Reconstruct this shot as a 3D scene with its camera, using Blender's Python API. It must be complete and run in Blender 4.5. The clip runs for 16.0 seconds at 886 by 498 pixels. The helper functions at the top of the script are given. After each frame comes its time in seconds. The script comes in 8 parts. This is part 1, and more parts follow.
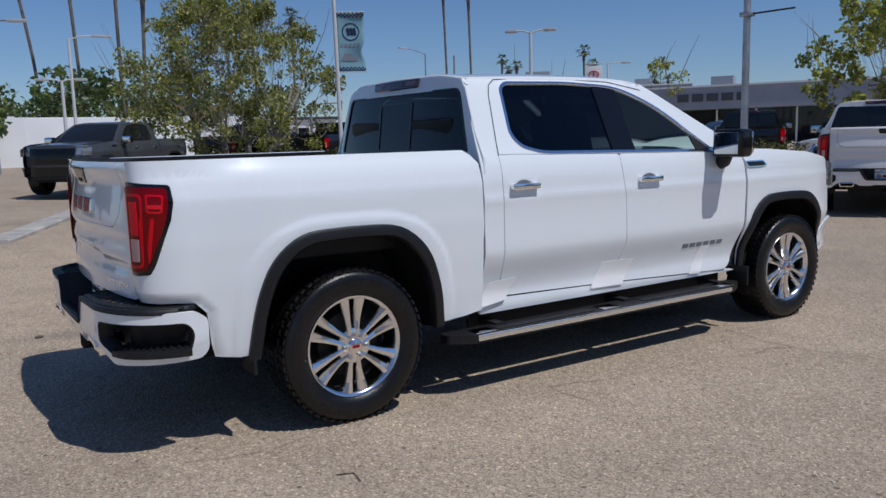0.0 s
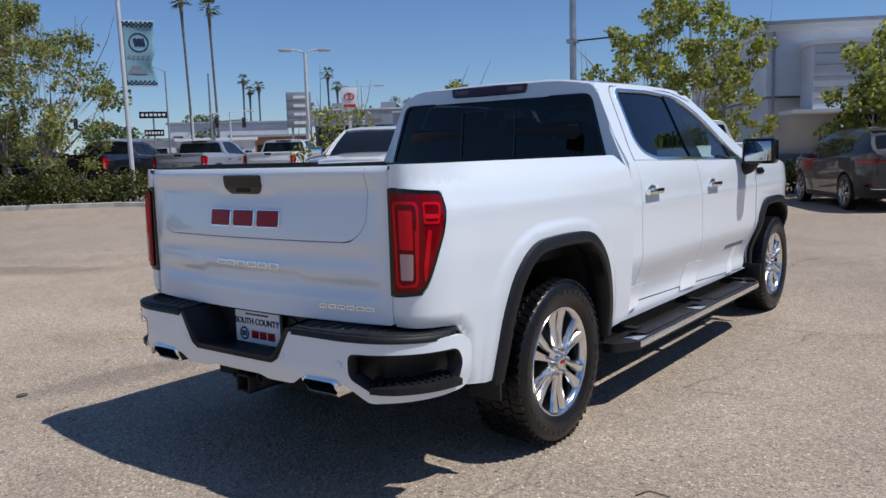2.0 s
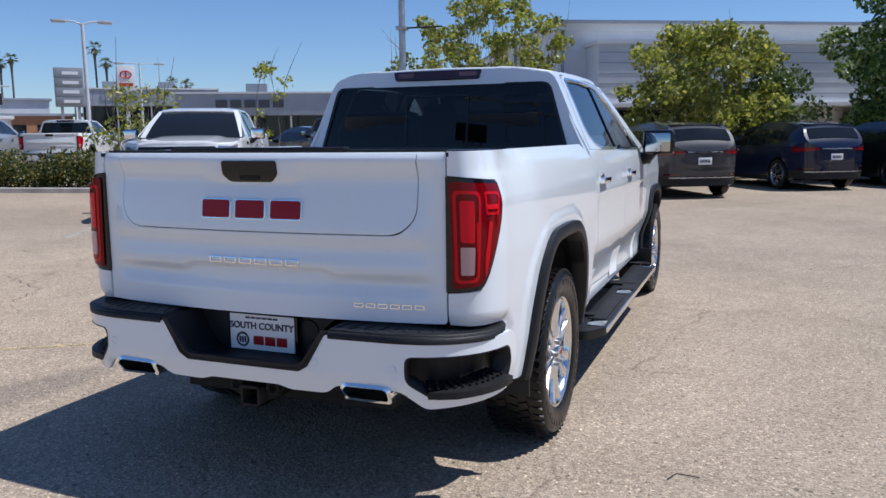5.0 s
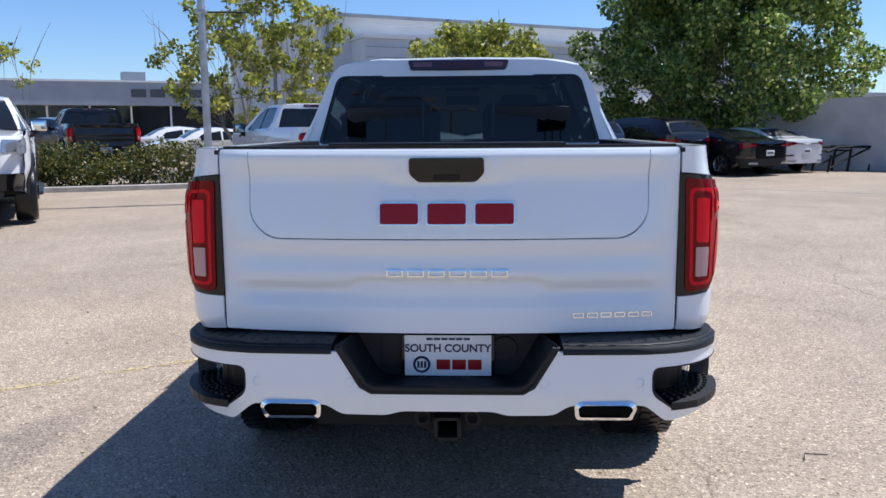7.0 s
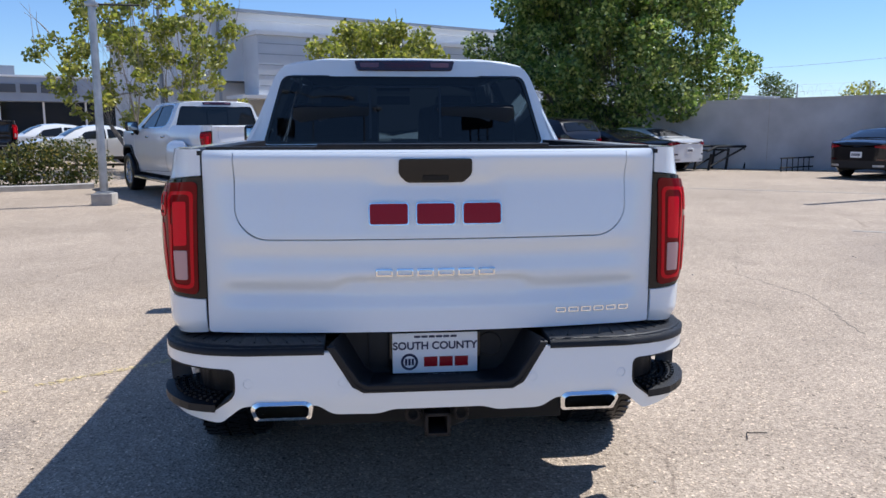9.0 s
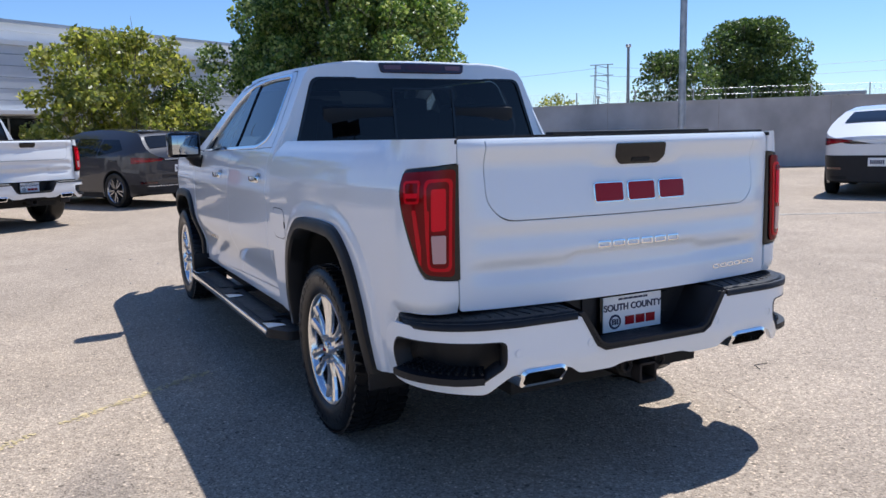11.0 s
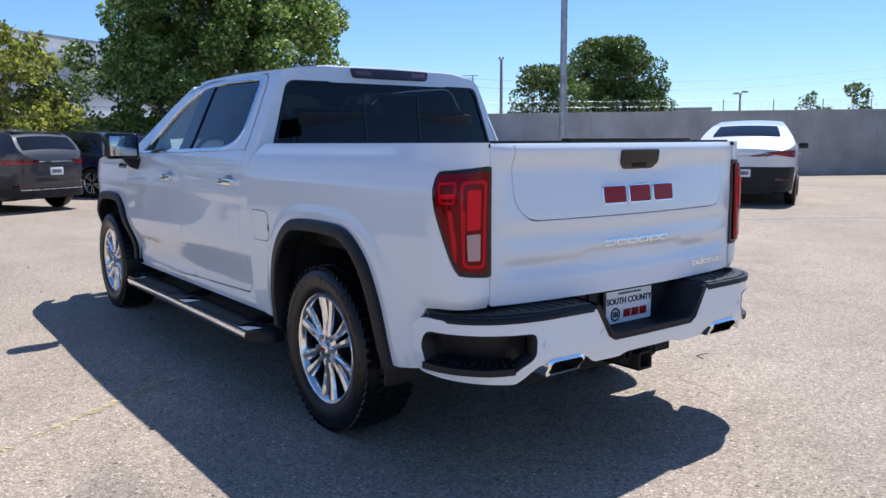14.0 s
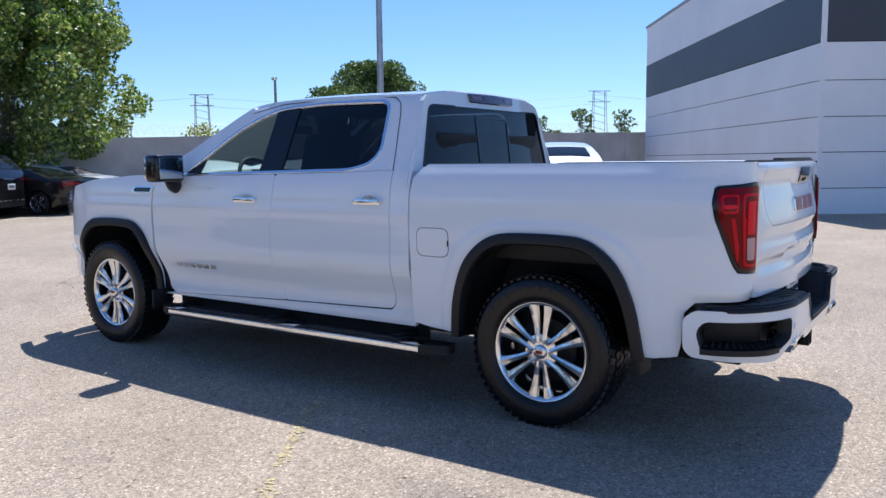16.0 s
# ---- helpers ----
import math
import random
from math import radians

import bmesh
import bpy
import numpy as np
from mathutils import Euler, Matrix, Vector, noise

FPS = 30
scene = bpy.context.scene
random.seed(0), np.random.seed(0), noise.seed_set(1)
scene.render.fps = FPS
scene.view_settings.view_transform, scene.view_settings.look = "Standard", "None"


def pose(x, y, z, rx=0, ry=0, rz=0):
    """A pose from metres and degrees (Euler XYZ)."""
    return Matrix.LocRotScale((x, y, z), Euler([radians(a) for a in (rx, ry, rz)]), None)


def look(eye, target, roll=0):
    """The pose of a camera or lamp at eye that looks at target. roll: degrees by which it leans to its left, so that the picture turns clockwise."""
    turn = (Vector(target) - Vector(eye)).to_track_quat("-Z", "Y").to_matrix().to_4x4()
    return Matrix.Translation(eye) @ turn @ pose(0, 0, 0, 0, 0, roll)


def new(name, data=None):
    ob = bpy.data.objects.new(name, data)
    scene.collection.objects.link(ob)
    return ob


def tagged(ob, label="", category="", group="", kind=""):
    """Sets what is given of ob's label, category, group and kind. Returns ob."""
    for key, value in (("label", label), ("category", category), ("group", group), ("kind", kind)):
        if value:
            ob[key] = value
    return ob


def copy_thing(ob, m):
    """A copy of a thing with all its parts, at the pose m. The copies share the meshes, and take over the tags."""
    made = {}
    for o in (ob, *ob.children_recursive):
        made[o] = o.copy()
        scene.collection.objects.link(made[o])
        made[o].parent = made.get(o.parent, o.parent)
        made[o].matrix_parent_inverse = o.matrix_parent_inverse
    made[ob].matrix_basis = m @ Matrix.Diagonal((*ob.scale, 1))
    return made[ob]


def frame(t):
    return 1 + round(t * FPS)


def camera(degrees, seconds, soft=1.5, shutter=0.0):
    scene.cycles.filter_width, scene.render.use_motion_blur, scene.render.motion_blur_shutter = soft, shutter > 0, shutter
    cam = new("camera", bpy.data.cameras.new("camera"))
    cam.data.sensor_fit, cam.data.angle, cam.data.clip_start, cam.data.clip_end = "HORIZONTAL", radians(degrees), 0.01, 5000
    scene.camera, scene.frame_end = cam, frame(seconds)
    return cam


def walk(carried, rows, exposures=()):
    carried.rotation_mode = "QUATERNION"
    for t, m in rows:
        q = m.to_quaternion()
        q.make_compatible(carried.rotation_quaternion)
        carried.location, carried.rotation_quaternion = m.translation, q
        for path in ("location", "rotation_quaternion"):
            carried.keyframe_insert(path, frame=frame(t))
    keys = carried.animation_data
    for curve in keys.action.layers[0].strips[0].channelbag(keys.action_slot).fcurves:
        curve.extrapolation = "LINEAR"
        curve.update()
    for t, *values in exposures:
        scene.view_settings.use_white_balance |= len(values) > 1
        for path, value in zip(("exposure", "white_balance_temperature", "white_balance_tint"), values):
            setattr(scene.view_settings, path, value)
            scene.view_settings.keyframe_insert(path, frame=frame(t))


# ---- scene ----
cam = camera(58.6, 16.0)
PATH = [
    (0, (-1.792, -4.549, 1.449), (-0.705, -2.893, 1.173), -1.5),
    (0.5, (-2.229, -4.071, 1.431), (-0.98, -2.532, 1.158), -1.6),
    (1, (-2.685, -3.63, 1.441), (-1.297, -2.215, 1.179), -1.7),
    (1.5, (-3.017, -3.187, 1.427), (-1.519, -1.886, 1.179), -1.7),
    (2, (-3.315, -2.812, 1.421), (-1.74, -1.602, 1.181), -1.7),
    (2.5, (-3.389, -2.614, 1.417), (-1.769, -1.465, 1.177), -1.5),
    (3, (-3.404, -2.508, 1.415), (-1.758, -1.401, 1.164), -1.1),
    (3.5, (-3.409, -2.493, 1.417), (-1.738, -1.425, 1.152), -0.9),
    (4, (-3.408, -2.484, 1.415), (-1.699, -1.482, 1.141), -0.7),
    (4.5, (-3.501, -2.251, 1.427), (-1.731, -1.363, 1.146), -0.6),
    (4.7, (-3.614, -2.094, 1.438), (-1.817, -1.264, 1.156), -0.6),
    (6.8, (-3.728, -0.19, 1.443), (-1.755, -0.069, 1.138), -0.5),
    (7, (-3.724, -0.095, 1.454), (-1.749, -0.014, 1.148), -0.4),
    (7.5, (-3.735, -0.039, 1.457), (-1.758, -0.018, 1.151), -0.4),
    (8, (-3.719, -0.051, 1.458), (-1.743, -0.068, 1.153), -0.2),
    (8.5, (-3.716, -0.036, 1.463), (-1.741, -0.114, 1.156), -0.1),
    (9, (-3.767, 0.242, 1.464), (-1.801, 0.046, 1.154), -0.1),
    (9.2, (-3.811, 0.431, 1.469), (-1.853, 0.17, 1.158), -0.1),
    (11.3, (-3.503, 2.307, 1.393), (-1.775, 1.339, 1.117), -1.4),
    (11.5, (-3.515, 2.375, 1.396), (-1.801, 1.381, 1.126), -1.4),
    (12, (-3.527, 2.423, 1.391), (-1.834, 1.392, 1.127), -1.4),
    (12.5, (-3.521, 2.422, 1.393), (-1.84, 1.37, 1.132), -1.1),
    (13, (-3.516, 2.416, 1.394), (-1.849, 1.343, 1.13), -0.8),
    (13.5, (-3.484, 2.489, 1.398), (-1.848, 1.37, 1.13), -0.4),
    (14, (-3.314, 2.751, 1.391), (-1.733, 1.557, 1.121), -0.3),
    (14.5, (-3.024, 3.172, 1.404), (-1.526, 1.875, 1.135), -0.2),
    (15, (-2.737, 3.688, 1.404), (-1.348, 2.272, 1.149), -0.3),
    (15.5, (-2.301, 4.106, 1.406), (-1.04, 2.572, 1.165), -0.6),
    (16, (-1.859, 4.614, 1.408), (-0.746, 2.968, 1.184), -0.6),
]
EXPOSURES = [(0, -0.62, 5900, 10), (2, -0.31, 5900, 10), (4.5, -0.12, 5850, 10), (7, 0.31, 5800, 10), (9, 0.33, 5800, 10), (12, 0.33, 5750, 10), (16, 0.37, 5650, 10)]
walk(cam, [(t, look(eye, target, roll)) for t, eye, target, roll in PATH], EXPOSURES)

# ---- world, sun, exposure ----
SUN = Vector((0.190, -0.465, 0.8646))
world = bpy.data.worlds.new("daylight")
scene.world = world
world.use_nodes = True
wn = world.node_tree.nodes
sky = wn.new("ShaderNodeTexSky")
sky.sky_type = "NISHITA"
sky.sun_disc = False
sky.sun_elevation = radians(59.8)
sky.sun_rotation = radians(157.8)
sky.altitude = 0
sky.air_density = 1.0
sky.dust_density = 0.0
sky.ozone_density = 3.0
wn["Background"].inputs["Strength"].default_value = 0.092
tint = wn.new("ShaderNodeMix")
tint.data_type = "RGBA"
tint.blend_type = "MULTIPLY"
tint.inputs["Factor"].default_value = 1.0
tint.inputs[7].default_value = (0.84, 0.95, 1.15, 1)
world.node_tree.links.new(sky.outputs["Color"], tint.inputs[6])
world.node_tree.links.new(tint.outputs[2], wn["Background"].inputs["Color"])
sun = new("sun", bpy.data.lights.new("sun", "SUN"))
sun.data.energy = 4.6
sun.data.angle = radians(0.53)
sun.data.color = (1.0, 0.94, 0.86)
sun.matrix_world = look(SUN * 80, (0, 0, 0))
scene.view_settings.exposure = 0.0


# ---- materials ----
def mat(name, col, rough=0.5, metal=0.0, coat=0.0, spec=0.5, var=0.0, scale=6.0, bump=0.0, bscale=60.0, island=0.0, alpha_mix=None):
    m = bpy.data.materials.new(name)
    m.use_nodes = True
    nt = m.node_tree
    b = nt.nodes["Principled BSDF"]
    b.inputs["Base Color"].default_value = (*col, 1)
    b.inputs["Roughness"].default_value = rough
    b.inputs["Metallic"].default_value = metal
    b.inputs["Coat Weight"].default_value = coat
    b.inputs["Coat Roughness"].default_value = 0.03
    b.inputs["Specular IOR Level"].default_value = spec
    if var or bump or island:
        tc = nt.nodes.new("ShaderNodeTexCoord")
    if var:
        n1 = nt.nodes.new("ShaderNodeTexNoise")
        n1.inputs["Scale"].default_value = scale
        n1.inputs["Detail"].default_value = 6
        nt.links.new(tc.outputs["Object"], n1.inputs["Vector"])
        mp = nt.nodes.new("ShaderNodeMapRange")
        mp.inputs["From Min"].default_value = 0.3
        mp.inputs["From Max"].default_value = 0.7
        mp.inputs["To Min"].default_value = 1 - var
        mp.inputs["To Max"].default_value = 1 + var
        nt.links.new(n1.outputs["Fac"], mp.inputs["Value"])
        mx = nt.nodes.new("ShaderNodeMix")
        mx.data_type = "RGBA"
        mx.blend_type = "MULTIPLY"
        mx.inputs["Factor"].default_value = 1
        mx.inputs[6].default_value = (*col, 1)
        nt.links.new(mp.outputs["Result"], mx.inputs[7])
        nt.links.new(mx.outputs[2], b.inputs["Base Color"])
        mr = nt.nodes.new("ShaderNodeMapRange")
        mr.inputs["To Min"].default_value = max(rough - 0.12, 0.02)
        mr.inputs["To Max"].default_value = min(rough + 0.12, 1)
        nt.links.new(n1.outputs["Fac"], mr.inputs["Value"])
        nt.links.new(mr.outputs["Result"], b.inputs["Roughness"])
    if bump:
        n2 = nt.nodes.new("ShaderNodeTexNoise")
        n2.inputs["Scale"].default_value = bscale
        n2.inputs["Detail"].default_value = 4
        nt.links.new(tc.outputs["Object"], n2.inputs["Vector"])
        bp = nt.nodes.new("ShaderNodeBump")
        bp.inputs["Strength"].default_value = bump
        bp.inputs["Distance"].default_value = 0.01
        nt.links.new(n2.outputs["Fac"], bp.inputs["Height"])
        nt.links.new(bp.outputs["Normal"], b.inputs["Normal"])
    return m


def paint(name, col, flake=0.0, rough=0.28, coat_ior=1.5):
    m = mat(name, col, rough, flake, 1.0, 0.12)
    nt = m.node_tree
    b = nt.nodes["Principled BSDF"]
    tc = nt.nodes.new("ShaderNodeTexCoord")
    n1 = nt.nodes.new("ShaderNodeTexNoise")
    b.inputs["Coat IOR"].default_value = coat_ior
    n1.inputs["Scale"].default_value = 3.5
    n1.inputs["Detail"].default_value = 3
    nt.links.new(tc.outputs["Object"], n1.inputs["Vector"])
    bp = nt.nodes.new("ShaderNodeBump")
    bp.inputs["Strength"].default_value = 0.03
    bp.inputs["Distance"].default_value = 0.02
    nt.links.new(n1.outputs["Fac"], bp.inputs["Height"])
    nt.links.new(bp.outputs["Normal"], b.inputs["Coat Normal"])
    n2 = nt.nodes.new("ShaderNodeTexNoise")
    n2.inputs["Scale"].default_value = 900
    nt.links.new(tc.outputs["Object"], n2.inputs["Vector"])
    mx = nt.nodes.new("ShaderNodeMix")
    mx.data_type = "RGBA"
    mx.inputs[6].default_value = (*[c * 0.95 for c in col], 1)
    mx.inputs[7].default_value = (*[min(c * 1.05, 1) for c in col], 1)
    nt.links.new(n2.outputs["Fac"], mx.inputs["Factor"])
    nt.links.new(mx.outputs[2], b.inputs["Base Color"])
    return m


def glass_dark(name, tint, clear):
    """Tinted window glass: a sharp reflection over a see-through tint."""
    m = bpy.data.materials.new(name)
    m.use_nodes = True
    nt = m.node_tree
    nt.nodes.remove(nt.nodes["Principled BSDF"])
    out = nt.nodes["Material Output"]
    tr = nt.nodes.new("ShaderNodeBsdfTransparent")
    tr.inputs["Color"].default_value = (*tint, 1)
    gl = nt.nodes.new("ShaderNodeBsdfGlossy")
    gl.inputs["Roughness"].default_value = 0.015
    gl.inputs["Color"].default_value = (0.95, 0.97, 1, 1)
    fr = nt.nodes.new("ShaderNodeFresnel")
    fr.inputs["IOR"].default_value = 1.42
    mx = nt.nodes.new("ShaderNodeMixShader")
    nt.links.new(fr.outputs["Fac"], mx.inputs["Fac"])
    nt.links.new(tr.outputs[0], mx.inputs[1])
    nt.links.new(gl.outputs[0], mx.inputs[2])
    nt.links.new(mx.outputs[0], out.inputs["Surface"])
    return m


def leaf_mat(name, dark, light, yellow, trans=0.35):
    m = bpy.data.materials.new(name)
    m.use_nodes = True
    nt = m.node_tree
    b = nt.nodes["Principled BSDF"]
    b.inputs["Roughness"].default_value = 0.42
    g = nt.nodes.new("ShaderNodeNewGeometry")
    cr = nt.nodes.new("ShaderNodeValToRGB")
    e = cr.color_ramp.elements
    e[0].color = (*dark, 1)
    e[1].color = (*yellow, 1)
    e[1].position = 1.0
    mid = e.new(0.6)
    mid.color = (*light, 1)
    nt.links.new(g.outputs["Random Per Island"], cr.inputs["Fac"])
    nt.links.new(cr.outputs["Color"], b.inputs["Base Color"])
    tl = nt.nodes.new("ShaderNodeBsdfTranslucent")
    hs = nt.nodes.new("ShaderNodeHueSaturation")
    hs.inputs["Saturation"].default_value = 1.1
    hs.inputs["Value"].default_value = 1.6
    nt.links.new(cr.outputs["Color"], hs.inputs["Color"])
    nt.links.new(hs.outputs["Color"], tl.inputs["Color"])
    mx = nt.nodes.new("ShaderNodeMixShader")
    mx.inputs["Fac"].default_value = trans
    nt.links.new(b.outputs[0], mx.inputs[1])
    nt.links.new(tl.outputs[0], mx.inputs[2])
    nt.links.new(mx.outputs[0], nt.nodes["Material Output"].inputs["Surface"])
    return m


def asphalt_mat():
    m = bpy.data.materials.new("worn_asphalt")
    m.use_nodes = True
    nt = m.node_tree
    N, L = nt.nodes, nt.links
    b = N["Principled BSDF"]
    tc = N.new("ShaderNodeTexCoord")

    def noise_node(scale, detail=5, rough=0.55, dist=0.0):
        n = N.new("ShaderNodeTexNoise")
        n.inputs["Scale"].default_value = scale
        n.inputs["Detail"].default_value = detail
        n.inputs["Roughness"].default_value = rough
        n.inputs["Distortion"].default_value = dist
        L.new(tc.outputs["Object"], n.inputs["Vector"])
        return n

    def ramp(src, p0, c0, p1, c1):
        r = N.new("ShaderNodeValToRGB")
        r.color_ramp.elements[0].position = p0
        r.color_ramp.elements[0].color = (*c0, 1)
        r.color_ramp.elements[1].position = p1
        r.color_ramp.elements[1].color = (*c1, 1)
        L.new(src, r.inputs["Fac"])
        return r.outputs["Color"]

    def mult(a, c, f=1.0):
        x = N.new("ShaderNodeMix")
        x.data_type = "RGBA"
        x.blend_type = "MULTIPLY"
        x.inputs["Factor"].default_value = f
        L.new(a, x.inputs[6])
        L.new(c, x.inputs[7])
        return x.outputs[2]

    base = ramp(noise_node(0.35, 6).outputs["Fac"], 0.3, (0.345, 0.277, 0.21), 0.7, (0.44, 0.353, 0.268))
    blot = ramp(noise_node(1.6, 7, 0.6, 0.4).outputs["Fac"], 0.3, (0.9, 0.895, 0.89), 0.62, (1.04, 1.04, 1.04))
    c = mult(base, blot)
    vo = N.new("ShaderNodeTexVoronoi")
    vo.inputs["Scale"].default_value = 80
    L.new(tc.outputs["Object"], vo.inputs["Vector"])
    stone = ramp(vo.outputs["Color"], 0.15, (0.74, 0.73, 0.71), 0.85, (1.24, 1.24, 1.23))
    c = mult(c, stone)

    def chips(c, scale, lo, hi, size, tone):
        """Single stones that stand out: those whose random value lies between lo and hi, up to a size."""
        v = N.new("ShaderNodeTexVoronoi")
        v.inputs["Scale"].default_value = scale
        L.new(tc.outputs["Object"], v.inputs["Vector"])
        sp = N.new("ShaderNodeSeparateColor")
        L.new(v.outputs["Color"], sp.inputs[0])
        cmp = N.new("ShaderNodeMath")
        cmp.operation = "COMPARE"
        cmp.inputs[1].default_value = (lo + hi) / 2
        cmp.inputs[2].default_value = (hi - lo) / 2
        L.new(sp.outputs[0], cmp.inputs[0])
        near = N.new("ShaderNodeMath")
        near.operation = "LESS_THAN"
        near.inputs[1].default_value = size
        L.new(v.outputs["Distance"], near.inputs[0])
        both = N.new("ShaderNodeMath")
        both.operation = "MULTIPLY"
        L.new(cmp.outputs[0], both.inputs[0])
        L.new(near.outputs[0], both.inputs[1])
        return mult(c, ramp(both.outputs[0], 0.0, (1, 1, 1), 1.0, tone))
    c = chips(c, 62, 0.0, 0.13, 0.42, (1.62, 1.6, 1.54))
    c = chips(c, 95, 0.0, 0.16, 0.45, (1.45, 1.44, 1.4))
    c = chips(c, 75, 0.0, 0.12, 0.4, (0.5, 0.49, 0.48))
    c = chips(c, 26, 0.0, 0.03, 0.3, (0.45, 0.44, 0.43))
    c = chips(c, 120, 0.2, 0.36, 0.5, (0.62, 0.61, 0.6))
    fine = ramp(noise_node(260, 3).outputs["Fac"], 0.32, (0.72, 0.72, 0.72), 0.68, (1.26, 1.26, 1.25))
    c = mult(c, fine)
    spots = ramp(noise_node(0.9, 2, 0.4).outputs["Fac"], 0.7, (1, 1, 1), 0.78, (0.86, 0.86, 0.87))
    c = mult(c, spots)
    # stains, a paler stretch and a painted-in glare patch, all with ragged edges
    rag = noise_node(1.1, 5, 0.6)

    def stain_or_glare(c, cx, cy, deg, lx, ly, tone, soft):
        mp = N.new("ShaderNodeMapping")
        mp.vector_type = "TEXTURE"
        mp.inputs["Location"].default_value = (cx, cy, 0)
        mp.inputs["Rotation"].default_value = (0, 0, radians(deg))
        mp.inputs["Scale"].default_value = (lx * 2.5, ly * 2.5, 1000)
        L.new(tc.outputs["Object"], mp.inputs["Vector"])
        ln = N.new("ShaderNodeVectorMath")
        ln.operation = "LENGTH"
        L.new(mp.outputs[0], ln.inputs[0])
        sm = N.new("ShaderNodeMath")
        sm.operation = "MULTIPLY_ADD"
        sm.inputs[1].default_value = 0.56
        L.new(rag.outputs["Fac"], sm.inputs[0])
        L.new(ln.outputs["Value"], sm.inputs[2])
        return mult(c, ramp(sm.outputs[0], 0.58 - 0.4 * soft, tone, 0.58 + 0.4 * soft, (1, 1, 1)))
    c = stain_or_glare(c, 0.0, 6.2, 20, 4.4, 4.6, (1.2, 1.18, 1.13), 0.35)
    # sky glare across the asphalt, put into the colour as a paler patch
    c = stain_or_glare(c, -2.1, 2.6, 15, 1.7, 1.3, (1.17, 1.15, 1.12), 0.35)
    c = stain_or_glare(c, 1.6, 8.2, -60, 1.6, 0.5, (0.72, 0.73, 0.76), 0.2)
    c = stain_or_glare(c, -0.6, 2.1, -10, 1.0, 0.24, (0.74, 0.75, 0.78), 0.25)
    c = stain_or_glare(c, 5.0, -6.5, -30, 3.0, 1.2, (0.88, 0.88, 0.9), 0.3)
    # fine cracks
    wob = noise_node(2.2, 4)
    add = N.new("ShaderNodeMix")
    add.data_type = "VECTOR"
    add.inputs["Factor"].default_value = 0.18
    L.new(tc.outputs["Object"], add.inputs[4])
    L.new(wob.outputs["Color"], add.inputs[5])
    vc = N.new("ShaderNodeTexVoronoi")
    vc.feature = "DISTANCE_TO_EDGE"
    vc.inputs["Scale"].default_value = 0.62
    L.new(add.outputs[1], vc.inputs["Vector"])
    crack = ramp(vc.outputs["Distance"], 0.0, (0.6, 0.58, 0.57), 0.005, (1, 1, 1))
    gate = ramp(noise_node(0.45, 2).outputs["Fac"], 0.5, (0, 0, 0), 0.6, (1, 1, 1))
    cm = N.new("ShaderNodeMix")
    cm.data_type = "RGBA"
    cm.inputs[6].default_value = (1, 1, 1, 1)
    L.new(gate, cm.inputs["Factor"])
    L.new(crack, cm.inputs[7])
    c = mult(c, cm.outputs[2])
    L.new(c, b.inputs["Base Color"])
    b.inputs["Roughness"].default_value = 0.82
    b.inputs["Specular IOR Level"].default_value = 0.3
    bp = N.new("ShaderNodeBump")
    bp.inputs["Strength"].default_value = 0.55
    bp.inputs["Distance"].default_value = 0.009
    L.new(vo.outputs["Distance"], bp.inputs["Height"])
    L.new(bp.outputs["Normal"], b.inputs["Normal"])
    return m


WHITE = paint("pearl_white_paint", (0.805, 0.845, 0.87), coat_ior=1.65)
WHITE2 = paint("plain_white_paint", (0.78, 0.78, 0.77))
GREYP = paint("graphite_grey_paint", (0.06, 0.063, 0.07), 0.1, 0.4)
SILVERP = paint("silver_grey_paint", (0.34, 0.35, 0.37), 0.2, 0.4)
BLACKP = paint("black_paint", (0.008, 0.008, 0.01))
NAVYP = paint("navy_blue_paint", (0.008, 0.014, 0.04))
BROWNP = paint("warm_grey_paint", (0.055, 0.053, 0.056), 0.05, 0.4)
PLASTIC = mat("black_textured_plastic", (0.012, 0.012, 0.0135), 0.5, spec=0.35, var=0.2, scale=20, bump=0.15, bscale=500)
FLARE = mat("satin_dark_plastic", (0.012, 0.0125, 0.014), 0.42, spec=0.35, var=0.1, scale=10, bump=0.05, bscale=700)
GLOSSBLK = mat("gloss_black", (0.006, 0.006, 0.007), 0.12, coat=0.15, spec=0.4)
CHROME = mat("chrome", (0.86, 0.87, 0.88), 0.06, 1.0)
SATIN = mat("satin_aluminium", (0.6, 0.6, 0.61), 0.28, 1.0, var=0.1, scale=8)
STEEL = mat("galvanised_steel", (0.42, 0.43, 0.44), 0.45, 0.8, var=0.25, scale=4)
RUBBER = mat("tyre_rubber", (0.005, 0.005, 0.0058), 0.34, spec=0.42, var=0.3, scale=14, bump=0.2, bscale=90)
DARK = mat("underbody_black", (0.006, 0.006, 0.006), 0.8)
RUST = mat("rusty_steel", (0.02, 0.016, 0.014), 0.75, 0.3, var=0.4, scale=30)
POLISHED = mat("polished_alloy", (0.83, 0.83, 0.83), 0.16, 1.0)
MIRRORG = mat("dim_mirror_glass", (0.5, 0.53, 0.54), 0.03, 1.0)
REDLENS = mat("red_lamp_lens", (0.175, 0.0009, 0.0033), 0.06, spec=0.22)
GUIDERED = mat("red_light_guide", (0.6, 0.003, 0.011), 0.08, spec=0.22)
WEDGERED = mat("dark_wedge_lens", (0.16, 0.003, 0.01), 0.08, spec=0.5)
FARRED = mat("far_red_lens", (0.42, 0.004, 0.012), 0.12, coat=0.1)
REDBAR = mat("bright_red_light_guide", (0.74, 0.006, 0.02), 0.1, spec=0.22)
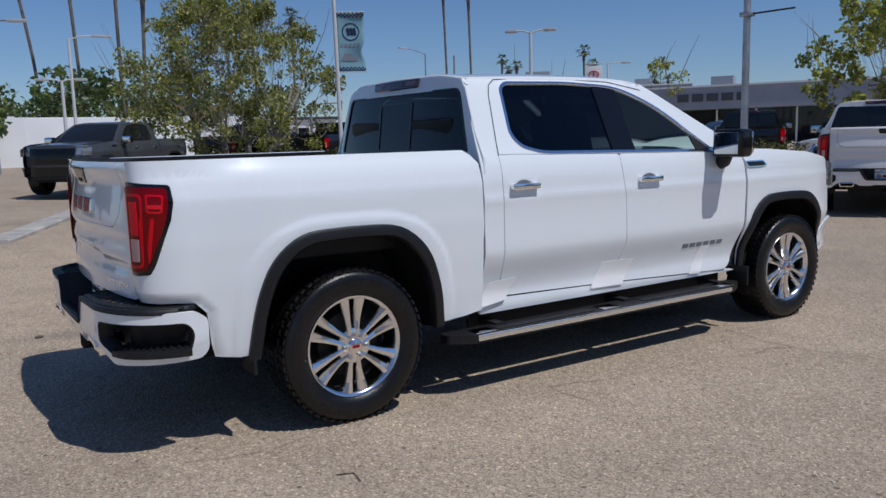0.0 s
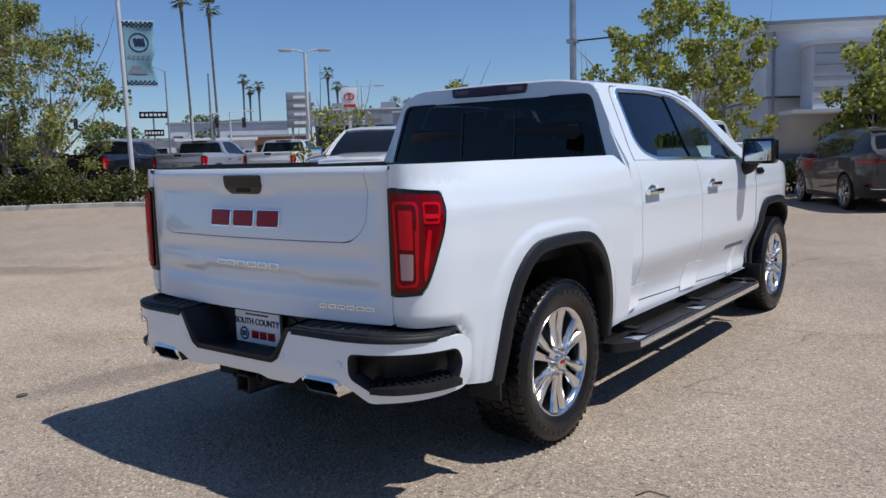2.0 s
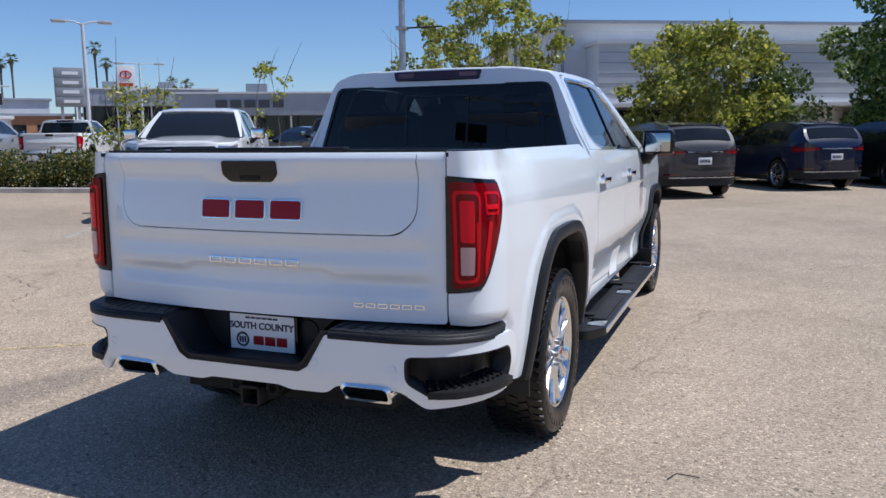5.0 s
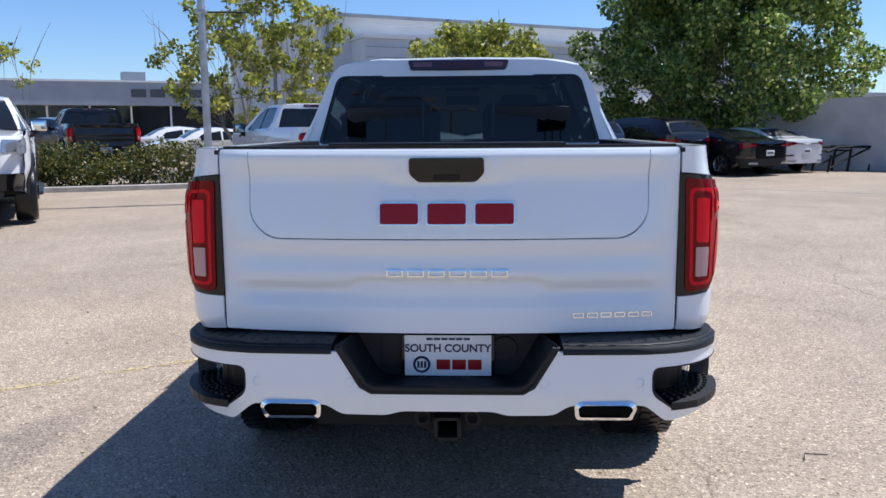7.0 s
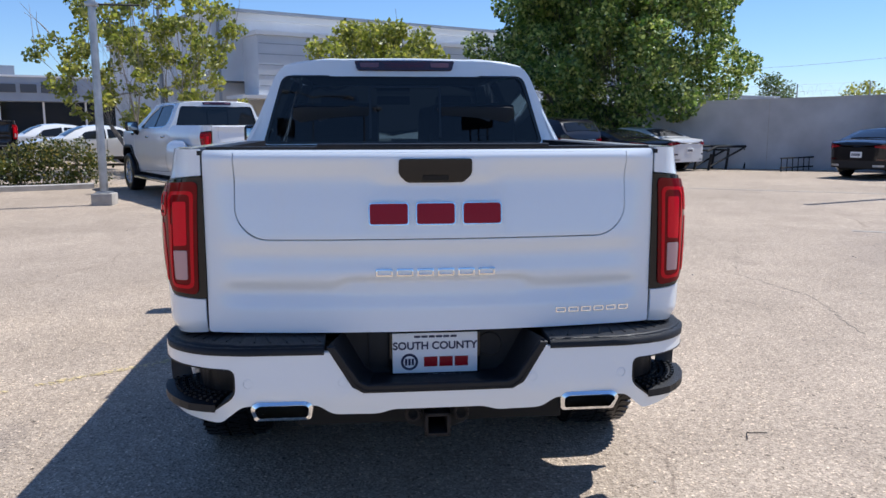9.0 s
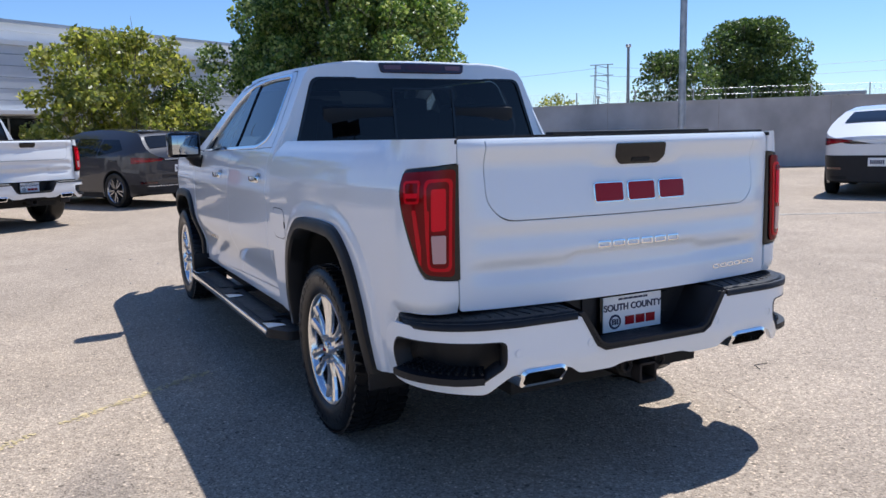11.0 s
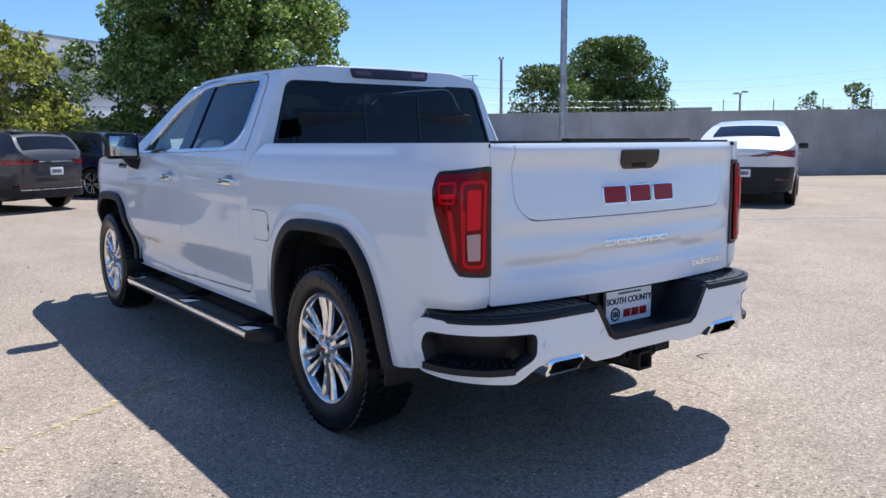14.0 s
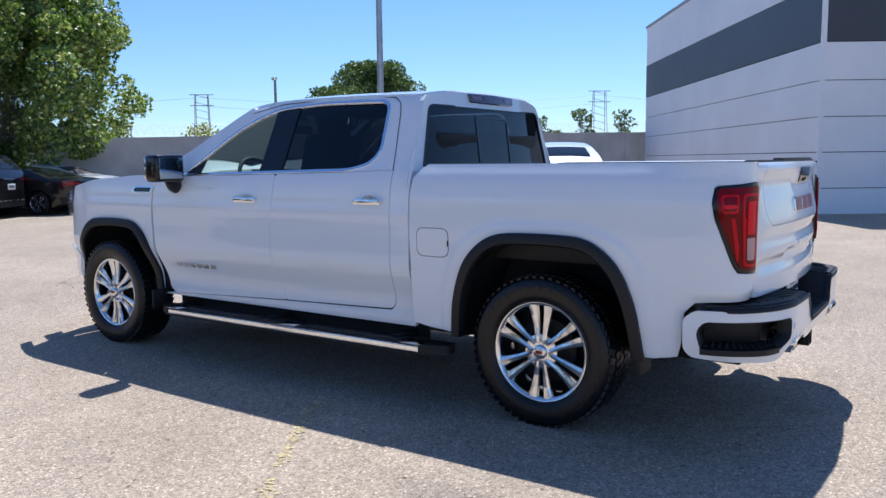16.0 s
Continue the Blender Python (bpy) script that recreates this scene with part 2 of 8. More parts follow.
SMOKE2 = mat("pink_smoked_lens", (0.16, 0.07, 0.08), 0.1, coat=1.0)
SMOKE = mat("smoked_lens", (0.03, 0.008, 0.01), 0.06, coat=1.0)
REDDARK = mat("dark_red_lens", (0.05, 0.002, 0.004), 0.08, coat=1.0)
CLEARLENS = mat("clear_reverse_lens", (0.5, 0.3, 0.3), 0.1, coat=0.5)
HEADLENS = mat("headlamp_lens", (0.35, 0.37, 0.4), 0.08, 0.6, coat=1.0)
TINT = glass_dark("privacy_glass", (0.065, 0.08, 0.095), 0.1)
CLEARGLASS = glass_dark("green_tinted_glass", (0.62, 0.7, 0.66), 0.5)
CARGLASS = mat("far_car_glass", (0.012, 0.014, 0.016), 0.03, spec=0.4)
SEATM = mat("dark_leather", (0.009, 0.009, 0.01), 0.6, var=0.2)
TRIMIN = mat("dark_cabin_trim", (0.014, 0.014, 0.016), 0.7)
FILM = mat("white_protective_film", (0.9, 0.9, 0.9), 0.35)
EMBRED = mat("emblem_red", (0.27, 0.003, 0.012), 0.25, spec=0.3)
ASPHALT = asphalt_mat()
CONCRETE = mat("kerb_concrete", (0.42, 0.39, 0.35), 0.85, var=0.25, scale=3, bump=0.3, bscale=80)
TAR = mat("dark_crack_filler", (0.09, 0.078, 0.066), 0.9, var=0.3, scale=20)
YELLOWLINE = mat("worn_yellow_paint", (0.6, 0.47, 0.24), 0.8, var=0.35, scale=9)
STUCCO = mat("white_stucco", (0.64, 0.64, 0.64), 0.85, var=0.1, scale=0.8, bump=0.25, bscale=120)
BLOCKW = mat("painted_block_wall", (0.47, 0.465, 0.46), 0.85, var=0.2, scale=0.9, bump=0.3, bscale=40)
PANELW = mat("white_wall_panel", (0.84, 0.85, 0.86), 0.6, var=0.05, scale=0.5)
PANELD = mat("dark_grey_wall_panel", (0.055, 0.062, 0.075), 0.5, var=0.08, scale=0.5)
GREYWALL = mat("grey_building_wall", (0.66, 0.68, 0.71), 0.8, var=0.08, scale=0.6)
GREYROOF = mat("grey_metal_fascia", (0.31, 0.34, 0.385), 0.6, var=0.1, scale=0.6)
BARK = mat("tree_bark", (0.17, 0.145, 0.12), 0.9, var=0.4, scale=12, bump=0.6, bscale=50)
PALEBARK = mat("pale_grey_bark", (0.33, 0.29, 0.25), 0.9, var=0.3, scale=9, bump=0.5, bscale=50)
PALMBARK = mat("palm_trunk_bark", (0.14, 0.12, 0.1), 0.9, var=0.35, scale=5, bump=0.5, bscale=20)
LEAF_A = leaf_mat("ficus_leaves", (0.032, 0.072, 0.015), (0.19, 0.28, 0.055), (0.58, 0.6, 0.2), 0.3)
LEAF_B = leaf_mat("yellowing_tree_leaves", (0.11, 0.135, 0.028), (0.27, 0.29, 0.06), (0.48, 0.44, 0.12), 0.45)
LEAF_C = leaf_mat("dry_tree_leaves", (0.085, 0.11, 0.03), (0.24, 0.26, 0.065), (0.48, 0.43, 0.13), 0.42)
LEAF_H = leaf_mat("hedge_leaves", (0.024, 0.038, 0.008), (0.085, 0.105, 0.022), (0.32, 0.25, 0.07), 0.32)
LEAF_F = leaf_mat("far_tree_leaves", (0.035, 0.06, 0.018), (0.085, 0.125, 0.032), (0.19, 0.23, 0.06))
LEAF_G = leaf_mat("dense_garden_leaves", (0.03, 0.055, 0.014), (0.1, 0.16, 0.035), (0.24, 0.3, 0.08), 0.25)
LEAF_P = leaf_mat("palm_fronds", (0.04, 0.06, 0.015), (0.07, 0.1, 0.025), (0.17, 0.15, 0.06))
PLATEW = mat("plate_white", (0.85, 0.85, 0.84), 0.35)
INKBLUE = mat("ink_dark_blue", (0.012, 0.018, 0.06), 0.4)
INKGREY = mat("ink_grey", (0.2, 0.22, 0.26), 0.5)
BANNERBLUE = mat("banner_blue_cloth", (0.2, 0.36, 0.43), 0.75, var=0.08, scale=3)
SIGNGREY = mat("sign_grey_panel", (0.27, 0.29, 0.32), 0.5)
SIGNWHITE = mat("sign_white_panel", (0.75, 0.75, 0.75), 0.5)
REDSIGN = mat("sign_red", (0.5, 0.02, 0.03), 0.5)
REDBALL = mat("red_plastic", (0.55, 0.02, 0.03), 0.35)
ORANGEW = mat("orange_stucco", (0.4, 0.2, 0.1), 0.8, var=0.1)
SOIL = mat("dry_soil_mulch", (0.09, 0.07, 0.05), 0.95, var=0.4, scale=8, bump=0.5, bscale=60)
POLEW = mat("white_painted_steel", (0.6, 0.6, 0.6), 0.4, var=0.1, scale=2)
POLEG = mat("weathered_grey_steel", (0.26, 0.27, 0.28), 0.5, 0.3, var=0.2, scale=2)
LAMPHEAD = mat("lamp_head_grey", (0.45, 0.46, 0.47), 0.4)


# ---- building helpers ----
def thing(name, label, category, group="", kind="", at=None):
    ob = new(name)
    ob.empty_display_size = 0.2
    if at is not None:
        ob.matrix_world = at
    return tagged(ob, label, category, group, kind)


def ob_mesh(name, me, material, parent=None, label=""):
    ob = new(name, me)
    if material is not None and not me.materials:
        me.materials.append(material)
    if parent is not None:
        ob.parent = parent
    return tagged(ob, label)


def part(name, bm, material, parent, label="", smooth=False):
    """Links a bmesh as one mesh object under a thing or a part."""
    me = bpy.data.meshes.new(name)
    bm.to_mesh(me)
    bm.free()
    if smooth:
        me.polygons.foreach_set("use_smooth", [True] * len(me.polygons))
        me.set_sharp_from_angle(angle=radians(38))
    return ob_mesh(name, me, material, parent, label)


def add_box(bm, c, s, bevel=0.0, m=None, seg=2):
    """A box of size s at c, with bevelled edges, into bm."""
    r = bmesh.ops.create_cube(bm, size=1)
    vs = r["verts"]
    bmesh.ops.transform(bm, matrix=Matrix.Translation(c) @ Matrix.Diagonal((*s, 1)), verts=vs)
    if bevel:
        es = list({e for v in vs for e in v.link_edges})
        r2 = bmesh.ops.bevel(bm, geom=es, offset=bevel, segments=seg, affect="EDGES", profile=0.6)
        vs = list({v for f in r2["faces"] for v in f.verts} | {v for v in vs if v.is_valid})
    if m is not None:
        bmesh.ops.transform(bm, matrix=m, verts=vs)
    return vs


def box_part(name, c, s, material, parent, bevel=0.004, label="", m=None):
    bm = bmesh.new()
    add_box(bm, c, s, bevel, m)
    return part(name, bm, material, parent, label, bevel > 0)


def add_tube(bm, pts, radii, n=10, cap=True):
    """A tapered tube along pts."""
    pts = [Vector(p) for p in pts]
    rings = []
    up = Vector((0.31, 0.12, 0.94))
    for i, p in enumerate(pts):
        d = (pts[min(i + 1, len(pts) - 1)] - pts[max(i - 1, 0)]).normalized()
        a = d.cross(up)
        if a.length < 0.05:
            a = d.cross(Vector((1, 0, 0)))
        a.normalize()
        b = d.cross(a)
        r = radii[i] if hasattr(radii, "__len__") else radii
        rings.append([bm.verts.new(p + a * r * math.cos(k * 2 * math.pi / n) + b * r * math.sin(k * 2 * math.pi / n)) for k in range(n)])
    for r0, r1 in zip(rings, rings[1:]):
        for k in range(n):
            bm.faces.new((r0[k], r0[(k + 1) % n], r1[(k + 1) % n], r1[k]))
    if cap:
        bm.faces.new(rings[0][::-1])
        bm.faces.new(rings[-1])


def tube_part(name, pts, radii, material, parent, n=10, label=""):
    bm = bmesh.new()
    add_tube(bm, pts, radii, n)
    bmesh.ops.recalc_face_normals(bm, faces=bm.faces)
    return part(name, bm, material, parent, label, True)


def add_revolve(bm, prof, n=48, axis="Y"):
    """Revolves prof, a list of (radius, along), about the y axis (or z)."""
    rings = []
    for r, a in prof:
        ring = []
        for k in range(n):
            t = 2 * math.pi * k / n
            ring.append(bm.verts.new((r * math.cos(t), a, r * math.sin(t)) if axis == "Y" else (r * math.cos(t), r * math.sin(t), a)))
        rings.append(ring)
    for r0, r1 in zip(rings, rings[1:]):
        for k in range(n):
            bm.faces.new((r0[k], r0[(k + 1) % n], r1[(k + 1) % n], r1[k]))
    return rings


def revolve_part(name, prof, material, parent, n=48, axis="Y", label=""):
    bm = bmesh.new()
    add_revolve(bm, prof, n, axis)
    bmesh.ops.recalc_face_normals(bm, faces=bm.faces)
    return part(name, bm, material, parent, label, True)


def add_prism(bm, poly, d0, d1, to3, top=None):
    """A prism of a 2D polygon between depths d0 and d1; to3(a, b, d) gives the place; top: the polygon at d1, if it differs."""
    top = top or poly
    v0 = [bm.verts.new(to3(a, b, d0)) for a, b in poly]
    v1 = [bm.verts.new(to3(a, b, d1)) for a, b in top]
    n = len(poly)
    for k in range(n):
        bm.faces.new((v0[k], v0[(k + 1) % n], v1[(k + 1) % n], v1[k]))
    bm.faces.new(v0[::-1])
    bm.faces.new(v1)


def prism_part(name, poly, d0, d1, to3, material, parent, label="", top=None):
    bm = bmesh.new()
    add_prism(bm, poly, d0, d1, to3, top)
    bmesh.ops.recalc_face_normals(bm, faces=bm.faces)
    return part(name, bm, material, parent, label)


def rounded(poly, r, n=4):
    """A polygon with its corners rounded; r: one radius, or one for each corner."""
    out = []
    m = len(poly)
    for i, p in enumerate(poly):
        p = Vector((*p, 0))
        a = Vector((*poly[i - 1], 0)) - p
        b = Vector((*poly[(i + 1) % m], 0)) - p
        rr = r[i] if hasattr(r, "__len__") else r
        rr = min(rr, a.length * 0.48, b.length * 0.48)
        if rr < 1e-4:
            out.append((p.x, p.y))
            continue
        p0, p1 = p + a.normalized() * rr, p + b.normalized() * rr
        for k in range(n + 1):
            t = k / n
            q = p0 * (1 - t) ** 2 + p * 2 * t * (1 - t) + p1 * t * t
            out.append((q.x, q.y))
    return out


def dense(poly, step):
    out = []
    for i, p in enumerate(poly):
        q = poly[(i + 1) % len(poly)]
        k = max(1, int(math.dist(p, q) / step))
        out += [(p[0] + (q[0] - p[0]) * j / k, p[1] + (q[1] - p[1]) * j / k) for j in range(k)]
    return out


def panel(name, loops, surf, material, parent, facing, cuts=((), ()), lip=0.012, off=0.0, label="", step=0.06):
    """A sheet-metal panel: 2D outlines (the first the rim, more of them holes) laid on surf(a, b), with a turned-in lip all round.
    cuts: the lines of a and of b along which the sheet is divided; facing: roughly the way it looks."""
    bm = bmesh.new()
    edges = []
    for loop in loops:
        loop = dense(loop, step)
        vs = [bm.verts.new((a, b, 0)) for a, b in loop]
        edges += [bm.edges.new((vs[i], vs[(i + 1) % len(vs)])) for i in range(len(vs))]
    bmesh.ops.triangle_fill(bm, use_beauty=True, use_dissolve=False, edges=edges)
    los = [min(v.co[i] for v in bm.verts) for i in (0, 1)]
    his = [max(v.co[i] for v in bm.verts) for i in (0, 1)]
    for i in (0, 1):
        for c in cuts[i]:
            if los[i] + 1e-3 < c < his[i] - 1e-3:
                co, no = [0, 0, 0], [0, 0, 0]
                co[i], no[i] = c, 1
                bmesh.ops.bisect_plane(bm, geom=bm.verts[:] + bm.edges[:] + bm.faces[:], dist=1e-4, plane_co=co, plane_no=no)
    face_at = facing if callable(facing) else (lambda a, b: facing)
    h = 0.004
    verts, norms = [], []
    bm.verts.index_update()
    for v in bm.verts:
        a, b = v.co.x, v.co.y
        da = Vector(surf(a + h, b)) - Vector(surf(a - h, b))
        db = Vector(surf(a, b + h)) - Vector(surf(a, b - h))
        n = da.cross(db)
        look_to = Vector(face_at(a, b))
        n = n.normalized() if n.length > 1e-9 else look_to.normalized()
        if n.dot(look_to) < 0:
            n = -n
        verts.append(Vector(surf(a, b)) + n * off)
        norms.append(n)
    faces, fn = [], []
    for f in bm.faces:
        idx = [v.index for v in f.verts]
        p = [verts[i] for i in idx]
        g = (p[1] - p[0]).cross(p[2] - p[0])
        if len(p) > 3:
            g += (p[2] - p[0]).cross(p[3] - p[0])
        if g.dot(norms[idx[0]]) < 0:
            idx.reverse()
        faces.append(idx)
        fn += [norms[i] for i in idx]
    if lip:
        for e in bm.edges:
            if len(e.link_faces) == 1:
                i, j = e.verts[0].index, e.verts[1].index
                k = len(verts)
                verts += [verts[i].copy(), verts[j].copy(), verts[j] - norms[j] * lip, verts[i] - norms[i] * lip]
                g = (verts[k + 1] - verts[k]).cross(verts[k + 2] - verts[k])
                out = (verts[i] + verts[j]) / 2
                fa = Vector((0, 0, 0))
                for w in e.link_faces[0].verts:
                    fa += verts[w.index]
                fa /= len(e.link_faces[0].verts)
                idx = [k, k + 1, k + 2, k + 3]
                if g.dot(out - fa) < 0:
                    idx.reverse()
                    g = -g
                g = g.normalized() if g.length > 1e-12 else norms[i]
                faces.append(idx)
                fn += [((g + norms[i]).normalized() if q < 2 else g) for q in (range(4) if idx[0] == k else (3, 2, 1, 0))]
    bm.free()
    me = bpy.data.meshes.new(name)
    me.from_pydata([tuple(v) for v in verts], [], faces)
    me.polygons.foreach_set("use_smooth", [True] * len(faces))
    me.normals_split_custom_set([tuple(n) for n in fn])
    return ob_mesh(name, me, material, parent, label)


def steps(lo, hi, d):
    return [lo + d * k for k in range(int((hi - lo) / d) + 2)]


def smooth_table(rows, sigma=0.02, lo=0.2, hi=2.1, d=0.005):
    """A smooth curve through rows of (z, value), as a function."""
    z = np.arange(lo, hi, d)
    v = np.interp(z, [r[0] for r in rows], [r[1] for r in rows])
    k = np.arange(-int(3 * sigma / d), int(3 * sigma / d) + 1) * d
    w = np.exp(-0.5 * (k / sigma) ** 2)
    v = np.convolve(np.pad(v, len(k) // 2, mode="edge"), w / w.sum(), mode="valid")
    v = v.tolist()

    def f(x):
        t = (x - lo) / d
        i = min(max(int(t), 0), len(v) - 2)
        u = t - i
        return v[i] * (1 - u) + v[i + 1] * u
    return f


def bars(parent, name, to3, rows, material, depth=0.004, label=""):
    """Plain raised bars, one mesh each: rows of (a0, a1, b0, b1)."""
    for a0, a1, b0, b1 in rows:
        prism_part(name, [(a0, b0), (a1, b0), (a1, b1), (a0, b1)], 0, depth, to3, material, parent, label)


def lettering(name, body, size, m, material, parent=None, label="", depth=0.001, bold=0.0):
    cu = bpy.data.curves.new(name, "FONT")
    cu.body = body
    cu.size = size
    cu.extrude = depth
    cu.offset = bold
    cu.align_x = "CENTER"
    cu.align_y = "CENTER"
    tmp = bpy.data.objects.new(name, cu)
    scene.collection.objects.link(tmp)
    me = bpy.data.meshes.new_from_object(tmp.evaluated_get(bpy.context.evaluated_depsgraph_get()))
    bpy.data.objects.remove(tmp)
    me.name = name
    me.materials.clear()
    ob = ob_mesh(name, me, material, parent, label)
    ob.matrix_local = m
    return ob
# ---- pickup truck (origin: on the ground under the rear axle, x ahead, y to its left) ----
WB = 3.745
BED = smooth_table([(0.38, 0.925), (0.46, 0.945), (0.6, 0.962), (0.8, 0.976), (1.0, 0.983), (1.15, 0.979), (1.215, 0.976), (1.24, 0.964), (1.295, 0.952), (1.33, 0.932), (1.4, 0.885)], 0.018)
CAB = smooth_table([(0.4, 0.9), (0.46, 0.912), (0.5, 0.905), (0.54, 0.897), (0.62, 0.912), (0.74, 0.955), (0.79, 0.967), (0.95, 0.964), (1.06, 0.965), (1.095, 0.971), (1.125, 0.962), (1.22, 0.955), (1.3, 0.935), (1.345, 0.912), (1.42, 0.872), (1.6, 0.79), (1.72, 0.735), (1.79, 0.695), (1.86, 0.63)], 0.018)
CORNER, CDEPTH, CIN, CLEN = -0.80, 0.222, 0.786, 0.34


BED_FOOT = [(-1.14, 0.748), (-0.87, 0.738), (-0.79, 0.728), (-0.738, 0.675), (-0.722, 0.52), (-0.705, 0.455)]


def seg_dist(p, a, b):
    dx, dz = b[0] - a[0], b[1] - a[1]
    t = min(max(((p[0] - a[0]) * dx + (p[1] - a[1]) * dz) / (dx * dx + dz * dz), 0), 1)
    return math.hypot(p[0] - a[0] - dx * t, p[1] - a[1] - dz * t)


def side_bed(u, z):
    k = min(max((-0.35 - u) / 0.45, 0), 1)
    q = 0.0
    if u < -0.66 and z < 0.82:
        dm = min(seg_dist((u, z), p0, p1) for p0, p1 in zip(BED_FOOT, BED_FOOT[1:]))
        q = 0.018 * max(1 - dm / 0.05, 0) ** 1.5
    hw = BED(z) - 0.022 * k * k * (3 - 2 * k) - q
    if z > 1.24 and u < -0.5:
        e = min((-0.5 - u) / 0.35, 1)
        hw += 0.75 * e * e * (3 - 2 * e) * max(0.945 - BED(z), 0)
    if abs(u) < 0.75 and z > 0.4:
        rr = ((abs(u) / 0.61) ** 3 + ((z - 0.42) / 0.65) ** 3) ** (1 / 3)
        b = min(max((1.05 - rr) / 0.07, 0), 1)
        hw += 0.009 * b * b * (3 - 2 * b)
    if u >= CORNER:
        return (u, hw, z)
    t = min((CORNER - u) / CLEN, 1.06) * math.pi / 2
    return (CORNER - (CDEPTH - q) * math.sin(t) ** 0.92 if t < math.pi / 2 else CORNER - CDEPTH + q, CIN + (hw - CIN) * (math.cos(t) ** 0.7 if t < math.pi / 2 else -0.1), z)


def side_cab(x, z):
    y = CAB(z)
    if x > 3.0:
        y -= 0.01 * (x - 3.0)
    if x > 4.0:
        y -= 0.42 * (x - 4.0) ** 2
    return (x, y, z)


GATE = smooth_table([(0.7, -1.092), (0.765, -1.089), (0.84, -1.082), (0.885, -1.067), (0.9, -1.066), (0.934, -1.089), (0.96, -1.09), (1.0, -1.082), (1.025, -1.079), (1.064, -1.096), (1.09, -1.096), (1.19, -1.082), (1.27, -1.069), (1.295, -1.069), (1.345, -1.09), (1.36, -1.091), (1.375, -1.08), (1.4, -1.06)], 0.008)


def tail_surf(y, z):
    """The tailgate's face: a lip at the top, a dish, and a stepped crease below the badge."""
    a = abs(y)
    k = min(max((0.35 - a) / 0.06, 0), 1)
    zz = z - 0.03 * k * math.exp(-((z - 0.92) / 0.035) ** 2)
    h = min(max((0.24 - a) / 0.07, 0), 1)
    zz += 0.03 * h * math.exp(-((z - 1.29) / 0.04) ** 2)
    f = min(max((0.79 - a) / 0.12, 0), 1)
    f = f * f * (3 - 2 * f)
    x = GATE(zz) * f + (1 - f) * (-1.083 + 8 * max(z - 1.345, 0) ** 2)
    return (x + 0.052 * (a / 0.7) ** 2, y, z)


def flip(f):
    return lambda a, b: (lambda p: (p[0], -p[1], p[2]))(f(a, b))


def arch(cx, hw, z0, top, flat, inner=0.0):
    """The squared wheel opening, from its rear foot over the top to its front foot."""
    w, t, fl = hw - inner, top - inner, flat
    pts = [(cx - w, z0), (cx - w * 0.93, z0 + (t - z0) * 0.45), (cx - w * 0.78, z0 + (t - z0) * 0.78), (cx - fl, t - 0.012), (cx, t), (cx + fl, t - 0.012),
           (cx + w * 0.8, z0 + (t - z0) * 0.76), (cx + w * 0.94, z0 + (t - z0) * 0.42), (cx + w, z0)]
    out = rounded(pts, [0] + [0.16] * 7 + [0], 4)
    return out


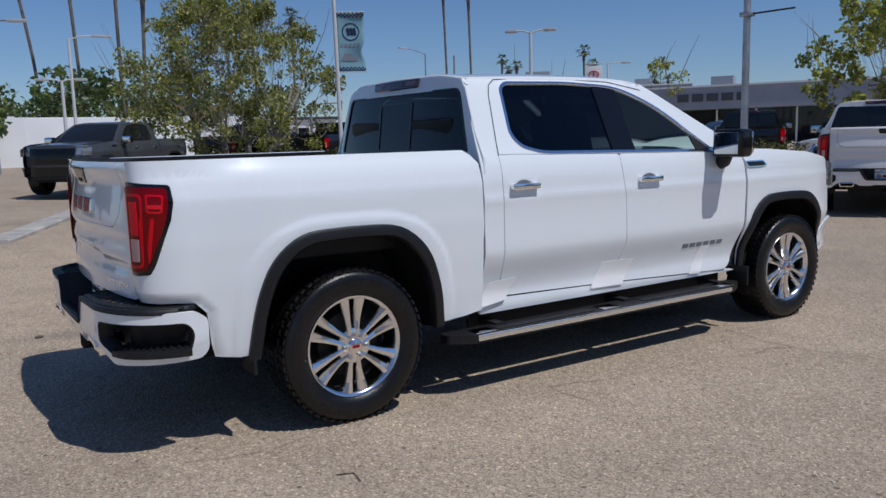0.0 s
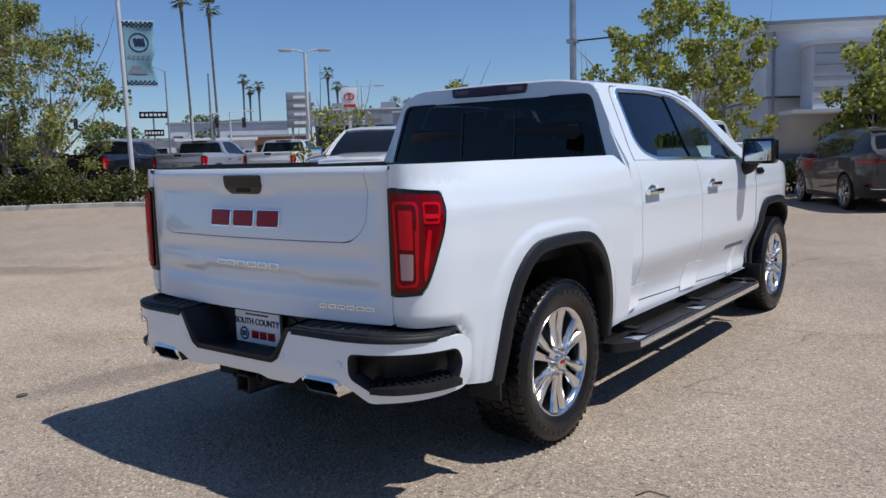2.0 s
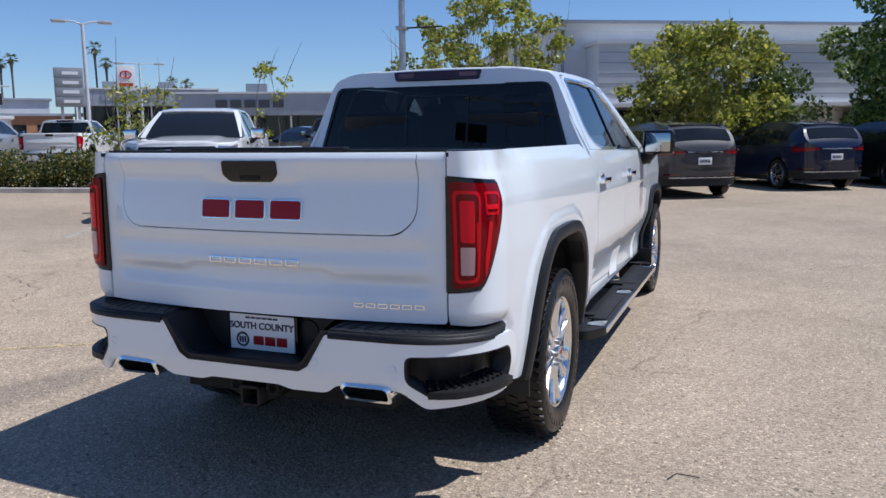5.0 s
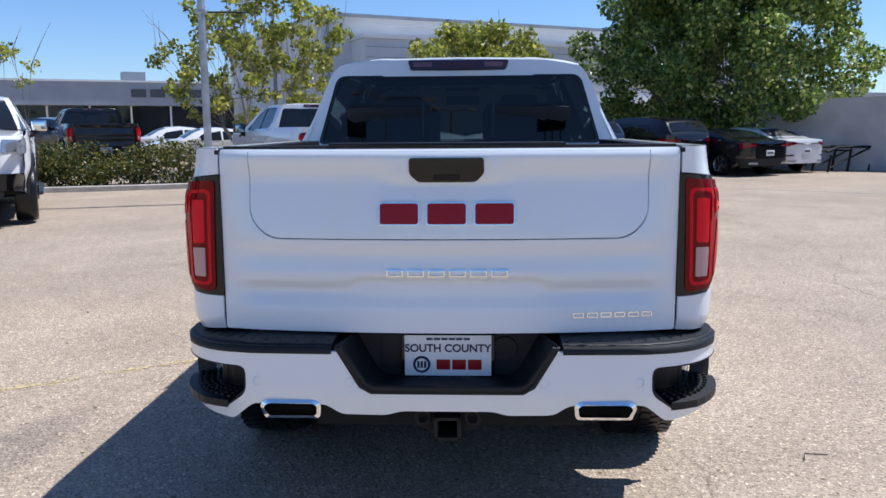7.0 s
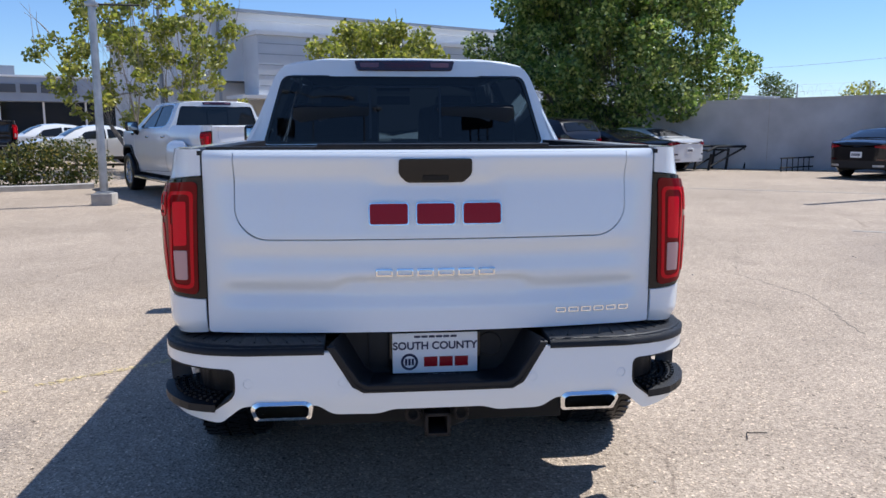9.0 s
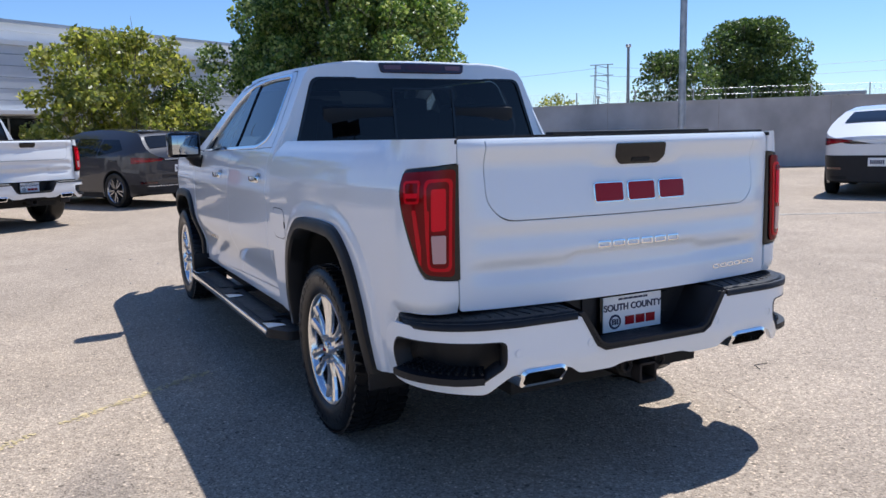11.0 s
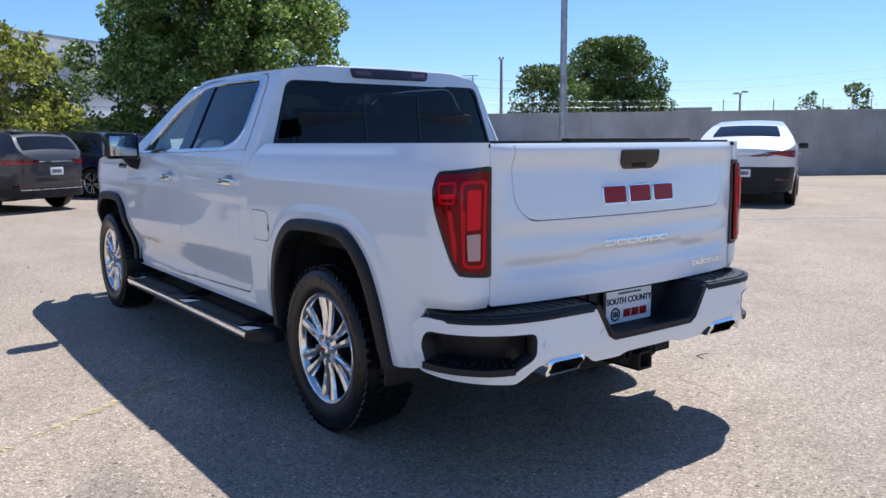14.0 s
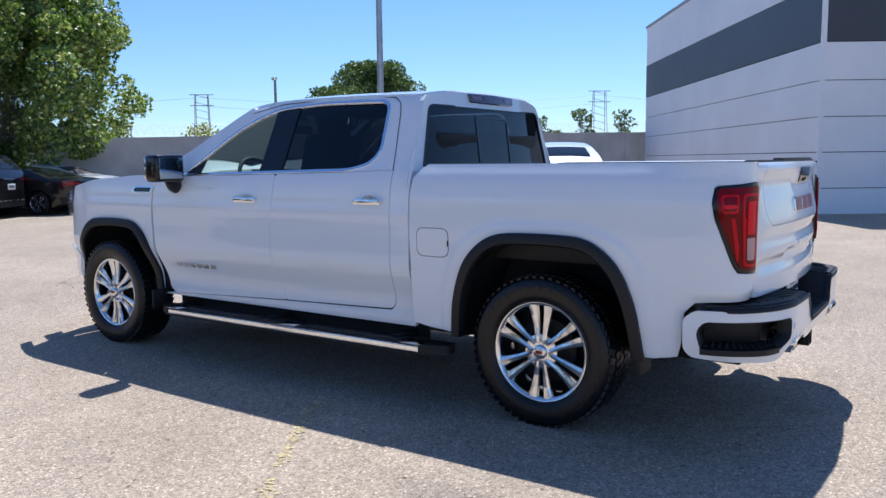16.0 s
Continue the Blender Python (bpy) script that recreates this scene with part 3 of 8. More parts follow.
def wheel(parent, side, x, y, detail=True, rimmat=None):
    """A twelve-spoke wheel in six pairs; side +1: its face looks to +y."""
    rimmat = rimmat or POLISHED
    w = new("wheel")
    w.parent = parent
    w.matrix_local = pose(x, y, 0.4) if side > 0 else pose(x, y, 0.4, 0, 0, 180)
    seg = 64 if detail else 28
    revolve_part("tyre", [(0.266, 0.002), (0.278, 0.016), (0.305, 0.026), (0.34, 0.03), (0.372, 0.026), (0.389, 0.012), (0.398, -0.008), (0.401, -0.05), (0.402, -0.12), (0.401, -0.19), (0.397, -0.232), (0.385, -0.252), (0.35, -0.262), (0.3, -0.25), (0.275, -0.24)], RUBBER, w, seg)
    if detail:
        bm = bmesh.new()
        for row, (yy, ww, ln, ofs) in enumerate([(-0.008, 0.05, 0.03, 0), (-0.062, 0.042, 0.034, 0.5), (-0.112, 0.042, 0.034, 0.1), (-0.165, 0.042, 0.034, 0.6), (-0.222, 0.05, 0.03, 0.2)]):
            for k in range(54):
                a = (k + ofs) * 2 * math.pi / 54
                m = Matrix.Rotation(-a, 4, "Y") @ Matrix.Translation((0.402 if 0 < row < 4 else 0.397, yy, 0)) @ Matrix.Rotation(radians(18 if row % 2 else -18), 4, "X")
                vs = bmesh.ops.create_cube(bm, size=1)["verts"]
                bmesh.ops.transform(bm, matrix=m @ Matrix.Diagonal((0.011, ww, ln, 1)), verts=vs)
        tagged(part("tread", bm, RUBBER, w), kind="stuff")
        bm = bmesh.new()
        for k in range(40):
            if k % 10 in (8, 9):
                continue
            a = k * 2 * math.pi / 40
            vs = bmesh.ops.create_cube(bm, size=1)["verts"]
            bmesh.ops.transform(bm, matrix=Matrix.Rotation(-a, 4, "Y") @ Matrix.Translation((0.342, 0.0295, 0)) @ Matrix.Diagonal((0.02, 0.004, 0.03, 1)), verts=vs)
        tagged(part("sidewall_relief", bm, RUBBER, w), kind="stuff")
    revolve_part("rim", [(0.274, -0.2), (0.25, -0.17), (0.24, -0.03), (0.247, 0.0), (0.256, 0.01), (0.265, 0.012), (0.27, 0.006), (0.272, -0.012)], rimmat, w, seg)
    to3 = lambda a, b, d: (a, d, b)
    # six pairs of bevelled spokes, each pair parted by a narrow slot
    me = None
    for k in range(6):
        for e in (-1, 1):
            if me is None or e not in me:
                me = me or {}
                bm = bmesh.new()
                rings = []
                for r, mid, hw, dep in ((0.05, 0.02, 0.015, 0.0), (0.085, 0.022, 0.0155, -0.002), (0.13, 0.0265, 0.0185, -0.006), (0.19, 0.036, 0.0245, -0.004), (0.235, 0.044, 0.03, 0.002), (0.252, 0.047, 0.0335, 0.004)):
                    row = []
                    for q, h in ((-1.0, -0.055), (-1.0, -0.014), (-0.72, -0.001), (0.1, 0.003), (0.78, -0.002), (1.0, -0.014), (1.0, -0.055)):
                        row.append(bm.verts.new((r, h + dep, e * (mid + hw * q))))
                    rings.append(row)
                for r0, r1 in zip(rings, rings[1:]):
                    for q in range(6):
                        bm.faces.new((r0[q], r0[q + 1], r1[q + 1], r1[q]))
                bmesh.ops.recalc_face_normals(bm, faces=bm.faces)
                sp = part("spoke", bm, rimmat, w)
                me[e] = sp.data
            else:
                sp = ob_mesh("spoke", me[e], None, w)
            sp.matrix_local = Matrix.Rotation(-(k + 0.5) * math.pi / 3, 4, "Y")
    revolve_part("hub_cap", [(0.001, 0.018), (0.03, 0.017), (0.037, 0.012), (0.039, 0.0), (0.072, -0.003), (0.092, -0.008), (0.095, -0.05)], rimmat, w, 32)
    if detail:
        prism_part("emblem", [(-0.02, -0.008), (0.02, -0.008), (0.02, 0.008), (-0.02, 0.008)], 0.0175, 0.0195, to3, EMBRED, w)
    for k in range(6 if detail else 0):
        a = k * math.pi / 3
        tube_part("lug_nut", [(0.062 * math.cos(a), -0.01, 0.062 * math.sin(a)), (0.062 * math.cos(a), 0.02, 0.062 * math.sin(a))], [0.0115, 0.0095], STEEL, w, 6)
    revolve_part("brake_disc", [(0.05, -0.07), (0.17, -0.075), (0.172, -0.09), (0.05, -0.09)], RUST, w, 32)
    revolve_part("wheel_well_side", [(0.001, -0.16), (0.25, -0.16)], DARK, w, 24)
    return w


def door_handle(parent, x, z, sgn):
    y = CAB(z)
    bm = bmesh.new()
    add_box(bm, (x, sgn * (y + 0.028), z), (0.205, 0.016, 0.034), 0.007)
    for e in (-0.085, 0.085):
        add_box(bm, (x + e, sgn * (y + 0.012), z), (0.03, 0.035, 0.03), 0.006)
    hd = part("handle", bm, CHROME, parent, "chrome door handle", True)
    # the dished pocket behind it
    bm = bmesh.new()
    rings = []
    for r, d in ((1.0, 0.0012), (0.8, 0.0014), (0.3, 0.0016)):
        rings.append([bm.verts.new((x + 0.075 * r * math.cos(k * math.pi / 8), sgn * (y + d), z - 0.012 + 0.05 * r * math.sin(k * math.pi / 8))) for k in range(16)])
    for r0, r1 in zip(rings, rings[1:]):
        for k in range(16):
            bm.faces.new((r0[k], r0[(k + 1) % 16], r1[(k + 1) % 16], r1[k]))
    bm.faces.new(rings[-1])
    bmesh.ops.recalc_face_normals(bm, faces=bm.faces)
    part("handle_cup", bm, SATIN, parent)
    return hd


def mirror(parent, sgn):
    mr = new("mirror")
    mr.parent = parent
    bm = bmesh.new()
    add_box(bm, (2.88, sgn * 1.085, 1.37), (0.13, 0.24, 0.19), 0.03, None, 3)
    part("housing", bm, GLOSSBLK, mr, "gloss black mirror housing", True)
    bm = bmesh.new()
    add_box(bm, (2.945, sgn * 1.088, 1.372), (0.07, 0.215, 0.165), 0.03, None, 3)
    part("cap", bm, CHROME, mr, "chrome mirror cap", True)
    box_part("mirror_glass", (2.813, sgn * 1.085, 1.37), (0.006, 0.19, 0.145), MIRRORG, mr, 0.002)
    bm = bmesh.new()
    add_tube(bm, [(2.95, sgn * 0.93, 1.235), (2.92, sgn * 0.99, 1.25), (2.89, sgn * 1.04, 1.3)], [0.055, 0.05, 0.045], 10)
    bmesh.ops.recalc_face_normals(bm, faces=bm.faces)
    part("arm", bm, PLASTIC, mr, "", True)


def tail_lamp(parent, sgn, sf):
    fc = (-0.6, sgn, 0)
    cu = (steps(-1.16, -0.8, 0.03), steps(0.85, 1.32, 0.06))
    outer = rounded([(-0.862, 1.274), (-1.139, 1.293), (-1.139, 0.874), (-0.99, 0.882), (-0.95, 0.94), (-0.872, 1.12), (-0.856, 1.2)], [0.03, 0, 0, 0.03, 0.07, 0.12, 0.06])
    lamp = panel("tail_lamp", [outer], sf, GLOSSBLK, parent, fc, cu, 0.03, 0.004, "red tail lamp in a black surround")
    lens = rounded([(-0.876, 1.262), (-1.13, 1.278), (-1.122, 0.888), (-1.0, 0.899), (-0.968, 0.95), (-0.89, 1.12), (-0.876, 1.2)], [0.02, 0.02, 0.02, 0.03, 0.05, 0.1, 0.05])
    panel("lens", [lens], sf, REDLENS, lamp, fc, cu, 0.006, 0.012, "deep red lens")
    # bright c-shaped guides in a dark lens, clear reversing lens
    def ring(pts, w):
        cx, cz = sum(p[0] for p in pts) / len(pts), sum(p[1] for p in pts) / len(pts)
        hx, hz = max(abs(p[0] - cx) for p in pts), max(abs(p[1] - cz) for p in pts)
        return [pts, [(cx + (p[0] - cx) * (1 - w / hx), cz + (p[1] - cz) * (1 - w / hz)) for p in pts]]
    c1 = rounded([(-1.0, 1.24), (-1.12, 1.247), (-1.112, 0.908), (-1.015, 0.913)], 0.025)
    panel("light_guide", ring(c1, 0.012), sf, GUIDERED, lamp, fc, cu, 0.003, 0.0145, "bright red light guide")
    panel("light_guide", ring(rounded([(-0.892, 1.232), (-0.98, 1.238), (-0.98, 1.155), (-0.905, 1.152)], 0.015), 0.01), sf, GUIDERED, lamp, fc, cu, 0.003, 0.0145)
    panel("light_guide", [rounded([(-0.906, 1.19), (-0.972, 1.193), (-0.972, 1.176), (-0.91, 1.173)], 0.006)], sf, REDBAR, lamp, fc, cu, 0.003, 0.0145)
    panel("light_guide", [rounded([(-0.944, 1.13), (-0.962, 1.133), (-0.988, 1.0), (-0.985, 0.93), (-0.976, 0.94)], 0.006)], sf, GUIDERED, lamp, fc, cu, 0.003, 0.0145)
    panel("inner_lens", [rounded([(-1.034, 1.207), (-1.095, 1.21), (-1.093, 1.06), (-1.034, 1.055)], 0.01)], sf, REDBAR, lamp, fc, cu, 0.003, 0.015)
    panel("inner_lens", [rounded([(-1.026, 1.13), (-1.012, 1.13), (-1.016, 0.95), (-1.024, 0.94)], 0.004)], sf, GUIDERED, lamp, fc, cu, 0.003, 0.015)
    panel("reverse_lens", [rounded([(-1.034, 1.04), (-1.093, 1.042), (-1.091, 0.94), (-1.038, 0.94)], 0.006)], sf, CLEARLENS, lamp, fc, cu, 0.004, 0.016, "clear reversing lens")


def bump_surf(u, z):
    """The rear bumper's face: u runs from the middle (0) round the corner to the side."""
    inset = 0.05 * max(0.56 - z, 0) / 0.08 * 0.5
    s = 1 if u >= 0 else -1
    a = abs(u)
    if a < 0.6:
        return (-1.195 + 0.012 * (a / 0.6) ** 2 + inset, u, z)
    t = (a - 0.6) / 0.56
    th = min(t, 1) * math.pi / 2
    x = -1.183 + 0.36 * (1 - math.cos(th))
    if t > 1:
        x += a - 1.16
    return (x + inset * math.cos(th), s * (0.6 + 0.372 * math.sin(th) - inset * 0.6 * math.sin(th)), z)


def rear_bumper(truck, paintm):
    b = new("rear_bumper")
    b.parent = truck
    tagged(b, "white and black rear step bumper")
    cu = (steps(-1.28, 1.28, 0.04), steps(0.42, 0.8, 0.06))
    outer = [(-0.352, 0.715), (-0.8, 0.714), (-1.18, 0.7), (-1.235, 0.66), (-1.235, 0.51), (-1.2, 0.474), (-0.98, 0.464), (-0.75, 0.455), (-0.66, 0.528), (-0.41, 0.528), (-0.36, 0.49), (-0.2, 0.488), (-0.16, 0.504),
             (0.16, 0.504), (0.2, 0.488), (0.36, 0.49), (0.41, 0.528), (0.66, 0.528), (0.75, 0.455), (0.98, 0.464), (1.2, 0.474), (1.235, 0.51), (1.235, 0.66), (1.18, 0.7), (0.8, 0.714), (0.352, 0.715),
             (0.28, 0.597), (0.248, 0.582), (-0.248, 0.582), (-0.28, 0.597)]
    pocket = rounded([(0.68, 0.66), (1.14, 0.652), (1.175, 0.6), (1.15, 0.505), (0.78, 0.492), (0.68, 0.565)], 0.03)
    lpocket = [(-a, c) for a, c in reversed(pocket)]
    panel("bumper_skin", [rounded(outer, 0.02, 2), pocket, lpocket], bump_surf, paintm, b, (lambda u, z: (-1, 1.4 * u, 0)), cu, 0.02, 0, "painted bumper skin")
    # corner step pockets
    for s in (1, -1):
        inner = lambda u, z: (lambda p, q: (p[0] + 0.09 * (1 - q) + 0.02, p[1] - s * 0.085 * q - s * 0.02, p[2]))(bump_surf(s * u, z), min(max((u - 0.7) / 0.34, 0), 1))
        pk = [(a, c) for a, c in pocket]
        panel("step_pocket", [rounded([(0.66, 0.69), (1.24, 0.69), (1.24, 0.48), (0.66, 0.48)], 0.02)], inner, PLASTIC, b, (-0.6, s, 0), (steps(0.7, 1.3, 0.04), ()), 0.0)
        rimf = lambda u, z: bump_surf(s * u, z)
        big = pocket
        c0 = (sum(p[0] for p in pk) / len(pk), sum(p[1] for p in pk) / len(pk))
        small = [(c0[0] + (p[0] - c0[0]) * 0.975, c0[1] + (p[1] - c0[1]) * 0.94) for p in pk]
        panel("pocket_trim", [big, small], rimf, PLASTIC, b, (-0.6, s, 0), (steps(0.7, 1.3, 0.04), ()), 0.07, 0.001)
        # the tread plate on the pocket's floor
        bm = bmesh.new()
        ring_o = [Vector(bump_surf(s * u, 0.525)) for u in np.linspace(0.76, 1.15, 9)]
        ring_o = [p + Vector((p.x + 0.823, p.y - s * 0.6, 0)).normalized() * 0.02 * min(k / 2, 1) for k, p in enumerate(ring_o)]
        ring_i = [Vector(inner(u, 0.53)) for u in np.linspace(0.74, 1.16, 9)]
        vo = [bm.verts.new(p) for p in ring_o] + [bm.verts.new(p - Vector((0, 0, 0.026))) for p in ring_o]
        vi = [bm.verts.new(p + Vector((0, 0, 0.012))) for p in ring_i]
        for k in range(8):
            bm.faces.new((vo[k], vo[k + 1], vi[k + 1], vi[k]))
            bm.faces.new((vo[k], vo[k + 1], vo[k + 10], vo[k + 9]))
        bmesh.ops.recalc_face_normals(bm, faces=bm.faces)
        st = part("step", bm, PLASTIC, b, "ribbed black corner step")
        bm = bmesh.new()
        for u in np.linspace(0.77, 1.13, 12):
            p, q = Vector(bump_surf(s * u, 0.533)), Vector(inner(u, 0.545))
            for f in (0.2, 0.42, 0.64, 0.86):
                c = p.lerp(q, f)
                vs = bmesh.ops.create_cube(bm, size=1)["verts"]
                bmesh.ops.transform(bm, matrix=Matrix.Translation(c) @ Matrix.Diagonal((0.014, 0.01, 0.007, 1)), verts=vs)
        tagged(part("grip_studs", bm, FLARE, b), kind="stuff")
    # black top pad with tread ribs
    def pad_to(u, f, dz=0.0):
        p = Vector(bump_surf(u, 0.745))
        inn = Vector((-1.03 if abs(u) < 0.6 else min(-1.03 + (abs(u) - 0.6) * 0.5, -0.72), (u if abs(u) < 0.6 else math.copysign(min(0.6 + (abs(u) - 0.6) * 0.5, 0.9), u)), 0.745))
        q = p.lerp(inn, f)
        return (q.x, q.y, 0.739 + 0.006 * f + dz - (0.006 if f < 0.06 else 0) - 0.014 * min(max((abs(u) - 0.7) / 0.4, 0), 1))
    for s in (1, -1):
        sf = lambda u, f: pad_to(s * u, f)
        pad = panel("top_pad", [[(0.385, -0.03), (0.98, -0.03), (1.06, 0.0), (1.11, 0.06), (1.14, 0.16), (1.155, 0.35), (1.16, 1), (0.385, 1)]], sf, PLASTIC, b, (0, 0, 1), (steps(0.3, 1.25, 0.025), steps(0, 1, 0.06)), 0.026, 0, "black ribbed step pad")
        bm = bmesh.new()
        for k in range(11):
            u = 0.4 + 0.055 * k
            a0, a1 = Vector(pad_to(s * u, 0.25, 0.0005)), Vector(pad_to(s * (u + 0.03), 0.8, 0.0005))
            add_tube(bm, [a0, a1], [0.0035, 0.0035], 5)
        bmesh.ops.recalc_face_normals(bm, faces=bm.faces)
        tagged(part("pad_ribs", bm, PLASTIC, b), kind="stuff")
    # the recess round the plate
    rec = [(-0.368, 0.74), (0.368, 0.74), (0.285, 0.602), (0.25, 0.578), (-0.25, 0.578), (-0.285, 0.602)]
    bm = bmesh.new()
    fr = [bm.verts.new((-1.2 if zz < 0.7 else -1.19, yy, zz)) for yy, zz in rec]
    bk = [bm.verts.new((-1.015, yy * 0.88, zz + (0.006 if zz < 0.7 else 0))) for yy, zz in rec]
    for k in range(1, 6):
        bm.faces.new((fr[k], fr[(k + 1) % 6], bk[(k + 1) % 6], bk[k]))
    bm.faces.new(bk)
    bmesh.ops.recalc_face_normals(bm, faces=bm.faces)
    part("plate_recess", bm, PLASTIC, b)
    trim = [(0.376, 0.73), (0.352, 0.73), (0.27, 0.607), (0.24, 0.594), (-0.24, 0.594), (-0.27, 0.607), (-0.352, 0.73), (-0.376, 0.73), (-0.294, 0.592), (-0.255, 0.57), (0.255, 0.57), (0.294, 0.592)]
    panel("recess_trim", [trim], lambda u, z: bump_surf(u, z), PLASTIC, b, (-1, 0, 0), (steps(-0.4, 0.4, 0.05), ()), 0.03, 0.003)
    box_part("socket_cover", (-1.019, 0.2, 0.67), (0.012, 0.075, 0.13), PLASTIC, b, 0.004)
    revolve = revolve_part("socket_cap", [(0.001, 0.0), (0.042, 0.0), (0.046, -0.008)], PLASTIC, b, 24)
    revolve.matrix_local = pose(-1.021, -0.2, 0.68, 0, 0, 90)
    for yy in (0.64, 0.325, -0.325, -0.64):
        sn = revolve_part("parking_sensor", [(0.001, 0.001), (0.0115, 0.0008), (0.0125, -0.003), (0.0145, -0.003), (0.0155, 0.001), (0.0175, 0)], paintm, b, 20)
        sn.matrix_local = pose(bump_surf(yy, 0.61)[0] - 0.0005, yy, 0.61, 0, 0, 90)
    # licence plate with its holder
    pl = new("licence_plate")
    pl.parent = truck
    tagged(pl, "white dealer plate in a dark holder")
    fx = -1.045
    box_part("holder", (fx + 0.008, 0, 0.648), (0.014, 0.325, 0.175), GLOSSBLK, pl, 0.004)
    box_part("plate", (fx - 0.003, 0, 0.662), (0.006, 0.304, 0.146), PLATEW, pl, 0.002)
    base = Matrix(((0, 0, -1, fx - 0.0075), (-1, 0, 0, 0), (0, 1, 0, 0), (0, 0, 0, 1)))
    lettering("lettering", "SOUTH COUNTY", 0.0385, base @ Matrix.Translation((0, 0.688, 0)), INKBLUE, pl, "dark blue lettering", 0.0012, 0.0009)
    lettering("lettering", "I RANG THE BELL", 0.026, base @ Matrix.Translation((0, 0.5735, -0.006)), PLATEW, pl)
    to3 = lambda a, c, d: (fx - 0.006 - d, -a, c)
    bars(pl, "small_print", to3, [(-0.075 + 0.026 * k, -0.053 + 0.026 * k, 0.718, 0.726) for k in range(6)], INKBLUE, 0.0015)
    bars(pl, "emblem", to3, [(-0.04 + 0.055 * k, 0.008 + 0.055 * k, 0.612, 0.648) for k in range(3)], EMBRED, 0.002)
    rg = revolve_part("round_emblem", [(0.022, 0.001), (0.029, 0.003), (0.031, 0.0)], INKBLUE, pl, 28)
    rg.matrix_local = pose(fx - 0.006, 0.092, 0.63, 0, 0, 90)
    bars(pl, "round_emblem_bar", to3, [(-0.108 + 0.012 * k, -0.1 + 0.012 * k, 0.618, 0.642) for k in range(3)], INKBLUE, 0.002)
    # exhaust tips
    for s in (1, -1):
        ex = new("exhaust_tip")
        ex.parent = truck
        shp = rounded([(-0.105, 0.022), (-0.085, 0.038), (0.085, 0.038), (0.105, 0.022), (0.095, -0.034), (-0.095, -0.034)], 0.012)
        inn = [(a * 0.87, c * 0.7) for a, c in shp]
        bm = bmesh.new()
        def ring(pp, x):
            return [bm.verts.new((x + 0.02 * abs(a) + (0.02 if c < 0 else 0), s * 0.53 + a, 0.507 + c)) for a, c in pp]
        r0, r1, r2, r3 = ring(shp, -0.98), ring(shp, -1.185), ring(inn, -1.19), ring(inn, -1.02)
        n = len(shp)
        for q0, q1 in ((r0, r1), (r1, r2), (r2, r3)):
            for k in range(n):
                bm.faces.new((q0[k], q0[(k + 1) % n], q1[(k + 1) % n], q1[k]))
        bmesh.ops.recalc_face_normals(bm, faces=bm.faces)
        part("tip", bm, CHROME, ex, "chrome exhaust tip", True)
        box_part("inside", (-1.03, s * 0.53, 0.507), (0.012, 0.18, 0.05), DARK, ex, 0.0)
    # tow hitch
    hi = new("tow_hitch")
    hi.parent = truck
    bm = bmesh.new()
    for dy, dz, sy, sz in ((0, 0.036, 0.09, 0.012), (0, -0.036, 0.09, 0.012), (0.039, 0, 0.012, 0.084), (-0.039, 0, 0.012, 0.084)):
        add_box(bm, (-1.02, dy, 0.43 + dz), (0.26, sy, sz), 0.003)
    part("receiver", bm, RUST, hi, "worn black receiver tube", True)
    box_part("cross_tube", (-0.95, 0, 0.47), (0.08, 1.1, 0.07), DARK, hi, 0.02)
    for s in (1, -1):
        prism_part("hitch_plate", [(s * 0.04, 0.5), (s * 0.15, 0.5), (s * 0.1, 0.42), (s * 0.04, 0.4)], -1.1, -1.085, lambda a, c, e: (e, a, c), DARK, hi)
        tube_part("chain_loop", [(-1.115, s * 0.085 + 0.024 * math.cos(a), 0.462 + 0.024 * math.sin(a)) for a in np.linspace(0, 2 * math.pi, 13)], 0.0075, RUST, hi, 6)


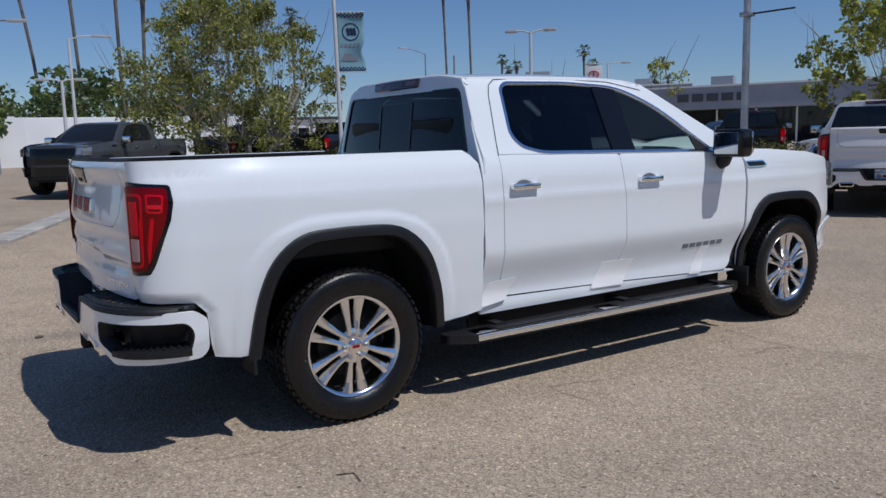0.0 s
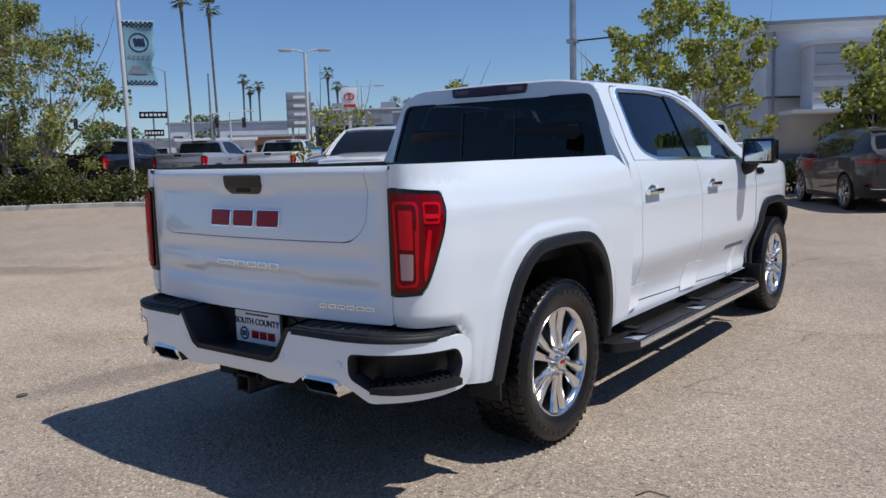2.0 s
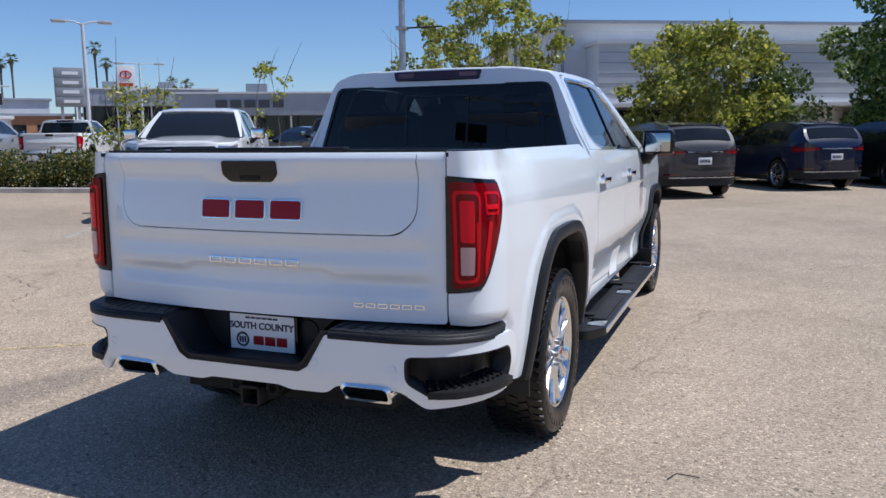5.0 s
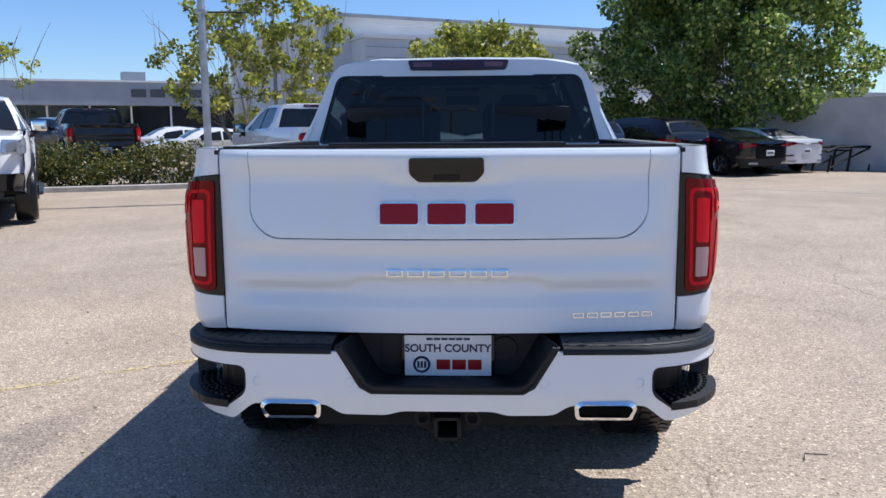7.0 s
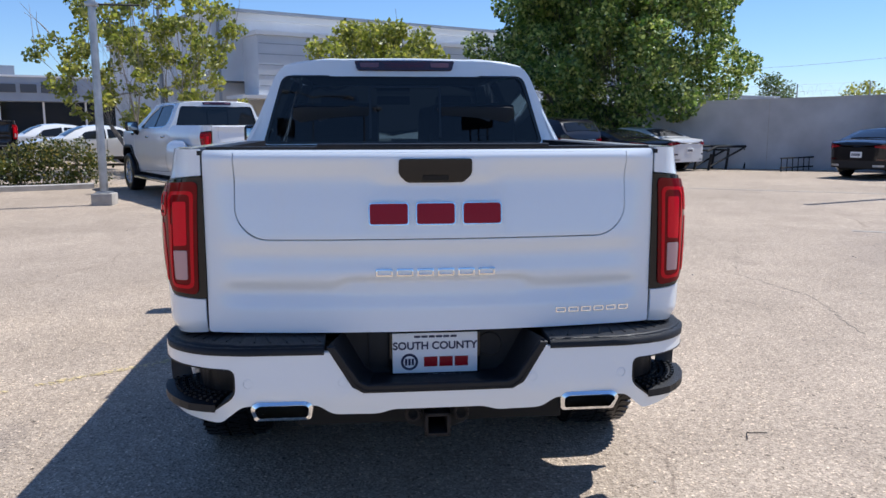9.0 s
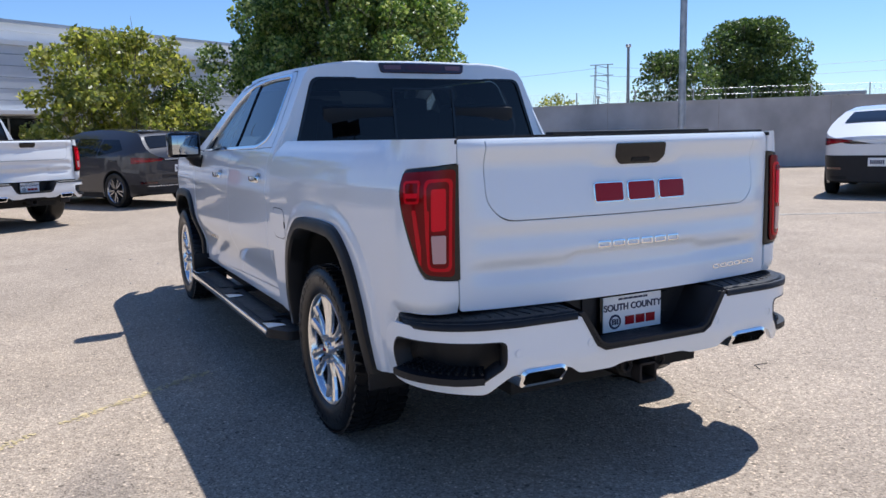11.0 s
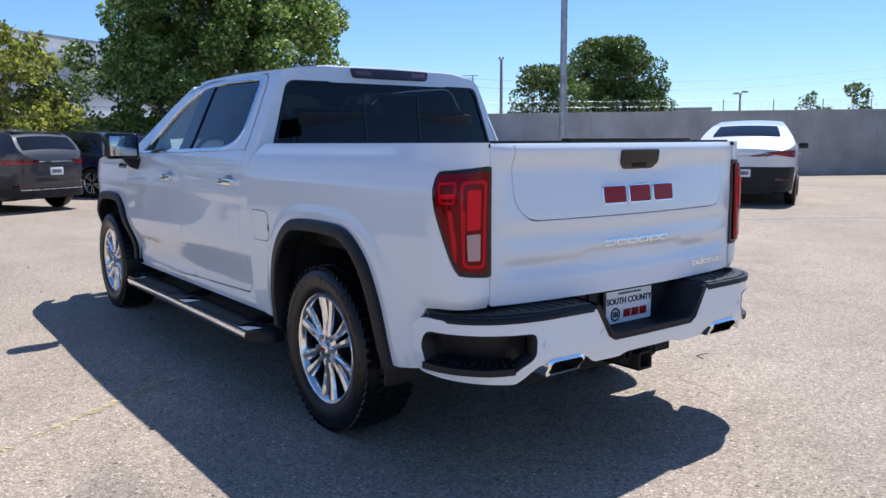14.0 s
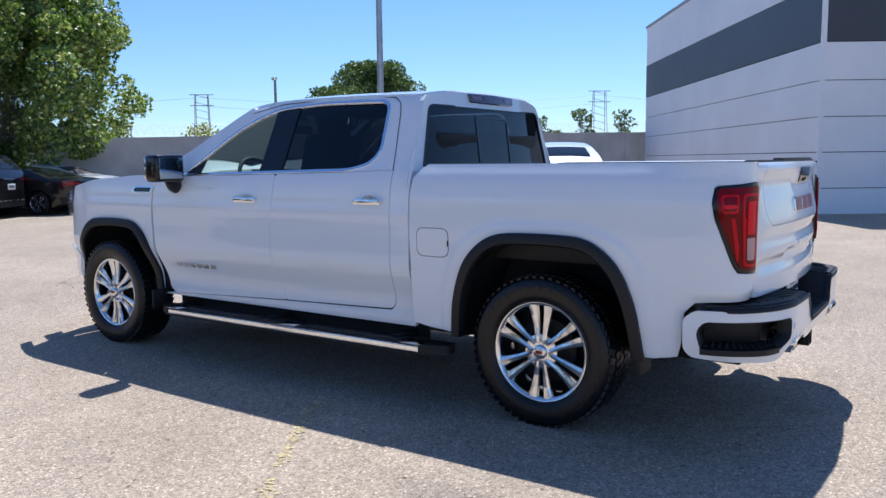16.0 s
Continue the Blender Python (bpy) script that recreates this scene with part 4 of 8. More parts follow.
def pickup_truck(label, paintm, detail=True, windows=None, rims=None, group="", trim=None):
    trim = trim or CHROME
    T = thing("pickup_truck", label, "pickup truck", group)
    d = 0.07 if detail else 0.2
    gx = steps(-1.2, 4.8, d)
    gz = steps(0.4, 1.9, 0.045 if detail else 0.09)
    gc = sorted(set(gx + steps(-1.16, -0.78, 0.02 if detail else 0.06) + (steps(-0.78, 0.78, 0.026) if detail else [])))
    for sgn in (1, -1):
        sb = side_bed if sgn > 0 else flip(side_bed)
        sc = side_cab if sgn > 0 else flip(side_cab)
        fc = (0, sgn, 0)
        # bed side
        o = [(0.828, 0.47), (0.828, 1.25), (0.825, 1.31), (0.785, 1.36), (0.745, 1.385), (-1.136, 1.385), (-1.136, 1.297), (-0.87, 1.279), (-0.859, 1.268), (-0.853, 1.2), (-0.869, 1.12), (-0.946, 0.938), (-0.965, 0.905), (-0.99, 0.878), (-1.136, 0.868), (-1.136, 0.748), (-0.87, 0.738), (-0.79, 0.728), (-0.738, 0.675), (-0.722, 0.52), (-0.705, 0.455), (-0.6, 0.44)]
        o += arch(0, 0.55, 0.44, 1.02, 0.27)[0:] + [(0.7, 0.45)]
        panel("bed_side", [o], sb, paintm, T, (lambda u, z: (-0.8 if u < -0.85 else 0, sgn, 0)), (gc, sorted(set(gz + (steps(0.45, 0.82, 0.012) + steps(0.82, 1.2, 0.022) if detail else [])))), 0.018, 0, "painted bed side")
        tail_lamp(T, sgn, sb)
        # wheel-arch flares
        for cx, hw, top, z0, f in ((0, 0.56, 1.03, 0.42, sb), (WB - 0.015, 0.545, 0.99, 0.42, sc)):
            ao, ai = arch(cx, hw, z0, top, 0.28), arch(cx, hw, z0, top, 0.26, 0.062)
            prof = ((0.0, 0.0), (0.003, 0.022), (0.25, 0.031), (0.85, 0.03), (1.0, 0.018), (1.0, -0.09))
            bm = bmesh.new()
            rings = []
            for (a0, c0), (a1, c1) in zip(ao, ai):
                ring = []
                for q, dep in prof:
                    a, c = a0 + (a1 - a0) * q, c0 + (c1 - c0) * q
                    p = f(a, c)
                    ring.append(bm.verts.new((a if abs(a) > 0.7 or cx > 1 else p[0], p[1] + sgn * dep, c)))
                rings.append(ring)
            for r0, r1 in zip(rings, rings[1:]):
                for k in range(len(prof) - 1):
                    bm.faces.new((r0[k], r0[k + 1], r1[k + 1], r1[k]))
            bmesh.ops.recalc_face_normals(bm, faces=bm.faces)
            part("wheel_arch_flare", bm, FLARE, T, "dark grey wheel-arch flare", True)
            # liner
            bm = bmesh.new()
            rr = [[bm.verts.new((a, sgn * yy, c)) for yy in (0.93, 0.55)] for a, c in ai]
            for r0, r1 in zip(rr, rr[1:]):
                bm.faces.new((r0[0], r0[1], r1[1], r1[0]))
            bm.faces.new([r[1] for r in rr])
            part("arch_liner", bm, DARK, T)
        # mud flap
        bm = bmesh.new()
        add_box(bm, (-0.535, sgn * 0.885, 0.405), (0.018, 0.17, 0.12), 0.006)
        part("mud_flap", bm, PLASTIC, T, "", True)
        box_part("mud_flap", (WB - 0.555, sgn * 0.93, 0.4), (0.018, 0.17, 0.14), PLASTIC, T)
        # cab: rocker, corner panel behind the rear door, doors
        panel("rocker_panel", [[(0.852, 0.43), (0.852, 0.53), (0.95, 0.515), (1.92, 0.49), (3.08, 0.445), (3.2, 0.43)]], sc, paintm, T, fc, (gx, gz), 0.03, -0.006)
        win = rounded([(2.87, 1.33), (1.33, 1.362), (1.19, 1.4), (1.135, 1.47), (1.16, 1.735), (1.21, 1.768), (1.7, 1.778), (2.12, 1.755), (2.42, 1.64)], [0.02, 0.08, 0.06, 0.06, 0.06, 0.04, 0.1, 0.12, 0.2])
        frame_out = [(0.85, 1.27), (0.87, 1.5), (0.905, 1.74), (0.93, 1.79), (1.1, 1.812), (1.6, 1.824), (2.1, 1.81), (2.38, 1.765), (2.6, 1.66), (3.14, 1.36), (3.16, 1.335), (2.9, 1.318), (1.955, 1.333), (1.4, 1.345), (1.08, 1.353), (0.99, 1.354), (0.984, 1.2), (0.985, 1.0), (0.985, 0.578), (1.0, 0.54), (1.026, 0.516), (0.95, 0.5), (0.852, 0.52)]
        panel("cab_side", [frame_out, win], sc, paintm, T, fc, (gx, gz), 0.015, 0, "painted cab frame")
        rd = panel("rear_door", [rounded([(0.99, 1.2), (0.992, 1.0), (0.992, 0.58), (1.006, 0.545), (1.032, 0.522), (1.905, 0.497), (1.93, 0.56), (1.985, 0.75), (1.982, 1.0), (1.952, 1.24), (1.952, 1.327), (1.4, 1.339), (1.088, 1.347), (0.996, 1.348)], [0.02] * 12 + [0.004, 0.002])], sc, paintm, T, fc, (gx, gz), 0.015, 0, "painted rear door")
        fd = panel("front_door", [rounded([(1.958, 1.24), (1.988, 1.0), (1.991, 0.75), (1.936, 0.56), (1.911, 0.497), (3.06, 0.452), (3.12, 0.5), (3.2, 0.75), (3.215, 1.0), (3.2, 1.22), (3.14, 1.325), (2.9, 1.312), (1.958, 1.327)], 0.025)], sc, paintm, T, fc, (gx, gz), 0.015, 0, "painted front door")
        panel("seam_backing", [[(0.83, 0.57), (3.2, 0.52), (3.235, 1.0), (3.18, 1.3), (0.83, 1.3)]], sc, DARK, T, fc, (gx, gz), 0, -0.019)
        line = [(0.992, 1.35), (1.018, 1.5), (1.05, 1.7), (1.075, 1.76), (1.13, 1.796), (1.25, 1.805), (1.7, 1.81), (2.08, 1.797), (2.36, 1.745)]
        panel("door_seam", [line + [(a + 0.001, c - 0.006) if a > 1.1 else (a + 0.006, c - 0.001) for a, c in reversed(line)]], sc, DARK, T, fc, ((), ()), 0, 0.0012)
        box_part("gate_seam", (-0.99, sgn * 0.787, 1.06), (0.02, 0.02, 0.6), DARK, T, 0)
        door_handle(rd, 1.14, 1.165, sgn)
        door_handle(fd, 2.195, 1.157, sgn)
        # side glass, black centre pillar, bright surround
        gl = windows or TINT
        rw = [p for p in rounded([(1.93, 1.345), (1.34, 1.368), (1.2, 1.405), (1.147, 1.475), (1.172, 1.73), (1.215, 1.759), (1.7, 1.768), (1.925, 1.762)], [0, 0.08, 0.06, 0.06, 0.06, 0.04, 0.1, 0])]
        fw = rounded([(2.86, 1.338), (2.12, 1.345), (2.115, 1.748), (2.41, 1.632)], [0.02, 0, 0, 0.15])
        panel("rear_side_window", [rw], sc, gl, rd, fc, (gx, gz), 0, -0.012, "dark tinted side glass")
        panel("front_side_window", [fw], sc, CLEARGLASS if detail else gl, fd, fc, (gx, gz), 0, -0.012, "clear side glass")
        panel("centre_pillar", [[(1.925, 1.342), (2.125, 1.338), (2.118, 1.757), (1.92, 1.77)]], sc, GLOSSBLK, T, fc, (gx, gz), 0.02, -0.003, "gloss black pillar cover")
        panel("mirror_sail", [[(2.86, 1.335), (2.72, 1.335), (2.7, 1.43)]], sc, PLASTIC, fd, fc, (gx, gz), 0.01, -0.004)
        win2 = rounded([(2.9, 1.316), (1.33, 1.345), (1.175, 1.387), (1.118, 1.463), (1.144, 1.748), (1.2, 1.783), (1.7, 1.79), (2.13, 1.767), (2.45, 1.644)], [0.02, 0.08, 0.06, 0.06, 0.06, 0.04, 0.1, 0.12, 0.2])
        panel("window_trim", [win2, win], sc, trim, T, fc, (gx, gz), 0.012, 0.004, "bright window surround")
        mirror(T, sgn)
        # front fender and headlamp
        fo = [(3.205, 0.46), (3.226, 0.75), (3.238, 1.0), (3.223, 1.22), (3.17, 1.325), (3.5, 1.315), (4.0, 1.28), (4.3, 1.225), (4.33, 1.16), (4.38, 1.0), (4.4, 0.72), (4.28, 0.62)] + arch(WB - 0.015, 0.535, 0.44, 0.98, 0.27)[::-1]
        panel("front_fender", [fo], sc, paintm, T, fc, (gx, gz), 0.015, 0, "painted front fender")
        panel("headlamp", [rounded([(4.31, 1.2), (4.34, 1.0), (4.58, 0.98), (4.58, 1.16)], 0.02)], sc, HEADLENS, T, fc, (steps(4.2, 4.7, 0.05), gz), 0.02, 0.003, "clear headlamp")
        panel("front_bumper_corner", [[(4.3, 0.62), (4.4, 0.7), (4.62, 0.72), (4.62, 0.5), (4.34, 0.46)]], sc, paintm, T, fc, (steps(4.2, 4.7, 0.05), gz), 0.02, 0.006)
        bg = panel("fender_vent", [rounded([(3.2, 1.235), (3.42, 1.235), (3.47, 1.2), (3.42, 1.185), (3.24, 1.185)], 0.01)], sc, trim, T, fc, (gx, gz), 0.006, 0.006, "chrome fender vent")
        panel("vent_inset", [rounded([(3.225, 1.226), (3.41, 1.226), (3.445, 1.202), (3.41, 1.194), (3.25, 1.194)], 0.008)], sc, GLOSSBLK, bg, fc, (gx, gz), 0.003, 0.009)
        if detail:
            x0 = 2.57
            for k in range(6):
                a = x0 + k * 0.073
                panel("badge_block", [[(a, 0.655), (a + 0.055, 0.655), (a + 0.055, 0.685), (a, 0.685)]], sc, INKGREY if sgn < 0 else SATIN, fd, fc, ((), ()), 0.003, 0.0035, "small raised badge block")
            for pts, host in () if sgn > 0 else (([(0.8, 0.47), (1.02, 0.5), (1.1, 0.63), (0.9, 0.62)], T), ([(1.72, 0.475), (2.0, 0.47), (2.1, 0.635), (1.8, 0.64)], T), ([(2.66, 0.46), (2.78, 0.455), (2.87, 0.65), (2.76, 0.655)], T)):
                panel("protective_film", [pts], sc if pts[0][0] > 0.9 else (lambda a, c: (lambda p: (p[0], p[1] + sgn * 0.012, p[2]))(sc(a, c))), FILM, host, fc, (gx, gz), 0.002, 0.004, "white protective film left on the door sill")
            if sgn > 0:
                fl = rounded([(0.56, 1.03), (0.78, 1.03), (0.78, 0.865), (0.56, 0.865)], 0.05)
                fl2 = [(0.67 + (a - 0.67) * 0.965, 0.9475 + (c - 0.9475) * 0.955) for a, c in fl]
                panel("fuel_flap_gap", [fl, fl2], sb, DARK, T, fc, (gx, gz), 0, 0.0008)
                panel("fuel_flap", [fl2], sb, paintm, T, fc, (gx, gz), 0.003, 0.002, "painted fuel flap")
                box_part("flap_catch", (0.565, sb(0.565, 0.94)[1] + 0.001, 0.945), (0.008, 0.006, 0.035), DARK, T, 0)
        # running board
        st = new("running_board")
        st.parent = T
        tagged(st, "black running board with a bright edge")
        bm = bmesh.new()
        add_prism(bm, rounded([(0.56, 0.985), (0.7, 1.07), (2.95, 1.07), (3.12, 0.985), (3.12, 0.9), (0.56, 0.9)], 0.03), 0.315, 0.365, lambda a, c, e: (a, sgn * c, e))
        bmesh.ops.recalc_face_normals(bm, faces=bm.faces)
        part("board", bm, PLASTIC, st)
        box_part("bright_edge", (1.82, sgn * 1.072, 0.345), (2.22, 0.014, 0.034), CHROME, st, 0.006, "bright aluminium edge strip")
        for c, w in ((1.25, 0.75), (2.45, 0.75)):
            box_part("tread_pad", (c, sgn * 0.985, 0.367), (w, 0.105, 0.006), PLASTIC, st, 0.002)
        for c in (1.76, 0.78, 2.9):
            box_part("bright_plate", (c, sgn * 1.01, 0.3675), (0.14, 0.1, 0.006), CHROME, st, 0.002)
        for c in (0.95, 2.0, 2.95):
            box_part("bracket", (c, sgn * 0.86, 0.36), (0.06, 0.2, 0.04), DARK, st, 0.0)
        # bed rail cap
        bm = bmesh.new()
        add_prism(bm, rounded([(0.74, 0.876), (-0.5, 0.874), (-0.85, 0.898), (-0.98, 0.87), (-1.03, 0.79), (-0.96, 0.78), (-0.85, 0.81), (0.74, 0.81)], 0.02), 1.365, 1.38, lambda a, c, e: (a, sgn * c, e))
        bmesh.ops.recalc_face_normals(bm, faces=bm.faces)
        part("bed_rail_cap", bm, PLASTIC, T, "black plastic bed rail cap")
        box_part("bed_wall", (-0.09, sgn * 0.8, 1.13), (1.68, 0.03, 0.5), PLASTIC, T, 0.0)
        for x in (0, WB):
            wheel(T, sgn, x, sgn * 0.96, detail, rims)
    # bed
    box_part("bed_floor", (-0.11, 0, 0.88), (1.76, 1.58, 0.04), PLASTIC, T, 0.0)
    box_part("bed_front_wall", (0.76, 0, 1.115), (0.04, 1.7, 0.48), PLASTIC, T, 0.0)
    # tailgate
    tg = new("tailgate")
    tg.parent = T
    tagged(tg, "painted tailgate with an inset upper gate")
    ty, tz = steps(-0.783, 0.783, 0.035 if detail else 0.12), steps(0.75, 1.4, 0.012 if detail else 0.06)
    inner = rounded([(-0.68, 1.372), (0.68, 1.372), (0.68, 1.145), (0.612, 1.08), (-0.612, 1.08), (-0.68, 1.145)], [0.0, 0.0, 0.06, 0.06, 0.06, 0.06], 6)
    gap = [(a * 1.007, 1.23 + (c - 1.23) * 1.035 if c < 1.3 else c + 0.002) for a, c in inner]
    panel("outer_gate", [rounded([(-0.787, 1.382), (0.787, 1.382), (0.788, 0.752), (-0.788, 0.752)], 0.012), gap], tail_surf, paintm, tg, (-1, 0, 0), (ty, tz), 0.02, 0, "painted outer gate")
    panel("inner_gate", [inner], tail_surf, paintm, tg, (-1, 0, 0), (ty, tz), 0.02, 0.001, "painted inner gate")
    box_part("gate_shadow_gap", (-1.0, 0, 1.07), (0.01, 1.56, 0.6), DARK, tg, 0)
    bm = bmesh.new()
    add_prism(bm, [(y, -1.066 + 0.052 * (y / 0.7) ** 2) for y in np.linspace(-0.775, 0.775, 17)] + [(0.775, -0.96), (-0.775, -0.96)], 1.374, 1.392, lambda a, c, e: (c, a, e))
    bmesh.ops.recalc_face_normals(bm, faces=bm.faces)
    part("gate_cap", bm, PLASTIC, tg, "black tailgate cap")
    box_part("gate_cap_rise", (-1.03, 0, 1.395), (0.05, 0.8, 0.014), PLASTIC, tg, 0.006)
    hp = rounded([(-0.125, 1.352), (0.125, 1.352), (0.125, 1.3), (0.095, 1.272), (-0.095, 1.272), (-0.125, 1.3)], 0.012)
    panel("gate_handle", [hp], tail_surf, GLOSSBLK, tg, (-1, 0, 0), (ty, tz), 0.008, 0.006, "gloss black tailgate handle")
    if detail:
        panel("handle_button", [rounded([(-0.045, 1.297), (0.045, 1.297), (0.045, 1.282), (-0.045, 1.282)], 0.004)], tail_surf, DARK, tg, (-1, 0, 0), ((), ()), 0.002, 0.009)
        for k, c in enumerate((0.16, 0.0, -0.16)):
            w = 0.068
            panel("emblem_rim", [rounded([(c - w, 1.202), (c + w, 1.202), (c + w, 1.126), (c - w, 1.126)], 0.012)], tail_surf, CHROME, tg, (-1, 0, 0), ((), ()), 0.012, 0.011, "chrome emblem block")
            panel("emblem_face", [rounded([(c - w + 0.0035, 1.1985), (c + w - 0.0035, 1.1985), (c + w - 0.0035, 1.1295), (c - w + 0.0035, 1.1295)], 0.01)], tail_surf, EMBRED, tg, (-1, 0, 0), ((), ()), 0.002, 0.0135, "red emblem face")
        for k in range(6):
            c = 0.178 - k * 0.0712
            panel("badge_block", [rounded([(c - 0.029, 0.974), (c + 0.029, 0.974), (c + 0.029, 0.95), (c - 0.029, 0.95)], 0.004), rounded([(c - 0.0235, 0.969), (c + 0.0235, 0.969), (c + 0.0235, 0.955), (c - 0.0235, 0.955)], 0.002)], tail_surf, CHROME, tg, (-1, 0, 0), ((), ()), 0.004, 0.004, "small chrome badge block")
            c = -0.45 - k * 0.0475
            panel("badge_block", [rounded([(c - 0.019, 0.82), (c + 0.019, 0.82), (c + 0.019, 0.802), (c - 0.019, 0.802)], 0.003), rounded([(c - 0.015, 0.816), (c + 0.015, 0.816), (c + 0.015, 0.806), (c - 0.015, 0.806)], 0.002)], tail_surf, CHROME, tg, (-1, 0, 0), ((), ()), 0.004, 0.004)
    rear_bumper(T, paintm)
    # cab back: painted frame round the rear window
    def back(y, z):
        return (0.815 + 0.055 * (z - 1.36) / 0.44 + 0.045 * (abs(y) / 0.85) ** 3, y, z)
    by, bz = steps(-0.95, 0.95, 0.06 if detail else 0.2), steps(0.9, 1.9, 0.06 if detail else 0.15)
    gw = rounded([(-0.8, 1.365), (0.8, 1.365), (0.685, 1.74), (-0.685, 1.74)], [0.03, 0.03, 0.05, 0.05])
    bo = [(-0.948, 1.26), (-0.93, 1.34), (-0.84, 1.5), (-0.735, 1.74), (-0.7, 1.785), (-0.62, 1.805), (0, 1.82), (0.62, 1.805), (0.7, 1.785), (0.735, 1.74), (0.84, 1.5), (0.93, 1.34), (0.948, 1.26), (0.965, 0.9), (-0.965, 0.9)]
    panel("cab_back", [bo, gw], back, paintm, T, (-1, 0, 0), (by, bz), 0.02, 0, "painted cab back")
    rwn = panel("rear_window", [gw], back, gl, T, (-1, 0, 0), (by, bz), 0, -0.006, "dark rear window with a sliding pane")
    panel("window_seal", [[(a * 1.012, 1.56 + (c - 1.56) * 1.03) for a, c in gw], [(a * 0.985, 1.56 + (c - 1.56) * 0.965) for a, c in gw]], back, GLOSSBLK, rwn, (-1, 0, 0), (by, bz), 0.004, 0.002)
    for yy in (0.2, -0.2):
        panel("slider_edge", [[(yy - 0.007, 1.39), (yy + 0.007, 1.39), (yy + 0.007, 1.68), (yy - 0.007, 1.68)]], back, GLOSSBLK, rwn, (-1, 0, 0), ((), bz), 0.003, 0.0)
    panel("slider_edge", [[(-0.2, 1.673), (0.2, 1.673), (0.2, 1.686), (-0.2, 1.686)]], back, GLOSSBLK, rwn, (-1, 0, 0), (by, ()), 0.003, 0.0)
    # roof
    def roof(x, y):
        zc = 1.838 + 0.022 * math.sin(math.pi * min(max((x - 0.75) / 1.9, 0), 1)) - (0.18 * (x - 2.05) ** 2 if x > 2.05 else 0)
        a = abs(y) / 0.7
        rib = 0.005 * math.exp(-((abs(y) - 0.42) / 0.05) ** 2)
        return (x, y, zc - 0.02 * a ** 2 - 0.055 * max(a - 0.72, 0) ** 1.6 * 3 + rib)
    ro = [(0.9, -0.62), (0.88, -0.5), (0.87, 0), (0.88, 0.5), (0.9, 0.62), (0.95, 0.69), (1.6, 0.69), (2.25, 0.685), (2.46, 0.62), (2.5, 0), (2.46, -0.62), (2.25, -0.685), (1.6, -0.69), (0.94, -0.69)]
    panel("roof", [ro], roof, paintm, T, (0, 0, 1), (gx, steps(-0.7, 0.7, 0.05)), 0.045, 0, "painted roof")
    panel("roof_rear_edge", [[(-0.72, 1.765), (-0.69, 1.74), (0.69, 1.74), (0.72, 1.765), (0.68, 1.8), (0.5, 1.825), (0, 1.836), (-0.5, 1.825), (-0.68, 1.8)]], lambda y, z: (0.862 + 0.05 * (abs(y) / 0.75) ** 3 + 0.1 * (z - 1.79), y, z), paintm, T, (-1, 0, 0), (by, bz), 0.03, 0, "painted roof rear edge")
    ch = panel("high_brake_lamp", [rounded([(-0.285, 1.825), (0.285, 1.825), (0.27, 1.772), (-0.27, 1.772)], 0.012)], lambda y, z: (0.856 + 0.012 * (y / 0.28) ** 2 + 0.25 * (z - 1.8), y, z), SMOKE, T, (-1, 0, 0), (by, ()), 0.05, 0.012, "dark red high brake lamp")
    panel("brake_lens", [rounded([(-0.12, 1.812), (0.12, 1.812), (0.115, 1.785), (-0.115, 1.785)], 0.006)], lambda y, z: (0.856 + 0.012 * (y / 0.28) ** 2 + 0.25 * (z - 1.8), y, z), REDDARK, ch, (-1, 0, 0), (by, ()), 0.004, 0.016)
    for yy in (0.2, -0.2):
        panel("cargo_lens", [rounded([(yy - 0.055, 1.812), (yy + 0.055, 1.812), (yy + 0.05, 1.787), (yy - 0.05, 1.787)], 0.006)], lambda y, z: (0.856 + 0.012 * (y / 0.28) ** 2 + 0.25 * (z - 1.8), y, z), SMOKE2, ch, (-1, 0, 0), (by, ()), 0.004, 0.016)
    # windscreen, hood, front
    def screen(y, t):
        x0, z0, x1, z1 = 2.44, 1.8, 3.25, 1.315
        return (x0 + (x1 - x0) * t - 0.16 * (y / 0.8) ** 2 * (0.5 + 0.5 * t), y, z0 + (z1 - z0) * t + 0.03 * math.sin(math.pi * t) - 0.015 * (y / 0.7) ** 2 * (1 - t))
    panel("windscreen", [[(-0.62, 0.03), (0.62, 0.03), (0.8, 1), (-0.8, 1)]], screen, CLEARGLASS if detail else gl, T, (0.5, 0, 1), (steps(-0.8, 0.8, 0.1), steps(0, 1, 0.1)), 0.0, 0, "windscreen")
    for sgn in (1, -1):
        panel("screen_pillar", [[(sgn * 0.62, 0.0), (sgn * 0.69, 0.0), (sgn * 0.9, 1.0), (sgn * 0.8, 1.0)]], screen, paintm, T, (0.5, 0, 1), ((), steps(0, 1, 0.1)), 0.03, 0.002)
    def hood(x, y):
        a = abs(y)
        bulge = 0.028 * (1 / (1 + math.exp((a - 0.52) / 0.03)))
        return (x, y, 1.318 - 0.075 * (max(x - 3.2, 0) / 1.2) ** 1.6 - 0.03 * (a / 0.9) ** 2 + bulge)
    panel("hood", [[(3.18, -0.86), (3.05, -0.6), (3.18, 0), (3.05, 0.6), (3.18, 0.86), (4.0, 0.875), (4.3, 0.82), (4.48, 0.6), (4.54, 0), (4.48, -0.6), (4.3, -0.82), (4.0, -0.875)]], hood, paintm, T, (0, 0, 1), (gx, steps(-0.9, 0.9, 0.04 if detail else 0.1)), 0.06, 0.004, "painted hood")
    front = lambda y, z: (4.6 - 0.28 * (y / 0.85) ** 4 - 0.04 * max(z - 1.0, 0) / 0.2, y, z)
